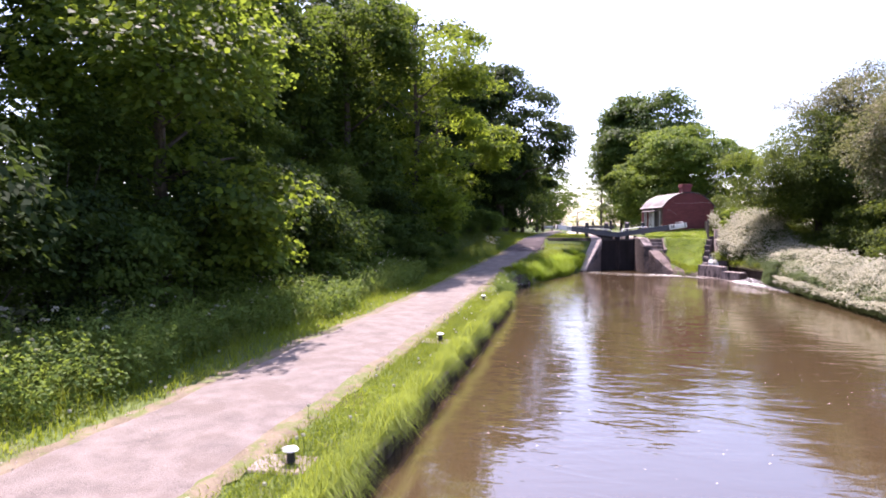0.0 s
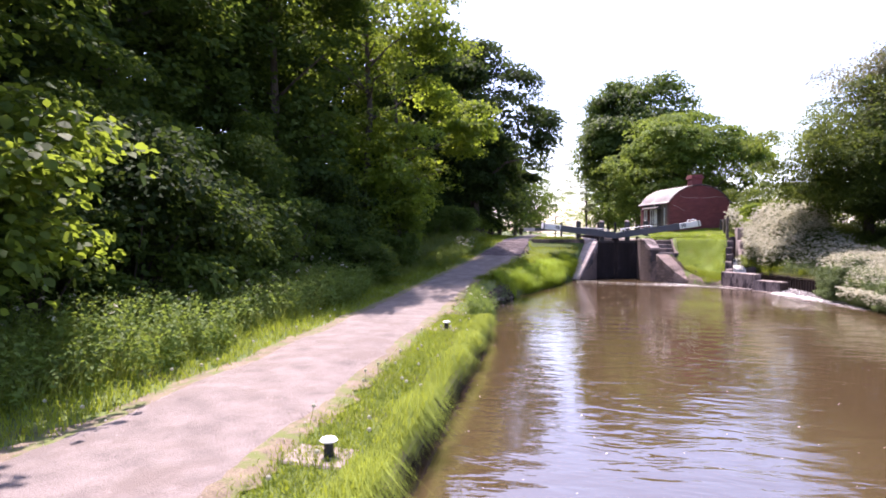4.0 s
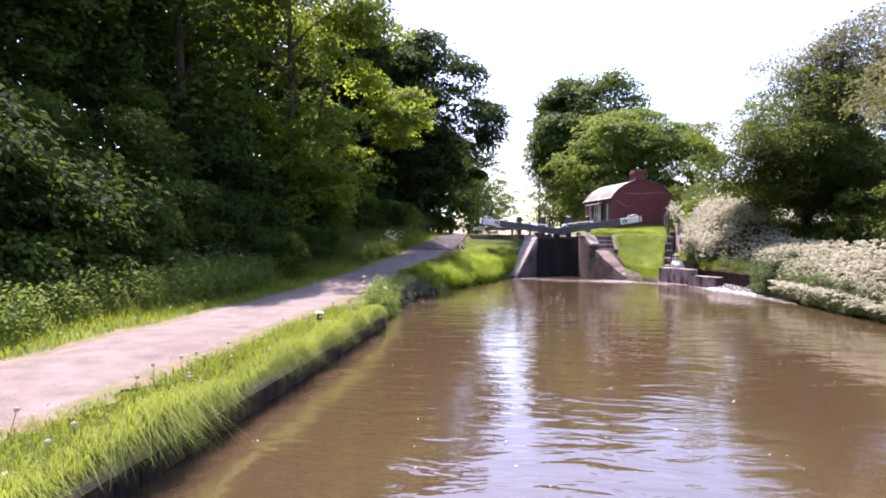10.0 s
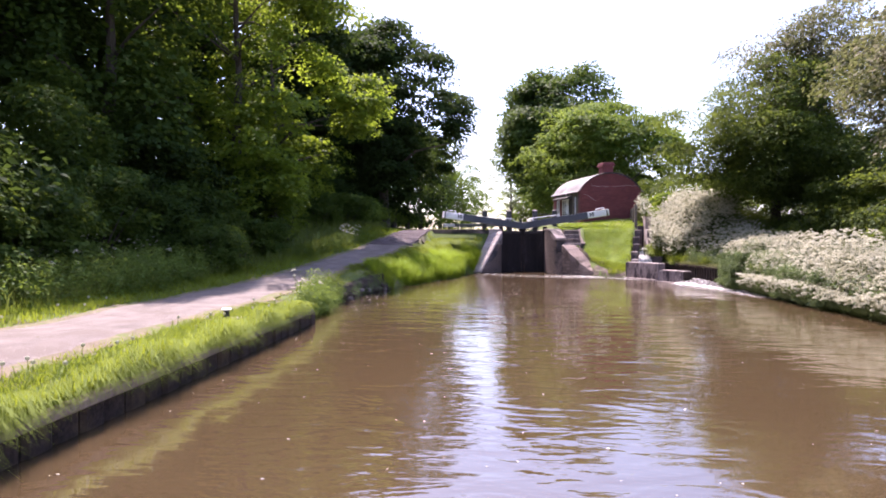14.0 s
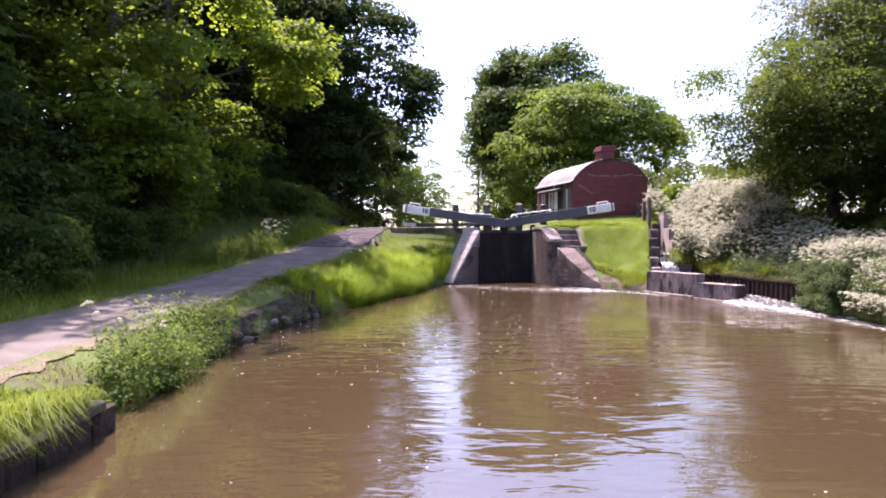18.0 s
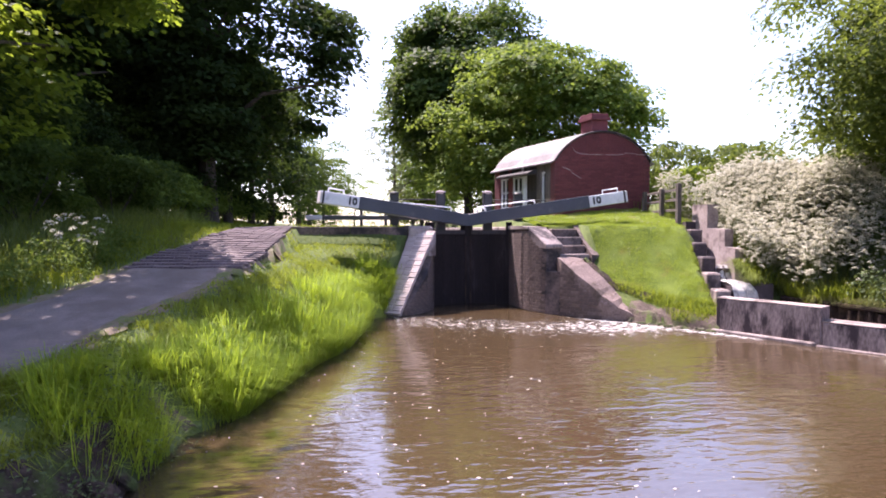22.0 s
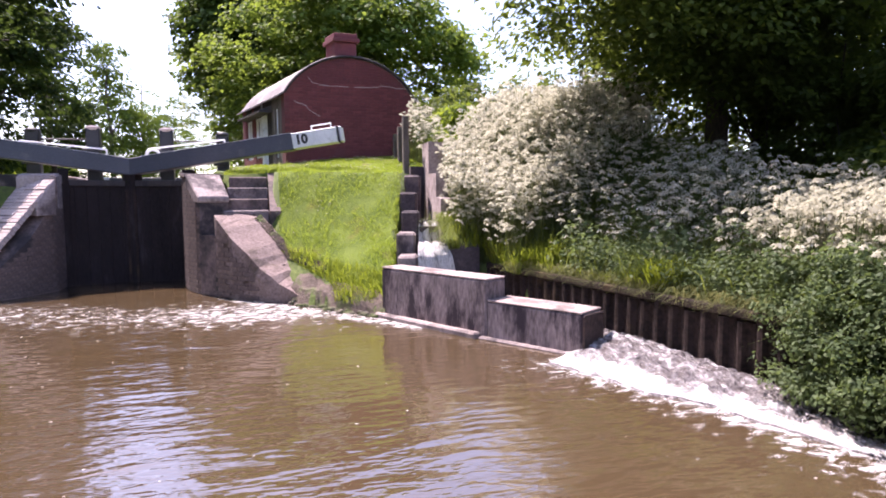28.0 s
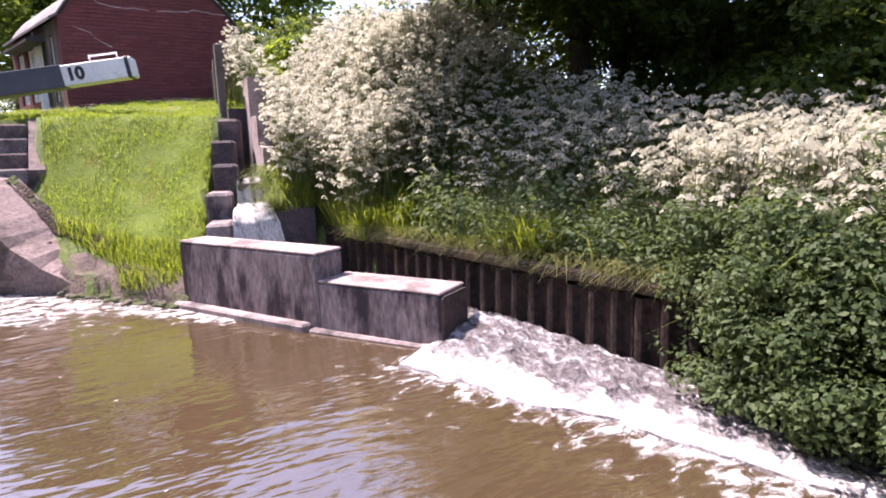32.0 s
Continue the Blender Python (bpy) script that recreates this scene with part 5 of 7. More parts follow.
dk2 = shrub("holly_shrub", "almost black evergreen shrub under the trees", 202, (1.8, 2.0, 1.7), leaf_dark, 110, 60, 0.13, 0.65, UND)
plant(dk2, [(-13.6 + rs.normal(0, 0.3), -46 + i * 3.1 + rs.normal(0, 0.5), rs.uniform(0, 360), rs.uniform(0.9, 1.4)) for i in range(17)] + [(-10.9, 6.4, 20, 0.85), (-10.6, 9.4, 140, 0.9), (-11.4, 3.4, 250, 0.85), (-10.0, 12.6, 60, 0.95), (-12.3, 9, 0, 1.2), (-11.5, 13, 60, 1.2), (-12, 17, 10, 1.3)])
bt = shrub("blackthorn_bush", "dark dense blackthorn under the hawthorn", 207, (1.7, 1.7, 1.5), leaf_hawthorn, 150, 60, 0.11, 0.55, "bushes on the weir bank")
plant(bt, [(11.2, -6.2, 0, 0.8), (11.6, -7.7, 80, 1.0), (12.6, -4.6, 150, 1.25), (11.8, -4.0, 210, 1.0), (12.4, -9.6, 40, 1.1), (10.3, -8.2, 300, 0.8), (14.6, -1.6, 20, 1.6), (15.0, -5.2, 110, 1.6)])
hb = shrub("hawthorn_bush", "dense dark hawthorn bush on the bank", 203, (1.7, 1.7, 1.5), leaf_hawthorn, 110, 45, 0.14, 0.5, "bushes on the weir bank")
plant(hb, [(11.4, -11.4, 80, 0.8), (11.0, -1.2, 120, 1.0), (9.8, 1.6, 200, 0.8), (8.3, 6.0, 300, 0.9), (10.4, 7.5, 20, 1.1), (12.6, 8.5, 90, 1.1), (14.8, 9, 10, 1.2),
           (11.6, -24.0, 250, 1.0), (11, -28.5, 20, 1.2), (11, -33, 140, 1.2), (11.2, -38, 70, 1.3), (11.4, -43, 10, 1.3)])
yb = shrub("sallow_bush", "bright yellow-green bush beside the fence", 204, (0.8, 0.8, 0.8), leaf_light, 70, 40, 0.11, 0.35, "bushes by the fence")
plant(yb, [(6.9, 0.6, 0, 0.9), (6.2, 1.3, 60, 0.6), (7.7, 1.9, 100, 0.9)])
ms = shrub("maple_sapling", "sunlit light green maple growth hanging at the wood edge", 208, (0.8, 0.8, 1.3), leaf_light, 60, 40, 0.13, 0.35, UND)
plant(ms, [(-10.3, -6.3, 0, 0.9), (-10.6, -4.9, 120, 1.0)])
hz = shrub("hazel_shrub", "tall leafy hazel screening the wood", 206, (2.0, 2.2, 3.0), leaf_syc, 200, 70, 0.13, 0.65, UND)
plant(hz, [(-14.0, -15.8, 0, 0.95), (-14.6, -12.0, 70, 1.0), (-14.4, -19.0, 140, 0.9), (-13.4, -11.0, 200, 0.85), (-15.2, -37.5, 30, 1.1), (-15.6, -42, 200, 1.1), (-14.6, -21.4, 310, 1.0), (-11.9, -2.6, 20, 0.72), (-12.2, -5.8, 110, 0.7), (-11.6, 0.2, 200, 0.7), (-12.9, -1.2, 20, 1.0), (-13.3, 3.0, 90, 1.1), (-12.6, 7.5, 160, 1.0), (-11.8, 11.0, 220, 1.0), (-14.0, -23.5, 0, 0.8), (-14.2, -30.2, 60, 1.0)])
far = shrub("hedge_bush", "clipped grassy hedge bank beyond the lock", 205, (1.3, 2.2, 0.9), leaf_mid, 90, 45, 0.16, 0.5, "hedge bushes beyond the lock")
plant(far, [(-9.6, 3.5 + i * 3.2, rs.uniform(-10, 10), rs.uniform(0.85, 1.05)) for i in range(10)])


# ---- herbs and grass ----
def scatter(rng, n, x0, x1, y0, y1, keep=None):
    x, y = rng.uniform(x0, x1, n), rng.uniform(y0, y1, n)
    if keep is not None:
        k = keep(x, y)
        x, y = x[k], y[k]
    return x, y


def stuff(name, me, label, category):
    return tagged(obj(name, me), label, category, kind="stuff")


def path_side(y):
    """The towpath's edge away from the water."""
    return lerp(y, PATH_Y, PATH_X) - lerp(y, PATH_Y, PATH_W)


def path_bank(y):
    """The towpath's edge towards the water."""
    return lerp(y, PATH_Y, PATH_X) + lerp(y, PATH_Y, PATH_W)


rg = np.random.default_rng(300)
# mown verge between path and water, longer at the very edge
x, y = scatter(rg, 80000, -6.6, -5.2, -44, -18.7, lambda x, y: (x > path_bank(y) - 0.03) & (rg.random(len(x)) < np.clip((x - path_bank(y)) * 4.5, 0.12, 1)))
stuff("verge_grass", blades("verge_grass", rg, x, y, rg.uniform(0.04, 0.14, len(x)), 0.008, grass_mat, 0.9), "short bright green grass of the canal verge", "grass")
x, y = scatter(rg, 40000, -5.46, -5.17, -44, -18.9, lambda x, y: rg.random(len(x)) < 0.45 + 0.5 * np.sin(y * 2.3 + np.sin(y * 0.9) * 2) ** 2)
tall = rg.uniform(0.16, 0.46, len(x)) * (0.55 + 0.6 * np.sin(y * 1.7 + np.sin(y * 0.6)) ** 2) * np.where(y > -21, 0.8, 1)
stuff("edge_grass", blades("edge_grass", rg, x, y, tall, 0.007, grass_mat, 0.8, towards=0.0, fall=1.1, zf=lambda x, y: np.full(len(x), 0.37)), "long grass hanging over the bank edging", "grass")
# left verge
x, y = scatter(rg, 95000, -10.2, -6.3, -44, 0.5, lambda x, y: (x < path_side(y) + 0.03) & (x > path_side(y) - 2.2) & (rg.random(len(x)) < np.clip((path_side(y) - x) * 4.5, 0.12, 1)))
stuff("verge_grass", blades("verge_grass", rg, x, y, rg.uniform(0.07, 0.22, len(x)) + 0.12 * np.clip(path_side(y) - 0.5 - x, 0, 2), 0.011, grass_mat, 0.8), "rough green grass beside the towpath", "grass")
x, y = scatter(rg, 40000, -12.6, -7.6, -46, 4, lambda x, y: x < path_side(y) - 0.95)
stuff("tall_grass", blades("tall_grass", rg, x, y, rg.uniform(0.25, 0.65, len(x)), 0.014, herb_grass, 0.6), "tall wild grass at the foot of the wood", "grass")
# tall grass bank beside the lock tail
def bank_keep(x, y):
    return (x < lerp(y, EDGE_Y, EDGE_X) + np.where(y > -2.5, -0.28, 0.06)) & (x > path_bank(y) - 0.02)


x, y = scatter(rg, 90000, -6.9, -1.75, -18.4, -0.12, bank_keep)
near = np.clip((lerp(y, EDGE_Y, EDGE_X) - x) / 1.6, 0, 1)
lush = smooth((y + 10.7) / 1.6)
tuft = np.array([0.75 + 1.1 * noise.noise((a * 1.5, b * 1.2, 7.0)) + 0.6 * noise.noise((a * 4, b * 3.4, 9.0)) for a, b in zip(x, y)]).clip(0.15, 2)
tall = (0.055 + 0.10 * lush * smooth(1.1 - 1.35 * near)) * rg.uniform(0.55, 1.5, len(x)) * tuft + 0.03
k = rg.random(len(x)) < (0.45 + 0.55 * lush) * (1 - 0.85 * smooth((0.2 - near * 1.6) * 8) * smooth((y + 15.8) * 2) * smooth((-9.8 - y) * 2))
k &= rg.random(len(x)) > 0.9 * np.exp(-((y + 9.65 + 0.15 * np.sin(x * 5)) / 0.3) ** 4) * smooth((0.6 - near) * 4)
stuff("bank_grass", blades("bank_grass", rg, x[k], y[k], tall[k], 0.012, grass_mat, 0.8), "lush bright green grass on the bank below the lock", "grass")
# tufts: sheaves of long blades arching outwards
def tufts(name, rng, cx, cy, r, tall, per, wide, label, mat):
    n = len(cx)
    idx = np.repeat(np.arange(n), per)
    a = rng.uniform(0, 2 * np.pi, len(idx))
    q = np.sqrt(rng.random(len(idx))) * r[idx]
    stuff(name, blades(name, rng, cx[idx] + q * np.cos(a), cy[idx] + q * np.sin(a), tall[idx] * rng.uniform(0.5, 1.2, len(idx)), wide, mat, 0.85, towards=a, fall=0.26), label, "grass")


for n, spread_in, r0, r1, h0, h1, per, mat, label in (
        (300, 1.4, 0.10, 0.24, 0.16, 0.38, 90, grass_mat, "thick tufts of green grass on the bank"),
        (190, 0.8, 0.12, 0.26, 0.45, 0.8, 130, lush_mat, "tall bright tufts of grass arching over the water's edge")):
    yy = rg.uniform(-11.0, -1.0, n)
    yy = np.where(abs(yy + 9.65) < 0.34, yy + 1.2, yy)
    inset = rg.random(n) ** 1.3 * spread_in * np.clip(1.35 + yy * 0.02, 0.5, 1)
    tufts("grass_tufts", rg, lerp(yy, EDGE_Y, EDGE_X) - inset - 0.02, yy, rg.uniform(r0, r1, n), rg.uniform(h0, h1, n) * (1 - 0.25 * inset), per, 0.0075, label, mat)
y = rg.uniform(-15.9, -9.9, 1700)
x = lerp(y, EDGE_Y, EDGE_X) - 0.3 + rg.uniform(-0.12, 0.06, len(y))
k = np.sin(y * 3.1 + np.sin(y * 1.7) * 2) > -0.1
stuff("hanging_grass", blades("hanging_grass", rg, x[k], y[k], rg.uniform(0.10, 0.30, k.sum()), 0.010, grass_mat, 0.9, towards=0.0, fall=0.7), "grass hanging over the worn earth face of the bank", "grass")
# lock island slope and lawn
gx, gy = np.meshgrid(np.arange(1.85, 5.9, 0.1), np.arange(-5.0, 2.2, 0.1))
def isle_keep(x, y):
    d_low = (x - 2.6) * 0.779 + (y + 3.1) * 0.627
    return (d_low > 0.06) & (x > np.where(y > -1.75, np.where(y > -0.7, 1.85, 2.85), 2.46 + 0.56 * np.clip(-1.9 - y, 0, 2))) & (x < np.where(y > -1.4, 5.85, 5.12 + 0.3 * np.minimum(y + 1.9, 0))) & ~((x > 3.1) & (y > 2.1))


q = np.arange(gx.size).reshape(gx.shape)
quad = np.stack([q[:-1, :-1], q[:-1, 1:], q[1:, 1:], q[1:, :-1]], -1).reshape(-1, 4)
inside = isle_keep(gx.ravel(), gy.ravel())
tagged(obj("lawn", raw("lawn", np.stack([gx.ravel(), gy.ravel(), turf(gx.ravel(), gy.ravel()) + 0.006 + 0.004 * np.sin(gx.ravel() * 9 + 4 * np.sin(gy.ravel() * 5))], 1), quad[inside[quad].all(1)], turf_mat)), "close yellow-green turf of the lock island", "lawn", kind="structure")
x, y = scatter(rg, 130000, 1.8, 5.9, -5, 2.2, isle_keep)
patch = np.array([noise.noise((a * 2.2, b * 2.2, 31.0)) + 0.5 * noise.noise((a * 7, b * 7, 33.0)) for a, b in zip(x, y)])
stuff("lawn_grass", blades("lawn_grass", rg, x, y, rg.uniform(0.03, 0.085, len(x)) * (1 + 0.9 * patch).clip(0.35, 2.2), 0.006, lawn_mat, 0.7), "mown grass slope and lawn below the hut", "grass")
x, y = scatter(rg, 15000, 2.9, 4.9, -5, -1.5, lambda x, y: (isle_keep(x, y) | ((x > 3.5) & (y < -3.2))) & (((x - 2.6) * 0.779 + (y + 3.1) * 0.627) < 0.6) & (((x - 2.6) * 0.779 + (y + 3.1) * 0.627) > 0.10 + 0.08 * np.sin(x * 9 + y * 5)))
stuff("edge_grass", blades("edge_grass", rg, x, y, rg.uniform(0.08, 0.26, len(x)), 0.009, grass_mat, 0.8), "tufts of longer grass along the foot of the slope", "grass")
x, y = scatter(rg, 26000, -14, -1.8, 0.2, 22, lambda x, y: np.abs(x - lerp(y, PATH_Y, PATH_X)) > lerp(y, PATH_Y, PATH_W))
stuff("lawn_grass", blades("lawn_grass", rg, x, y, rg.uniform(0.05, 0.18, len(x)), 0.02, grass_mat, 0.7), "grass of the lock side", "grass")
# grasses on the weir bank
def right_edge(y):
    return np.where(y > -5.6, 5.85, np.where(y > -10.6, 6.2 + 0.13 * (-6.85 - y), 6.5))


x, y = scatter(rg, 60000, 5.8, 10.5, -34, 2.5, lambda x, y: x > right_edge(y) + 0.02)
k = rg.random(len(x)) < np.where(y > -9.8, 1.0, 0.3)
x, y = x[k], y[k]
stuff("bank_grass", blades("bank_grass", rg, x, y, rg.uniform(0.2, 0.6, len(x)), 0.013, herb_grass, 0.7), "tall wild grass among the cow parsley", "grass")
y = rg.uniform(-9.8, -5.4, 2600)
x = right_edge(y) + rg.uniform(-0.03, 0.3, len(y))
stuff("hanging_grass", blades("hanging_grass", rg, x, y, rg.uniform(0.12, 0.36, len(x)), 0.010, dry_grass, 1.1, towards=np.pi, fall=0.6), "grass hanging over the sheet piling", "grass")
y = rg.uniform(-8.0, -4.7, 8000)
x = right_edge(y) + 0.75 * rg.random(len(y)) ** 1.4
stuff("bank_grass", blades("bank_grass", rg, x, y, rg.uniform(0.2, 0.6, len(x)) * np.clip(1.2 - 0.5 * (x - right_edge(y)), 0.5, 1.1) * (0.75 + 0.35 * np.sin(y * 4 + 2 * np.sin(y * 2.3))), 0.010, grass_mat, 0.75, fall=0.15), "tall green grass above the sheet piling", "grass")


def wall_top(x, y):
    return lerp(y, (-4.45, -3.7, -3.2, -2.3, -1.5), (0.90, 1.25, 1.55, 1.9, 2.3))


x, y = scatter(rg, 5200, 5.15, 6.0, -4.45, -1.5, lambda x, y: x > lerp(y, (-4.45, -3.8, -3.6, -1.5), (5.26, 5.34, 5.58, 5.9)))
stuff("bank_grass", blades("bank_grass", rg, x, y, rg.uniform(0.15, 0.5, len(x)), 0.010, grass_mat, 0.8, zf=wall_top, fall=0.15), "tall green grass over the side wall of the cascade", "grass")
y = rg.uniform(-4.5, -3.7, 500)
x = lerp(y, (-4.45, -1.5), (5.24, 5.66)) + rg.uniform(-0.02, 0.15, len(y))
stuff("hanging_grass", blades("hanging_grass", rg, x, y, rg.uniform(0.2, 0.45, len(x)), 0.011, herb_grass, 1.0, towards=np.pi, fall=0.6, zf=wall_top), "grass hanging over the side wall of the cascade", "grass")
# broad reeds by the end of the piling
y = rg.uniform(-10.3, -9.2, 16)
tufts("reed_tufts", rg, right_edge(y) + rg.uniform(0.05, 0.45, len(y)), y, rg.uniform(0.08, 0.18, len(y)), rg.uniform(0.35, 0.6, len(y)), 60, 0.014, "broad arching reed blades above the water's edge", herb_grass)


def herb_bed(name, rng, x, y, tall, per, size, mat, label):
    """Leafy stalks: leaves in whorls up each stem."""
    n = len(x)
    z = np.maximum(height(x, y), 0.02)
    idx = np.repeat(np.arange(n), per)
    u = rng.random(len(idx)) ** 0.8
    rad = rng.uniform(0.02, 0.16, len(idx))
    a = rng.uniform(0, 2 * np.pi, len(idx))
    pos = np.stack([x[idx] + rad * np.cos(a), y[idx] + rad * np.sin(a), z[idx] + u * tall[idx]], 1)
    nor = np.stack([0.5 * np.cos(a), 0.5 * np.sin(a), np.full(len(idx), 0.9)], 1) + rng.normal(0, 0.35, (len(idx), 3))
    nor /= np.linalg.norm(nor, axis=1)[:, None]
    return stuff(name, cards(name, rng, pos, nor, size * rng.uniform(0.5, 1.3, len(idx)), mat, 0.55, 0.5), label, "wild plants")


x, y = scatter(rg, 3400, -11.9, -9.3, -45, -13, lambda x, y: x < path_side(y) - 0.8 - 0.3 * np.sin(y * 0.8))
herb_bed("nettle_bed", rg, x, y, rg.uniform(0.4, 1.0, len(x)), 34, 0.075, nettle_mat, "bed of stinging nettles along the wood edge")
x, y = scatter(rg, 420, -9.3, -7.2, -8.6, -3.6, lambda x, y: (x < path_side(y) - 0.35) & (x > path_side(y) - 1.5))
herb_bed("weed_bed", rg, x, y, rg.uniform(0.2, 0.6, len(x)), 30, 0.06, nettle_mat, "sunlit weeds beside the brick ramp")
x, y = scatter(rg, 330, -6.4, -5.3, -18.5, -16.1, lambda x, y: ((x + 5.55) / 0.4) ** 2 + ((y + 17.2) / 0.9) ** 2 < 1)
herb_bed("bank_herbs", rg, x, y, rg.uniform(0.15, 1.05, len(x)) * (1 - 0.5 * rg.random(len(x))), 54, 0.052, nettle_mat, "tall leafy weeds at the end of the bank edging")
x, y = scatter(rg, 160, -6.2, -5.2, -16.6, -14.6, lambda x, y: np.abs(x - lerp(y, EDGE_Y, EDGE_X) + 0.2) < 0.28)
herb_bed("bank_herbs", rg, x, y, rg.uniform(0.15, 0.55, len(x)), 44, 0.05, nettle_mat, "leafy weeds spilling over the worn bank")
x, y = scatter(rg, 120, -5.6, -4.6, -14.5, -10.0, lambda x, y: np.abs(x - lerp(y, EDGE_Y, EDGE_X) + 0.15) < 0.3)
herb_bed("bank_herbs", rg, x, y, rg.uniform(0.15, 0.4, len(x)), 40, 0.04, herb_mat, "weeds growing on the earth bank")
x, y = scatter(rg, 2000, 6.0, 9.0, -34, 2, lambda x, y: x > right_edge(y) + 0.1)
herb_bed("weed_bed", rg, x, y, np.where(y > -5.6, 0.55, np.where(y > -11, 0.8, 0.6)) * rg.uniform(0.4, 1.0, len(x)), 34, 0.08, herb_mat, "green leaves of cow parsley and nettles on the bank")
y = rg.uniform(-9.6, -6.4, 420)
x = right_edge(y) + rg.uniform(0.0, 0.7, len(y))
herb_bed("weed_bed", rg, x, y, rg.uniform(0.15, 0.55, len(x)), 46, 0.045, herb_mat, "shaded leafy herbs along the top of the sheet piling")
y = rg.uniform(-13.5, -10.1, 380)
x = right_edge(y) + rg.uniform(0.02, 0.6, len(y)) + 0.12 * smooth((y + 13.5) / 2)
herb_bed("weed_bed", rg, x, y, rg.uniform(0.3, 0.9, len(x)), 50, 0.042, herb_mat, "nettles and ivy hanging down to the water")


# ---- cow parsley: stems with flat white umbels ----
def umbels(name, rng, x, y, tall, size, label, zf=None):
    n = len(x)
    z0 = np.maximum((zf or height)(x, y), 0.12)
    top = np.stack([x + rng.normal(0, 1, n) * np.minimum(0.12, 0.3 * tall), y + rng.normal(0, 1, n) * np.minimum(0.12, 0.3 * tall), z0 + tall], 1)
    # a dome of eleven loose little clusters of flowers a head, tilted a little
    co, fc = [], []
    tilt = rng.normal(0, 0.28, (n, 2))
    spin = rng.uniform(0, 6.28, n)
    for i in range(11):
        ring = i < 7
        out = size * rng.uniform(0.8, 1.12, n) * (1.0 if ring else 0.42)
        a = spin + i * 2 * np.pi / (7 if ring else 4) + rng.normal(0, 0.14, n)
        dx, dy = out * np.cos(a), out * np.sin(a)
        mid = top + np.stack([dx, dy, size * 0.55 - 0.62 * out + dx * tilt[:, 0] + dy * tilt[:, 1]], 1)
        r = size[:, None] * rng.uniform(0.26, 0.46, (n, 4))
        b = rng.uniform(0, 6.28, n)[:, None] + np.arange(4) * np.pi / 2
        lean = (0.95 if ring else 0.4) * np.cos(a[:, None] - b)
        rim = mid[:, None] + np.stack([r * np.cos(b), r * np.sin(b), -r * lean + rng.normal(0, 0.28, (n, 4)) * r], -1)
        co.append(rim.reshape(-1, 3))
        fc.append(np.arange(n)[:, None] * 4 + i * n * 4 + np.arange(4)[None])
    stuff(name, raw(name, np.concatenate(co), np.concatenate(fc), petal_mat), label, "wild flowers")
    base = np.stack([x, y, z0], 1)
    w = np.stack([np.full(n, 0.003), np.zeros(n), np.zeros(n)], 1)
    v = np.stack([np.zeros(n), np.full(n, 0.003), np.zeros(n)], 1)
    w = (w + v * rng.choice((-1, 1), n)[:, None]) * 0.9
    co = np.stack([base - w, base + w, top + w * 0.6, top - w * 0.6], 1).reshape(-1, 3)
    k = np.arange(n)[:, None] * 4
    stuff("flower_stems", raw("flower_stems", co, k + np.array([[0, 1, 2, 3]]), stem_mat), "thin green flower stems", "wild flowers")


def patchy(x, y):
    return rg.random(len(x)) < 0.62 + 0.38 * np.sin(x * 3.1 + 1.5 * np.sin(y * 1.3)) * np.sin(y * 2.3 + x)


COW = "dense white flowering cow parsley on the weir bank"
x, y = scatter(rg, 21000, 5.8, 9.2, -5.4, 0.6, lambda x, y: patchy(x, y) & (x < 9.2 - 0.5 * np.clip(-3.5 - y, 0, 2)))
umbels("cow_parsley", rg, x, y, (0.4 + 0.8 * rg.random(len(x)) ** 0.7 + 0.35 * rg.random(len(x)) ** 8) * (0.92 + 0.16 * np.sin(x * 4.1 + 1.7 * np.sin(y * 1.9)) * np.sin(y * 3.3 + x)), rg.uniform(0.03, 0.06, len(x)), COW)
x, y = scatter(rg, 1300, 5.2, 5.9, -4.45, -1.5, lambda x, y: x > lerp(y, (-4.45, -3.8, -3.6, -1.5), (5.36, 5.44, 5.6, 5.9)))
umbels("cow_parsley", rg, x, y, 0.35 + 0.75 * rg.random(len(x)) ** 0.8, rg.uniform(0.03, 0.058, len(x)), COW, wall_top)
x, y = scatter(rg, 4600, 6.3, 8.7, -9.5, -5.4, lambda x, y: patchy(x, y) & (x > right_edge(y) + 0.35) & (rg.random(len(x)) < np.clip((x - right_edge(y)) * 0.7, 0.15, 1)))
umbels("cow_parsley", rg, x, y, rg.uniform(0.3, 1.0, len(x)), rg.uniform(0.024, 0.052, len(x)), COW)
x, y = scatter(rg, 9500, 6.5, 8.9, -24, -9.5, lambda x, y: patchy(x, y) & (x > right_edge(y) + 0.1))
umbels("cow_parsley", rg, x, y, rg.uniform(0.4, 1.0, len(x)), rg.uniform(0.026, 0.056, len(x)), COW)
x, y = scatter(rg, 1300, 6.6, 9.6, -40, -24)
umbels("cow_parsley", rg, x, y, rg.uniform(0.5, 1.2, len(x)), rg.uniform(0.04, 0.09, len(x)), COW)
x, y = scatter(rg, 260, -12.4, -10.4, -40, 2)
umbels("cow_parsley", rg, x, y, rg.uniform(0.6, 1.0, len(x)), rg.uniform(0.03, 0.06, len(x)), "scattered cow parsley flowers along the wood edge")
x, y = scatter(rg, 34, -8.2, -7.4, -5.9, -4.7)
umbels("cow_parsley", rg, x, y, rg.uniform(0.4, 0.85, len(x)), rg.uniform(0.03, 0.055, len(x)), "a small clump of cow parsley beside the towpath")
x, y = scatter(rg, 7, -5.9, -5.4, -17.7, -16.8)
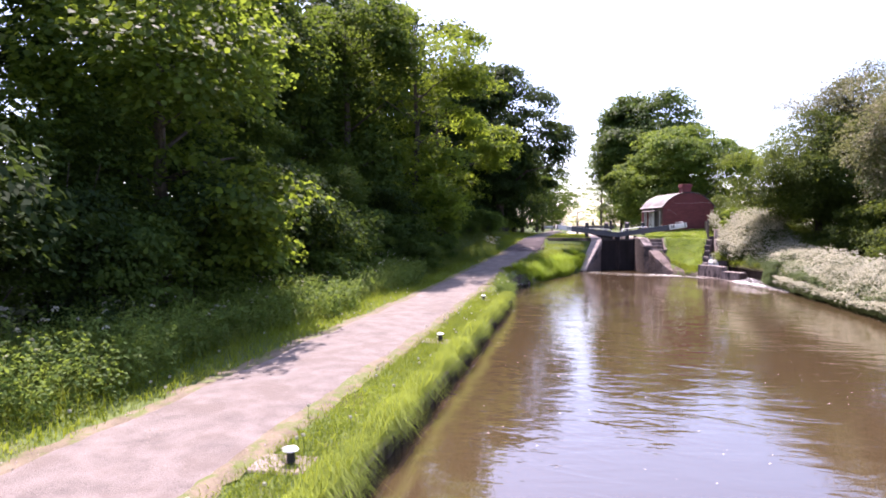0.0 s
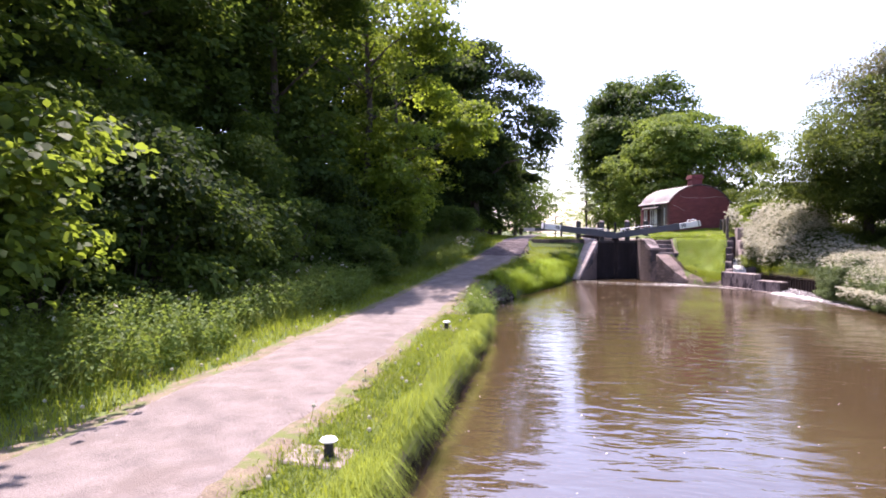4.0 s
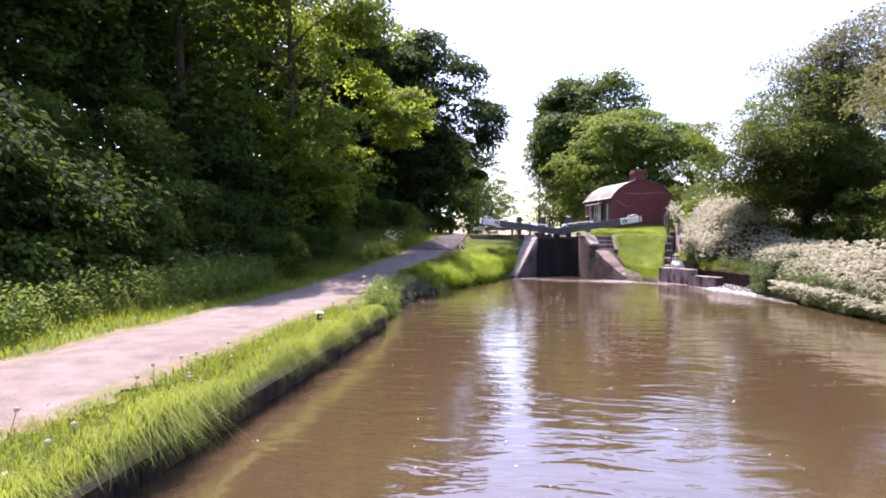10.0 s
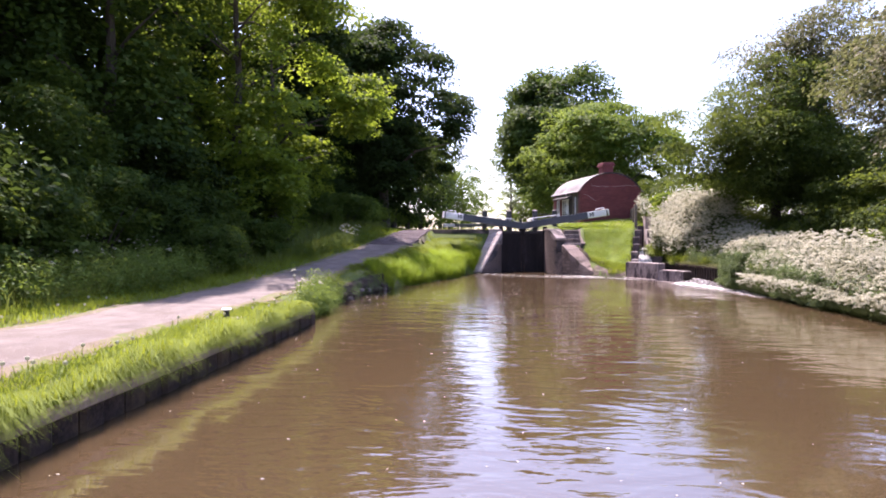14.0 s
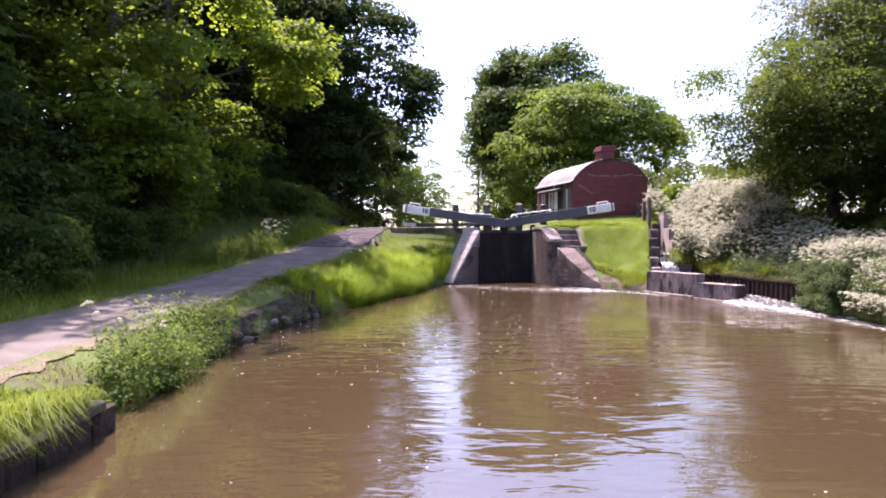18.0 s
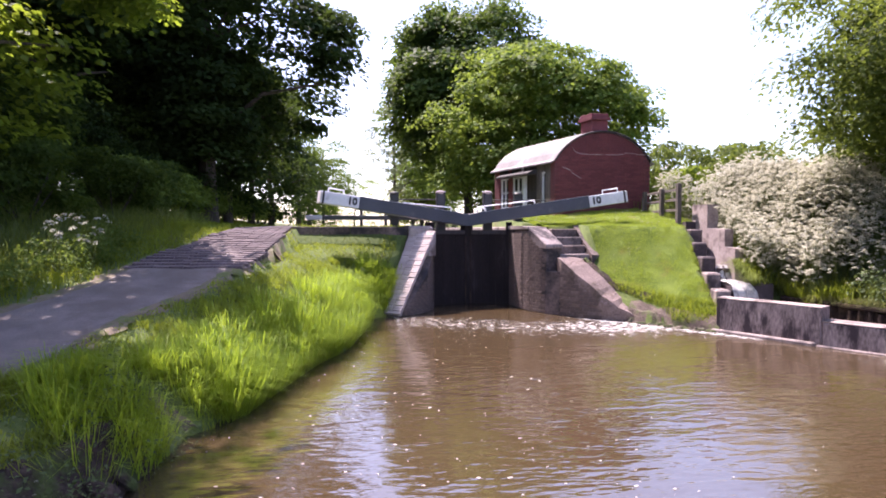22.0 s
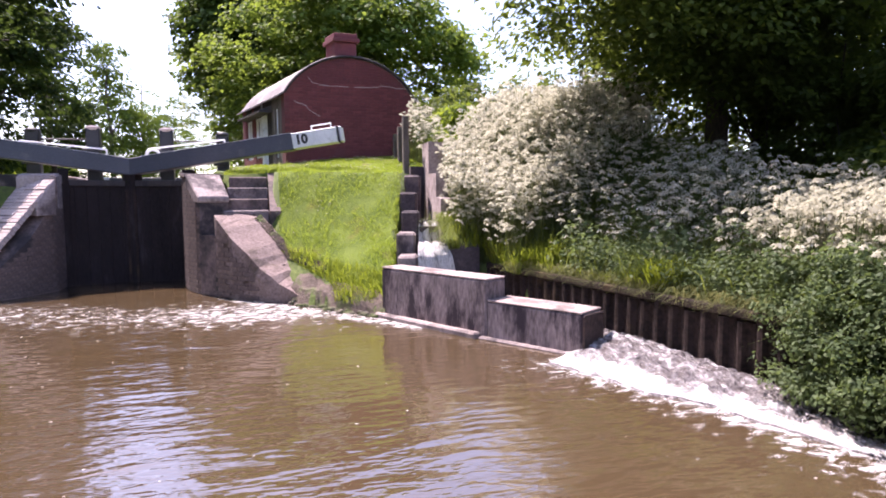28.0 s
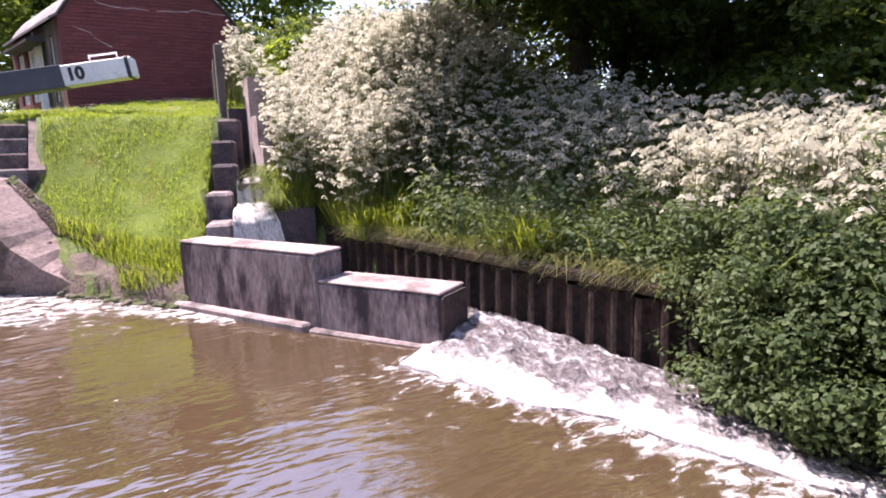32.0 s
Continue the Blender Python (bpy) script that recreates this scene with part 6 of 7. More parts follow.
umbels("cow_parsley", rg, x, y, rg.uniform(0.5, 0.9, len(x)), rg.uniform(0.03, 0.06, len(x)), "a few cow parsley flowers on the bank end")


x, y = scatter(rg, 1500, 1.9, 5.6, -2.6, 2.1, lambda x, y: isle_keep(x, y) & (rg.random(len(x)) < 0.15 + 0.6 * np.sin(x * 2.1 + y) ** 2))
umbels("daisies", rg, x, y, rg.uniform(0.06, 0.11, len(x)), rg.uniform(0.006, 0.012, len(x)), "tiny white daisies scattered over the lawn", turf)
x, y = scatter(rg, 160, -6.4, -5.2, -12.2, -8.9, bank_keep)
umbels("daisies", rg, x, y, rg.uniform(0.08, 0.14, len(x)), rg.uniform(0.006, 0.011, len(x)), "tiny white daisies in the grass beside the towpath", turf)

# plants hanging to the water past the end of the piling
y = rg.uniform(-10.8, -9.15, 190)
z = rg.uniform(0.12, 1.2, len(y))
c = np.stack([right_edge(y) + 0.06 - 0.42 * smooth((-9.0 - y) / 1.0) * smooth((1.5 - z) / 1.0) + rg.normal(0.06, 0.1, len(y)), y, z], 1)
stuff("bank_herbs", leaf_cloud("bank_herbs", rg, c, rg.uniform(0.12, 0.24, len(y)), 150, 0.038, herb_mat, droop=0.8), "dark leafy cow parsley leaning over the water", "wild plants")
y = rg.uniform(-16, -10.0, 160)
c = np.stack([right_edge(y) + 0.12 * smooth((y + 14) / 2) + rg.normal(-0.10, 0.1, len(y)), y, rg.uniform(0.12, 0.95, len(y))], 1)
stuff("bank_ivy", leaf_cloud("bank_ivy", rg, c, rg.uniform(0.14, 0.3, len(y)), 120, 0.04, herb_mat, droop=0.8), "ivy and nettles trailing to the water", "wild plants")
y = rg.uniform(-12.5, -9.4, 900)
x = right_edge(y) + rg.uniform(-0.02, 0.35, len(y))
stuff("hanging_grass", blades("hanging_grass", rg, x, y, rg.uniform(0.15, 0.34, len(x)), 0.009, herb_grass, 0.9, towards=np.pi + rg.normal(0, 0.5, len(x)), fall=0.7, zf=lambda x, y: rg.uniform(0.3, 0.8, len(x))), "grass blades drooping to the water", "grass")
y = rg.uniform(-34, -16, 160)
c = np.stack([right_edge(y) + rg.normal(0.05, 0.12, len(y)), y, rg.uniform(0.1, 0.8, len(y))], 1)
stuff("bank_ivy", leaf_cloud("bank_ivy", rg, c, rg.uniform(0.2, 0.35, len(y)), 60, 0.07, herb_mat, droop=0.8), "ivy and nettles trailing to the water", "wild plants")

# tall nettles and flowers crowding the water's edge past the piling
y = rg.uniform(-13.5, -10.0, 330)
x = right_edge(y) + rg.uniform(0.05, 0.85, len(y))
herb_bed("nettle_bed", rg, x, y, rg.uniform(0.5, 1.1, len(x)), 70, 0.05, herb_mat, "tall nettles at the water's edge")
y = rg.uniform(-13.0, -8.6, 2600)
x = right_edge(y) + 0.25 + 1.3 * rg.random(len(y)) ** 0.8
umbels("cow_parsley", rg, x, y, rg.uniform(0.45, 0.95, len(x)), rg.uniform(0.034, 0.06, len(x)), COW)
y = rg.uniform(-11.6, -9.9, 260)
x = right_edge(y) + rg.uniform(0.0, 0.4, len(y))
umbels("cow_parsley", rg, x, y, rg.uniform(0.25, 0.7, len(x)), rg.uniform(0.03, 0.05, len(x)), COW)
y = rg.uniform(-30, -11.5, 8500)
x = right_edge(y) + 1.5 * rg.random(len(y)) ** 1.2 - 0.12
y = np.concatenate([y, rg.uniform(-30, -11.2, 5000)])
x = np.concatenate([x, right_edge(y[len(x):]) + rg.uniform(-0.35, 0.35, len(y) - len(x))])
swell = 0.85 + 0.3 * np.sin(y * 1.3 + np.sin(y * 0.7) * 2)
umbels("cow_parsley", rg, x, y, 0.1 + (0.35 + 0.85 * smooth((x - right_edge(y) + 0.1) / 0.9)) * swell * rg.random(len(x)) ** 0.6, rg.uniform(0.028, 0.06, len(x)), COW)

# broken earth bank with stones set in it
def earth(u, v):
    y = -15.9 + 6.0 * v
    e = lerp(y, EDGE_Y, EDGE_X)
    k = np.array([noise.noise((a * 2.2, b * 3.1, 3.0)) + 0.5 * noise.noise((a * 6, b * 8, 5.0)) + 0.35 * noise.noise((a * 15, b * 17, 6.0)) for a, b in zip(y, u)])
    end = smooth(v * 6) * smooth((1 - v) * 6)
    x = e - 0.27 + 0.30 * u ** 0.8 + 0.06 * k * end
    z = height(e - 0.3, y) * (1 - u ** 1.8) + 0.02 - 0.25 * u ** 3 + 0.06 * k * end
    return np.stack([x, y, z - 0.15 * (1 - end)], 1)


gu, gv = np.meshgrid(np.linspace(0, 1, 14), np.linspace(0, 1, 90))
i = (np.arange(89)[:, None] * 14 + np.arange(13)[None]).ravel()
tagged(obj("earth_bank", raw("earth_bank", earth(gu.ravel(), gv.ravel()), np.stack([i, i + 1, i + 15, i + 14], 1), earth_mat)), "dark crumbling earth face of the worn canal bank", "earth bank", kind="structure")
def gap(u, v):
    """Bare worn earth where the bank is broken through to the path."""
    y = -9.86 + 0.42 * v + 0.1 * u
    x = lerp(y, EDGE_Y, EDGE_X) - 0.06 - 0.55 * u
    k = np.array([noise.noise((p * 4, q * 4, 43.0)) + 0.5 * noise.noise((p * 11, q * 11, 45.0)) for p, q in zip(x, y)])
    rim = smooth(v * 4) * smooth((1 - v) * 4) * smooth((1 - u) * 4)
    return np.stack([x, y, turf(x, y) - 0.05 + (0.065 + 0.06 * k) * rim], 1)


gu, gv = np.meshgrid(np.linspace(0, 1, 24), np.linspace(0, 1, 24))
i = (np.arange(23)[:, None] * 24 + np.arange(23)[None]).ravel()
tagged(obj("earth_gap", raw("earth_gap", gap(gu.ravel(), gv.ravel()), np.stack([i, i + 1, i + 25, i + 24], 1), sandy_mat)), "bare worn earth where the bank is broken", "earth bank", kind="structure")


def foot(u, v):
    """Sandy earth at the foot of the island slope."""
    x0, y0 = 2.95 + 1.2 * v, -3.3 - 1.62 * v
    k = np.array([noise.noise((a * 5, b * 2.2, 13.0)) + 0.5 * noise.noise((a * 14, b * 6, 15.0)) for a, b in zip(v, u)])
    d = 0.17 - 0.37 * u + 0.05 * k
    z = 0.05 + 0.26 * (1 - u) ** 1.5 - 0.22 * u ** 4 + 0.035 * k
    x, y = x0 + 0.779 * d, y0 + 0.627 * d
    return np.stack([x, y, np.where(d > -0.05, np.maximum(z, turf(x, y) + 0.025 + 0.03 * k), z)], 1)


gu, gv = np.meshgrid(np.linspace(0, 1, 12), np.linspace(0, 1, 50))
i = (np.arange(49)[:, None] * 12 + np.arange(11)[None]).ravel()
tagged(obj("earth_edge", raw("earth_edge", foot(gu.ravel(), gv.ravel()), np.stack([i, i + 1, i + 13, i + 12], 1), sandy_mat)), "sandy worn earth at the foot of the grass slope", "earth bank", kind="structure")
def scree(u, v):
    """Crumbled earth beside the ramp."""
    a, b = np.array((2.47, -1.92, 1.36)), np.array((3.50, -3.42, 0.10))
    k = np.array([noise.noise((p * 7, q * 2.0, 23.0)) + 0.6 * noise.noise((p * 20, q * 5, 25.0)) for p, q in zip(v, u)])
    q = a + (b - a) * v[:, None] + np.stack([0.80 * 0.20 * u, 0.60 * 0.20 * u, 0.10 * u], 1)
    q[:, 2] = np.maximum(q[:, 2], turf(q[:, 0], q[:, 1])) + 0.03 + 0.05 * k
    q[:, 0] += 0.03 * k
    return q


gu, gv = np.meshgrid(np.linspace(-0.5, 0.15, 10), np.linspace(0, 1, 50))
i = (np.arange(49)[:, None] * 10 + np.arange(9)[None]).ravel()
tagged(obj("earth_edge", raw("earth_edge", scree(gu.ravel(), gv.ravel()), np.stack([i, i + 1, i + 11, i + 10], 1), earth_mat)), "crumbled dark earth between the ramp and the grass", "earth bank", kind="structure")
stones = empty("bank_stones", "rough grey stones in the worn earth bank", "stones", kind="structure")
for i in range(22):
    yy = rs.uniform(-15.4, -10.6)
    xx = float(lerp(yy, EDGE_Y, EDGE_X)) + rs.normal(0.02, 0.05)
    bm = bmesh.new()
    s = rs.uniform(0.05, 0.11)
    bmesh.ops.create_icosphere(bm, subdivisions=2, radius=s)
    for v in bm.verts:
        v.co *= 1 + 0.5 * noise.noise(v.co * 9 + Vector((i, 0, 0)))
    bmesh.ops.transform(bm, matrix=pose(xx, yy, rs.uniform(-0.02, 0.16), rs.uniform(0, 40), rs.uniform(0, 40), rs.uniform(0, 180)) @ Matrix.Diagonal((1, 1.4, 0.6, 1)), verts=bm.verts)
    part("stone", bm, earth_mat if i % 3 else concrete, stones)

# ---- mooring bollards ----
def bollard():
    b = empty("mooring_bollard", "black mooring bollard with a white cap on a concrete pad", "bollard", "mooring bollards")
    bm = bmesh.new()
    block(bm, (-0.42, -0.24, -0.2), (0.24, 0.24, 0.0), 0.02)
    part("pad", bm, pad_mat, b, "worn concrete pad sunk in the grass")
    bm = bmesh.new()
    rod(bm, (0, 0, -0.02), (0, 0, 0.135), 0.05, 0.042, 14)
    part("post", bm, paint_black, b, smooth=False)
    bm = bmesh.new()
    rod(bm, (0, 0, 0.13), (0, 0, 0.15), 0.055, 0.086, 16)
    rod(bm, (0, 0, 0.15), (0, 0, 0.172), 0.086, 0.068, 16)
    part("cap", bm, paint_white, b, "white painted mushroom cap")
    return b


bol = bollard()
spots = [(-5.84, -35.36), (-5.76, -28.52), (-5.93, -21.07)]
for i, (x, y) in enumerate(spots):
    m = pose(x, y, float(height(x, y)) + 0.02, 0, 0, (3, -6, 5)[i])
    o = bol if i == 0 else copy_thing(bol, m)
    o.matrix_basis = m

# ---- water in motion ----
def sheet(name, us, vs, f, material, label, category, thin=None):
    gu, gv = np.meshgrid(us, vs)
    co = f(gu.ravel(), gv.ravel())
    n = len(us)
    i = (np.arange(len(vs) - 1)[:, None] * n + np.arange(n - 1)[None]).ravel()
    me = raw(name, co, np.stack([i, i + 1, i + n + 1, i + n], 1), material)
    me.shade_smooth()
    if thin is not None:
        me.attributes.new("thin", "FLOAT", "POINT").data.foreach_set("value", thin(gu.ravel(), gv.ravel()).astype(np.float32))
    return tagged(obj(name, me), label, category, kind="structure")


def ripple(x, y, seed):
    v = np.array([noise.noise((a, b, seed)) for a, b in zip(x, y)])
    w = np.array([noise.noise((a * 2.7, b * 2.7, seed + 5)) for a, b in zip(x, y)])
    return v + 0.5 * w


def torrent(u, v):
    y = -5.6 - 5.6 * v
    pile_x = 6.10 + 0.13 * (-6.85 - y)
    out = lerp(y, (-11.2, -10.4, -9.3, -8.7, -7.8, -7.6, -7.3, -5.6), (0.22, 0.48, 0.68, 0.88, 1.08, 0.72, 0.6, 0.85))
    wob = np.array([noise.noise((b * 2.2, 0.0, 8.0)) + 0.6 * noise.noise((b * 6.0, a * 3, 9.0)) for a, b in zip(u, y)])
    x = pile_x - 0.02 - out * (1 - u) * (1 + 0.09 * wob)
    z = 0.02 + (0.04 + 0.12 * smooth((y + 11.2) / 3.5)) * smooth(u * 1.15) * lerp(y, (-11.2, -10.6, -9), (0.2, 0.6, 1)) + 0.045 * ripple(x * 8, y * 6, 1.0) * smooth(u * 4) * smooth((1.25 - u) * 4)
    z = np.where(u < 0.03, -0.01, z)
    return np.stack([x, y, z], 1)


def raised(u, v):
    p = torrent(u, v)
    p[:, 2] += 0.012 * smooth(u * 8)
    return p


sheet("water_channel", np.linspace(0, 1, 50), np.linspace(0, 1, 220), torrent, water_rough, "brown churning water rushing along the sheet piling", "water")
sheet("water_torrent", np.linspace(-0.14, 0.95, 54), np.linspace(0, 1, 220), raised, foam_front, "white foaming front of the water leaving the weir", "water",
      lambda u, v: np.interp(u, (-0.14, -0.03, 0.06, 0.2, 0.36, 0.5, 0.75, 0.95), (0.0, 0.3, 0.75, 0.8, 0.3, 0.02, -0.04, -0.1)))


def film(x0, x1, y0, y1):
    return lambda u, v: np.stack([x0 + (x1 - x0) * u, y0 + (y1 - y0) * v, np.full(len(u), 0.006)], 1)


def tail_thin(u, v):
    x, y = -2.3 + 6.7 * u, -5.9 + 4.9 * v
    d = (x - 2.6) * 0.779 + (y + 3.1) * 0.627
    arc = np.exp(-((y + 2.35 + 0.9 * np.sin((x + 2.2) / 5.8 * 2.6) + (x + 2.2) * 0.19) / 1.2) ** 2)
    foot = np.exp(-((d + 0.22) / 0.26) ** 2) * smooth((x - 1.2) / 1.2)
    return np.where(d > 0.1, -1.0, 0.62 * np.maximum(arc * (0.47 + 0.2 * smooth((x - 0.6) / 1.5)), foot * 0.75))


sheet("foam_film", np.linspace(0, 1, 70), np.linspace(0, 1, 60), film(-2.3, 4.4, -5.9, -1.0), foam_film, "lacy white foam drifting below the lock gates", "foam", tail_thin)


def weir_thin(u, v):
    x, y = 3.6 + 3.4 * u, -14 + 7 * v
    edge = lerp(y, (-14, -11, -10.4, -9.3, -8.7, -7.8, -7), (6.2, 6.1, 5.95, 5.75, 5.5, 5.2, 5.0))
    return 0.42 * np.exp(-(np.maximum(edge - x, 0) / 0.4) ** 1.2) * smooth((y + 14) / 2) * smooth((-7.2 - y) / 0.8)


sheet("foam_film", np.linspace(0, 1, 50), np.linspace(0, 1, 80), film(3.6, 7.0, -14, -7), foam_film, "foam spreading over the brown water from the weir", "foam", weir_thin)


def cascade(u, v):
    """Glassy lip, two short falls and the pool behind the weir wall."""
    y = lerp(v, (0, 0.2, 0.32, 0.5, 0.6, 0.85, 1), (-1.9, -3.4, -3.6, -4.35, -4.52, -4.66, -5.4))
    left = lerp(y, (-5.4, -4.45, -1.9), (4.50, 4.73, 5.46))
    right = lerp(y, (-5.4, -4.7, -4.45, -1.9), (5.6, 5.30, 5.23, 5.66))
    x = left + (right - left) * u
    z = lerp(v, (0, 0.2, 0.24, 0.32, 0.5, 0.56, 0.85, 1), (1.28, 1.26, 1.2, 0.95, 0.93, 0.86, 0.40, 0.34))
    z = z + 0.03 * ripple(x * 12, y * 4 + v * 3, 3.0) * smooth((v - 0.2) * 8) + 0.012 * np.sin(u * 9 + 1) * smooth((v - 0.45) * 8)
    return np.stack([x, y + 0.02 * np.sin(u * 11), z], 1)


sheet("water_cascade", np.linspace(0, 1, 26), np.linspace(0, 1, 110), cascade, foam_fall, "white water tumbling down the stepped cascade", "water", lambda u, v: np.interp(v, (0, 0.2, 0.3, 0.45, 0.6, 1), (0.1, 0.2, 0.42, 0.48, 0.62, 0.6)) + 0.15 * np.sin(u * 17 + 2))
# steps of the bed under the falling water
for y0, y1, z1 in ((-3.5, -1.9, 1.2), (-4.4, -3.505, 0.86)):
    bm = bmesh.new()
    prism(bm, [(float(lerp(y1, (-4.45, -1.9), (4.74, 5.47))), y1), (float(lerp(y1, (-4.45, -1.9), (5.22, 5.65))), y1), (float(lerp(y0, (-4.45, -1.9), (5.22, 5.65))), y0), (float(lerp(y0, (-4.45, -1.9), (4.74, 5.47))), y0)], -0.3, [z1] * 4)
    part("bed_step", bm, block_stone, blocks, "wet dark step under the falling water")


def foam_flecks(name, rng, x, y, size, label):
    n = len(x)
    a = rng.uniform(0, 6.28, n)
    k = 7
    ang = np.arange(k) * 2 * np.pi / k
    r = size[:, None] * rng.uniform(0.6, 1.3, (n, k))
    px = x[:, None] + r * np.cos(ang + a[:, None]) * 1.5
    py = y[:, None] + r * np.sin(ang + a[:, None]) * 0.8
    rim = np.stack([px, py, np.full((n, k), 0.004)], -1)
    mid = np.stack([x, y, 0.004 + 0.3 * size], -1)[:, None]
    co = np.concatenate([rim, mid], 1).reshape(-1, 3)
    b = np.arange(n)[:, None] * (k + 1)
    f = np.concatenate([b + np.array([[i, (i + 1) % k, k]]) for i in range(k)])
    stuff(name, raw(name, co, f, foam_white), label, "foam")


rf = np.random.default_rng(400)
x, y = rf.uniform(-5.0, 6.2, 500), rf.uniform(-34, -4, 500)
k = (x > lerp(y, EDGE_Y, EDGE_X) + 0.1) & (x < np.where(y > -8.5, 3.6, 6.2))
foam_flecks("foam_flecks", rf, x[k], y[k], rf.uniform(0.004, 0.011, k.sum()), "tiny bubbles and petals floating on the canal")

x, y = rf.uniform(-5.4, -0.5, 620), rf.uniform(-17, -3.5, 620)
k = x > lerp(y, EDGE_Y, EDGE_X) + 0.15
foam_flecks("foam_flecks", rf, x[k], y[k], 0.003 + 0.014 * rf.random(k.sum()) ** 3, "tiny specks of foam on the slack water by the bank")

# ---- dandelion clocks ----
def dandelion():
    d = empty("dandelion_clock", "white dandelion seed head in the verge", "dandelion", "dandelion clocks")
    bm = bmesh.new()
    rod(bm, (0, 0, 0), (0.01, 0.0, 0.14), 0.004, 0.003, 5)
    part("stalk", bm, grass_mat, d)
    bm = bmesh.new()
    bmesh.ops.create_icosphere(bm, subdivisions=1, radius=0.026, matrix=Matrix.Translation((0.01, 0, 0.155)))
    part("seed_head", bm, petal_mat, d)
    return d


dn = dandelion()
rd = np.random.default_rng(410)
spots = [(-5.12 - 0.02, -26.5)] + [(rd.uniform(-6.5, -5.35), rd.uniform(-40, -19)) for _ in range(46)] + [(rd.uniform(-9.6, -8.8), rd.uniform(-38, -18)) for _ in range(22)]
for i, (x, y) in enumerate(spots):
    m = pose(x, y, float(height(x, y)), rd.normal(0, 6), rd.normal(0, 6), rd.uniform(0, 360))
    o = dn if i == 0 else copy_thing(dn, m)
    o.matrix_basis = m

rp = np.random.default_rng(420)
y = rp.uniform(-38, -17, 3600)
x = lerp(y, PATH_Y, PATH_X) + rp.uniform(-1.05, 1.05, len(y)) * lerp(y, PATH_Y, PATH_W)
r = 0.004 + 0.011 * rp.random(len(y)) ** 3
top = np.stack([x, y, height(x, y) + 0.042 + 0.8 * r], 1)[:, None]
turn = rp.uniform(0, 6.28, len(y))[:, None] + np.arange(4) * np.pi / 2
rim = np.stack([x[:, None] + r[:, None] * np.cos(turn) * 1.3, y[:, None] + r[:, None] * np.sin(turn), np.repeat((height(x, y) + 0.032)[:, None], 4, 1)], -1)
k = np.arange(len(y))[:, None] * 5
stuff("path_pebbles", raw("path_pebbles", np.concatenate([top, rim], 1).reshape(-1, 3), np.concatenate([k + np.array([[0, 1 + i, 1 + (i + 1) % 4]]) for i in range(4)]), pad_mat), "small loose stones on the gravel towpath", "pebbles")

# thin post on the weir bank
pz = float(height(8.45, -3.85))
post = empty("marker_post", "thin weathered post among the cow parsley", "post", at=(8.45, -3.85, pz))
bm = bmesh.new()
block(bm, (-0.05, -0.05, -0.3), (0.05, 0.05, 2.85 - pz), 0.01)
part("shaft", bm, weathered_wood, post)

# ---- raised brick courses on the steep end of the towpath ----
ramp = empty("towpath_setts", "brick-ridged ramp of the towpath up to the lock", "path", kind="structure")
bm = bmesh.new()
block(bm, (-0.1165, -0.05, -0.04), (0.1165, 0.05, 0.045), 0.01)
sett = part("brick", bm, setts_brick, ramp)
sme = sett.data
rr = np.random.default_rng(420)
made = 0
for c in range(27):
    y = -5.4 + c * 0.21
    cx = float(lerp(y, PATH_Y, PATH_X))
    n = round(2 * float(lerp(y, PATH_Y, PATH_W)) / 0.235)
    for j in range(n):
        x = cx + (j - (n - 1) / 2) * 0.235
        z0, z1 = float(height(x, y - 0.1)), float(height(x, y + 0.1))
        m = pose(x, y + rr.normal(0, 0.006), (z0 + z1) / 2 + 0.026 + rr.normal(0, 0.004), math.degrees(math.atan2(z1 - z0, 0.2)), 0, rr.normal(0, 1.5))
        o = sett if made == 0 else obj("brick", sme, ramp)
        o.matrix_basis = m
        made += 1

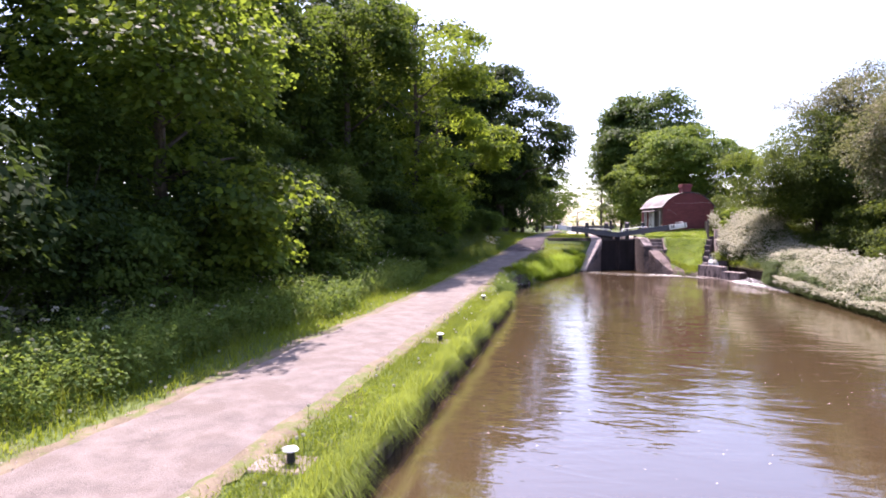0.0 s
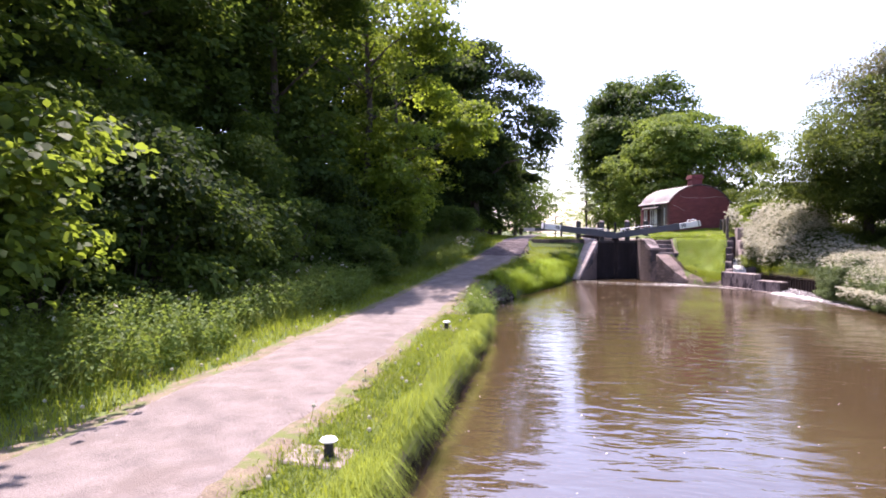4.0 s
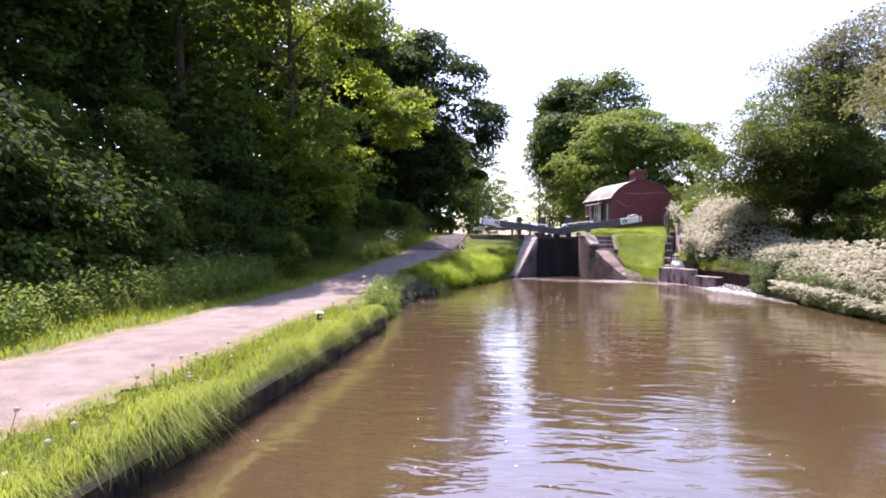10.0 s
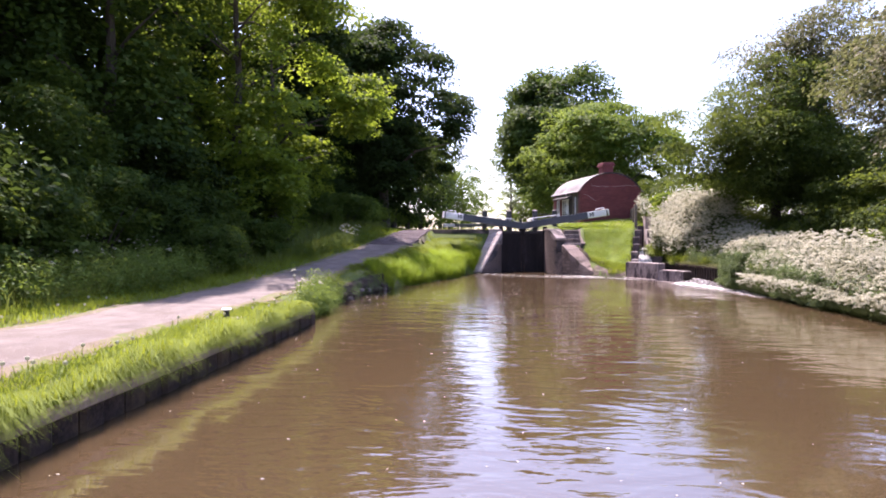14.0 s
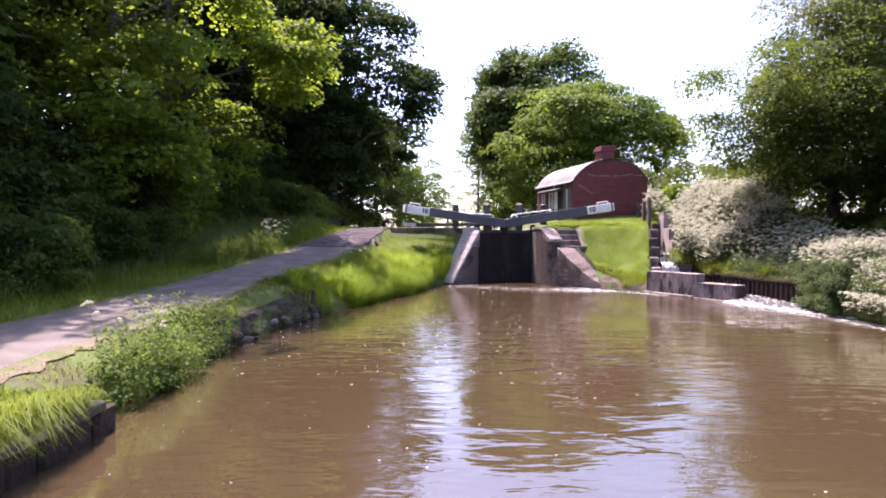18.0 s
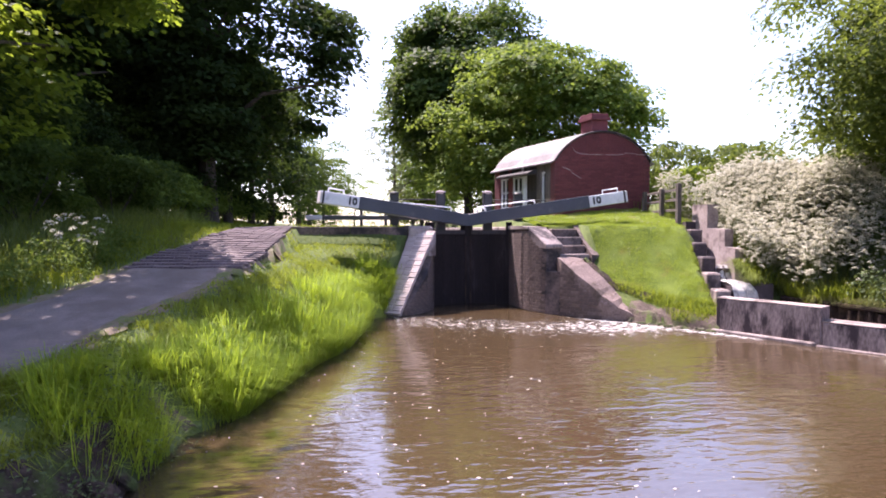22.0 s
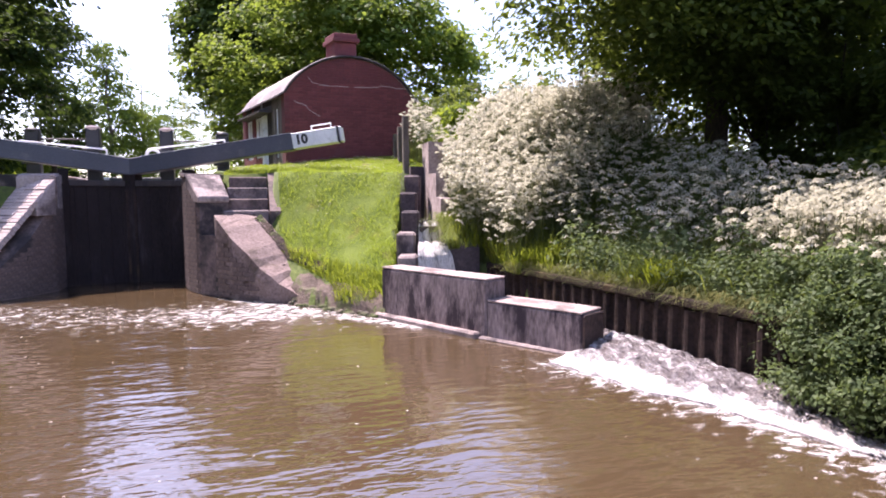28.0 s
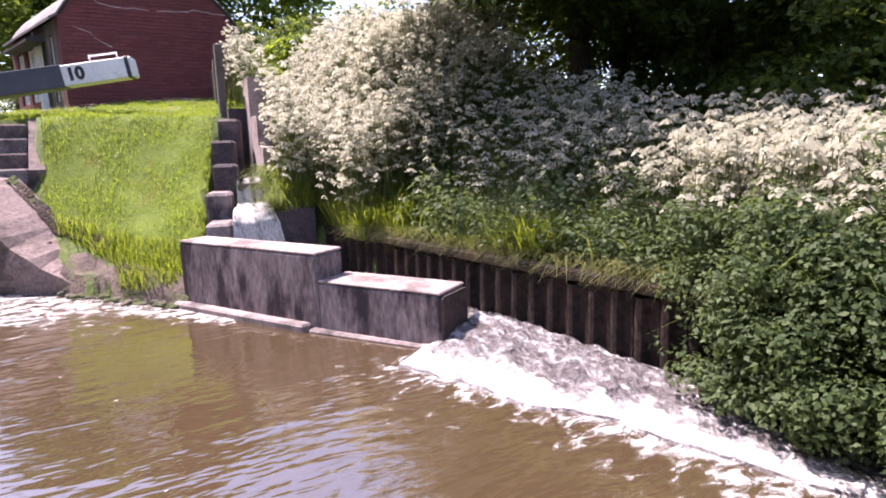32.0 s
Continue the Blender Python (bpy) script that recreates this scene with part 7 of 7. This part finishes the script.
# ---- hut brickwork: courses on the gable towards the lock ----
bm = bmesh.new()
block(bm, (-0.105, -0.012, -0.0315), (0.105, 0.012, 0.0315), 0.004)
fb = part("brick", bm, brick_red, front)
bme = fb.data
rb = np.random.default_rng(430)
rest, made = [], 0
for c in range(40):
    z = 2.34 + c * 0.0735
    half = 0.1125 if c % 2 else 0.0
    for j in range(15):
        x = HX0 + 0.11 + half + j * 0.2245
        u0, u1 = (x - 0.105 - HX0) / (HX1 - HX0), (x + 0.105 - HX0) / (HX1 - HX0)
        if u0 < 0 or u1 > 1 or z + 0.035 > min(arch(u0), arch(u1)):
            continue
        m = pose(x, HY0 - 0.002 + rb.normal(0, 0.0025), z, rb.normal(0, 0.6), rb.normal(0, 0.6), rb.normal(0, 0.6))
        if z > 3.0 and made < 300:
            o = fb if made == 0 else obj("brick", bme, front)
            o.matrix_basis = m
            made += 1
        else:
            rest.append(m)
base = np.array([v.co[:] for v in bme.vertices])
polys = [list(p.vertices) for p in bme.polygons]
co, fc = [], []
for k, m in enumerate(rest):
    mm = np.array(m)
    co.append(base @ mm[:3, :3].T + mm[:3, 3])
    fc += [[i + k * len(base) for i in p] for p in polys]
me = bpy.data.meshes.new("brickwork")
me.from_pydata(np.concatenate(co).tolist(), [], fc)
me.materials.append(brick_red)
bw = obj("brickwork", me, front)
bw["kind"] = "stuff"
# air brick low in the gable
bm = bmesh.new()
block(bm, (4.38, HY0 - 0.022, 2.76), (4.64, HY0 - 0.016, 2.96), 0.002)
for i in range(5):
    block(bm, (4.40 + i * 0.05, HY0 - 0.028, 2.775), (4.425 + i * 0.05, HY0 - 0.0225, 2.945))
part("air_brick", bm, mortar_red, front, "terracotta air brick")
# pale repaired cracks
for pts in ([(3.75, 4.72), (3.85, 4.58), (4.05, 4.52), (4.9, 4.5)], [(3.4, 4.1), (3.7, 4.0), (3.75, 3.9), (4.1, 3.72)], [(4.9, 4.51), (5.5, 4.53), (5.55, 4.58), (5.9, 4.55), (6.35, 4.53)]):
    bm = bmesh.new()
    low, top = [], []
    for (xa, za), (xb, zb) in zip(pts, pts[1:]):
        for i in range(6):
            x0, zz = xa + (xb - xa) * i / 6, za + (zb - za) * i / 6 + rb.normal(0, 0.006)
            low.append((x0, zz - 0.004 - 0.004 * rb.random()))
            top.append((x0, zz + 0.004 + 0.004 * rb.random()))
    va = [[bm.verts.new((x, yy, z)) for x, z in row] for row in (low, top) for yy in (HY0 - 0.020, HY0 - 0.006)]
    for i in range(len(low) - 1):
        for g, h in ((0, 2), (2, 3), (3, 1), (1, 0)):
            bm.faces.new((va[g][i], va[g][i + 1], va[h][i + 1], va[h][i]))
    bmesh.ops.recalc_face_normals(bm, faces=bm.faces)
    part("mortar_line", bm, mortar_pale, front, "pale mortar repair line")
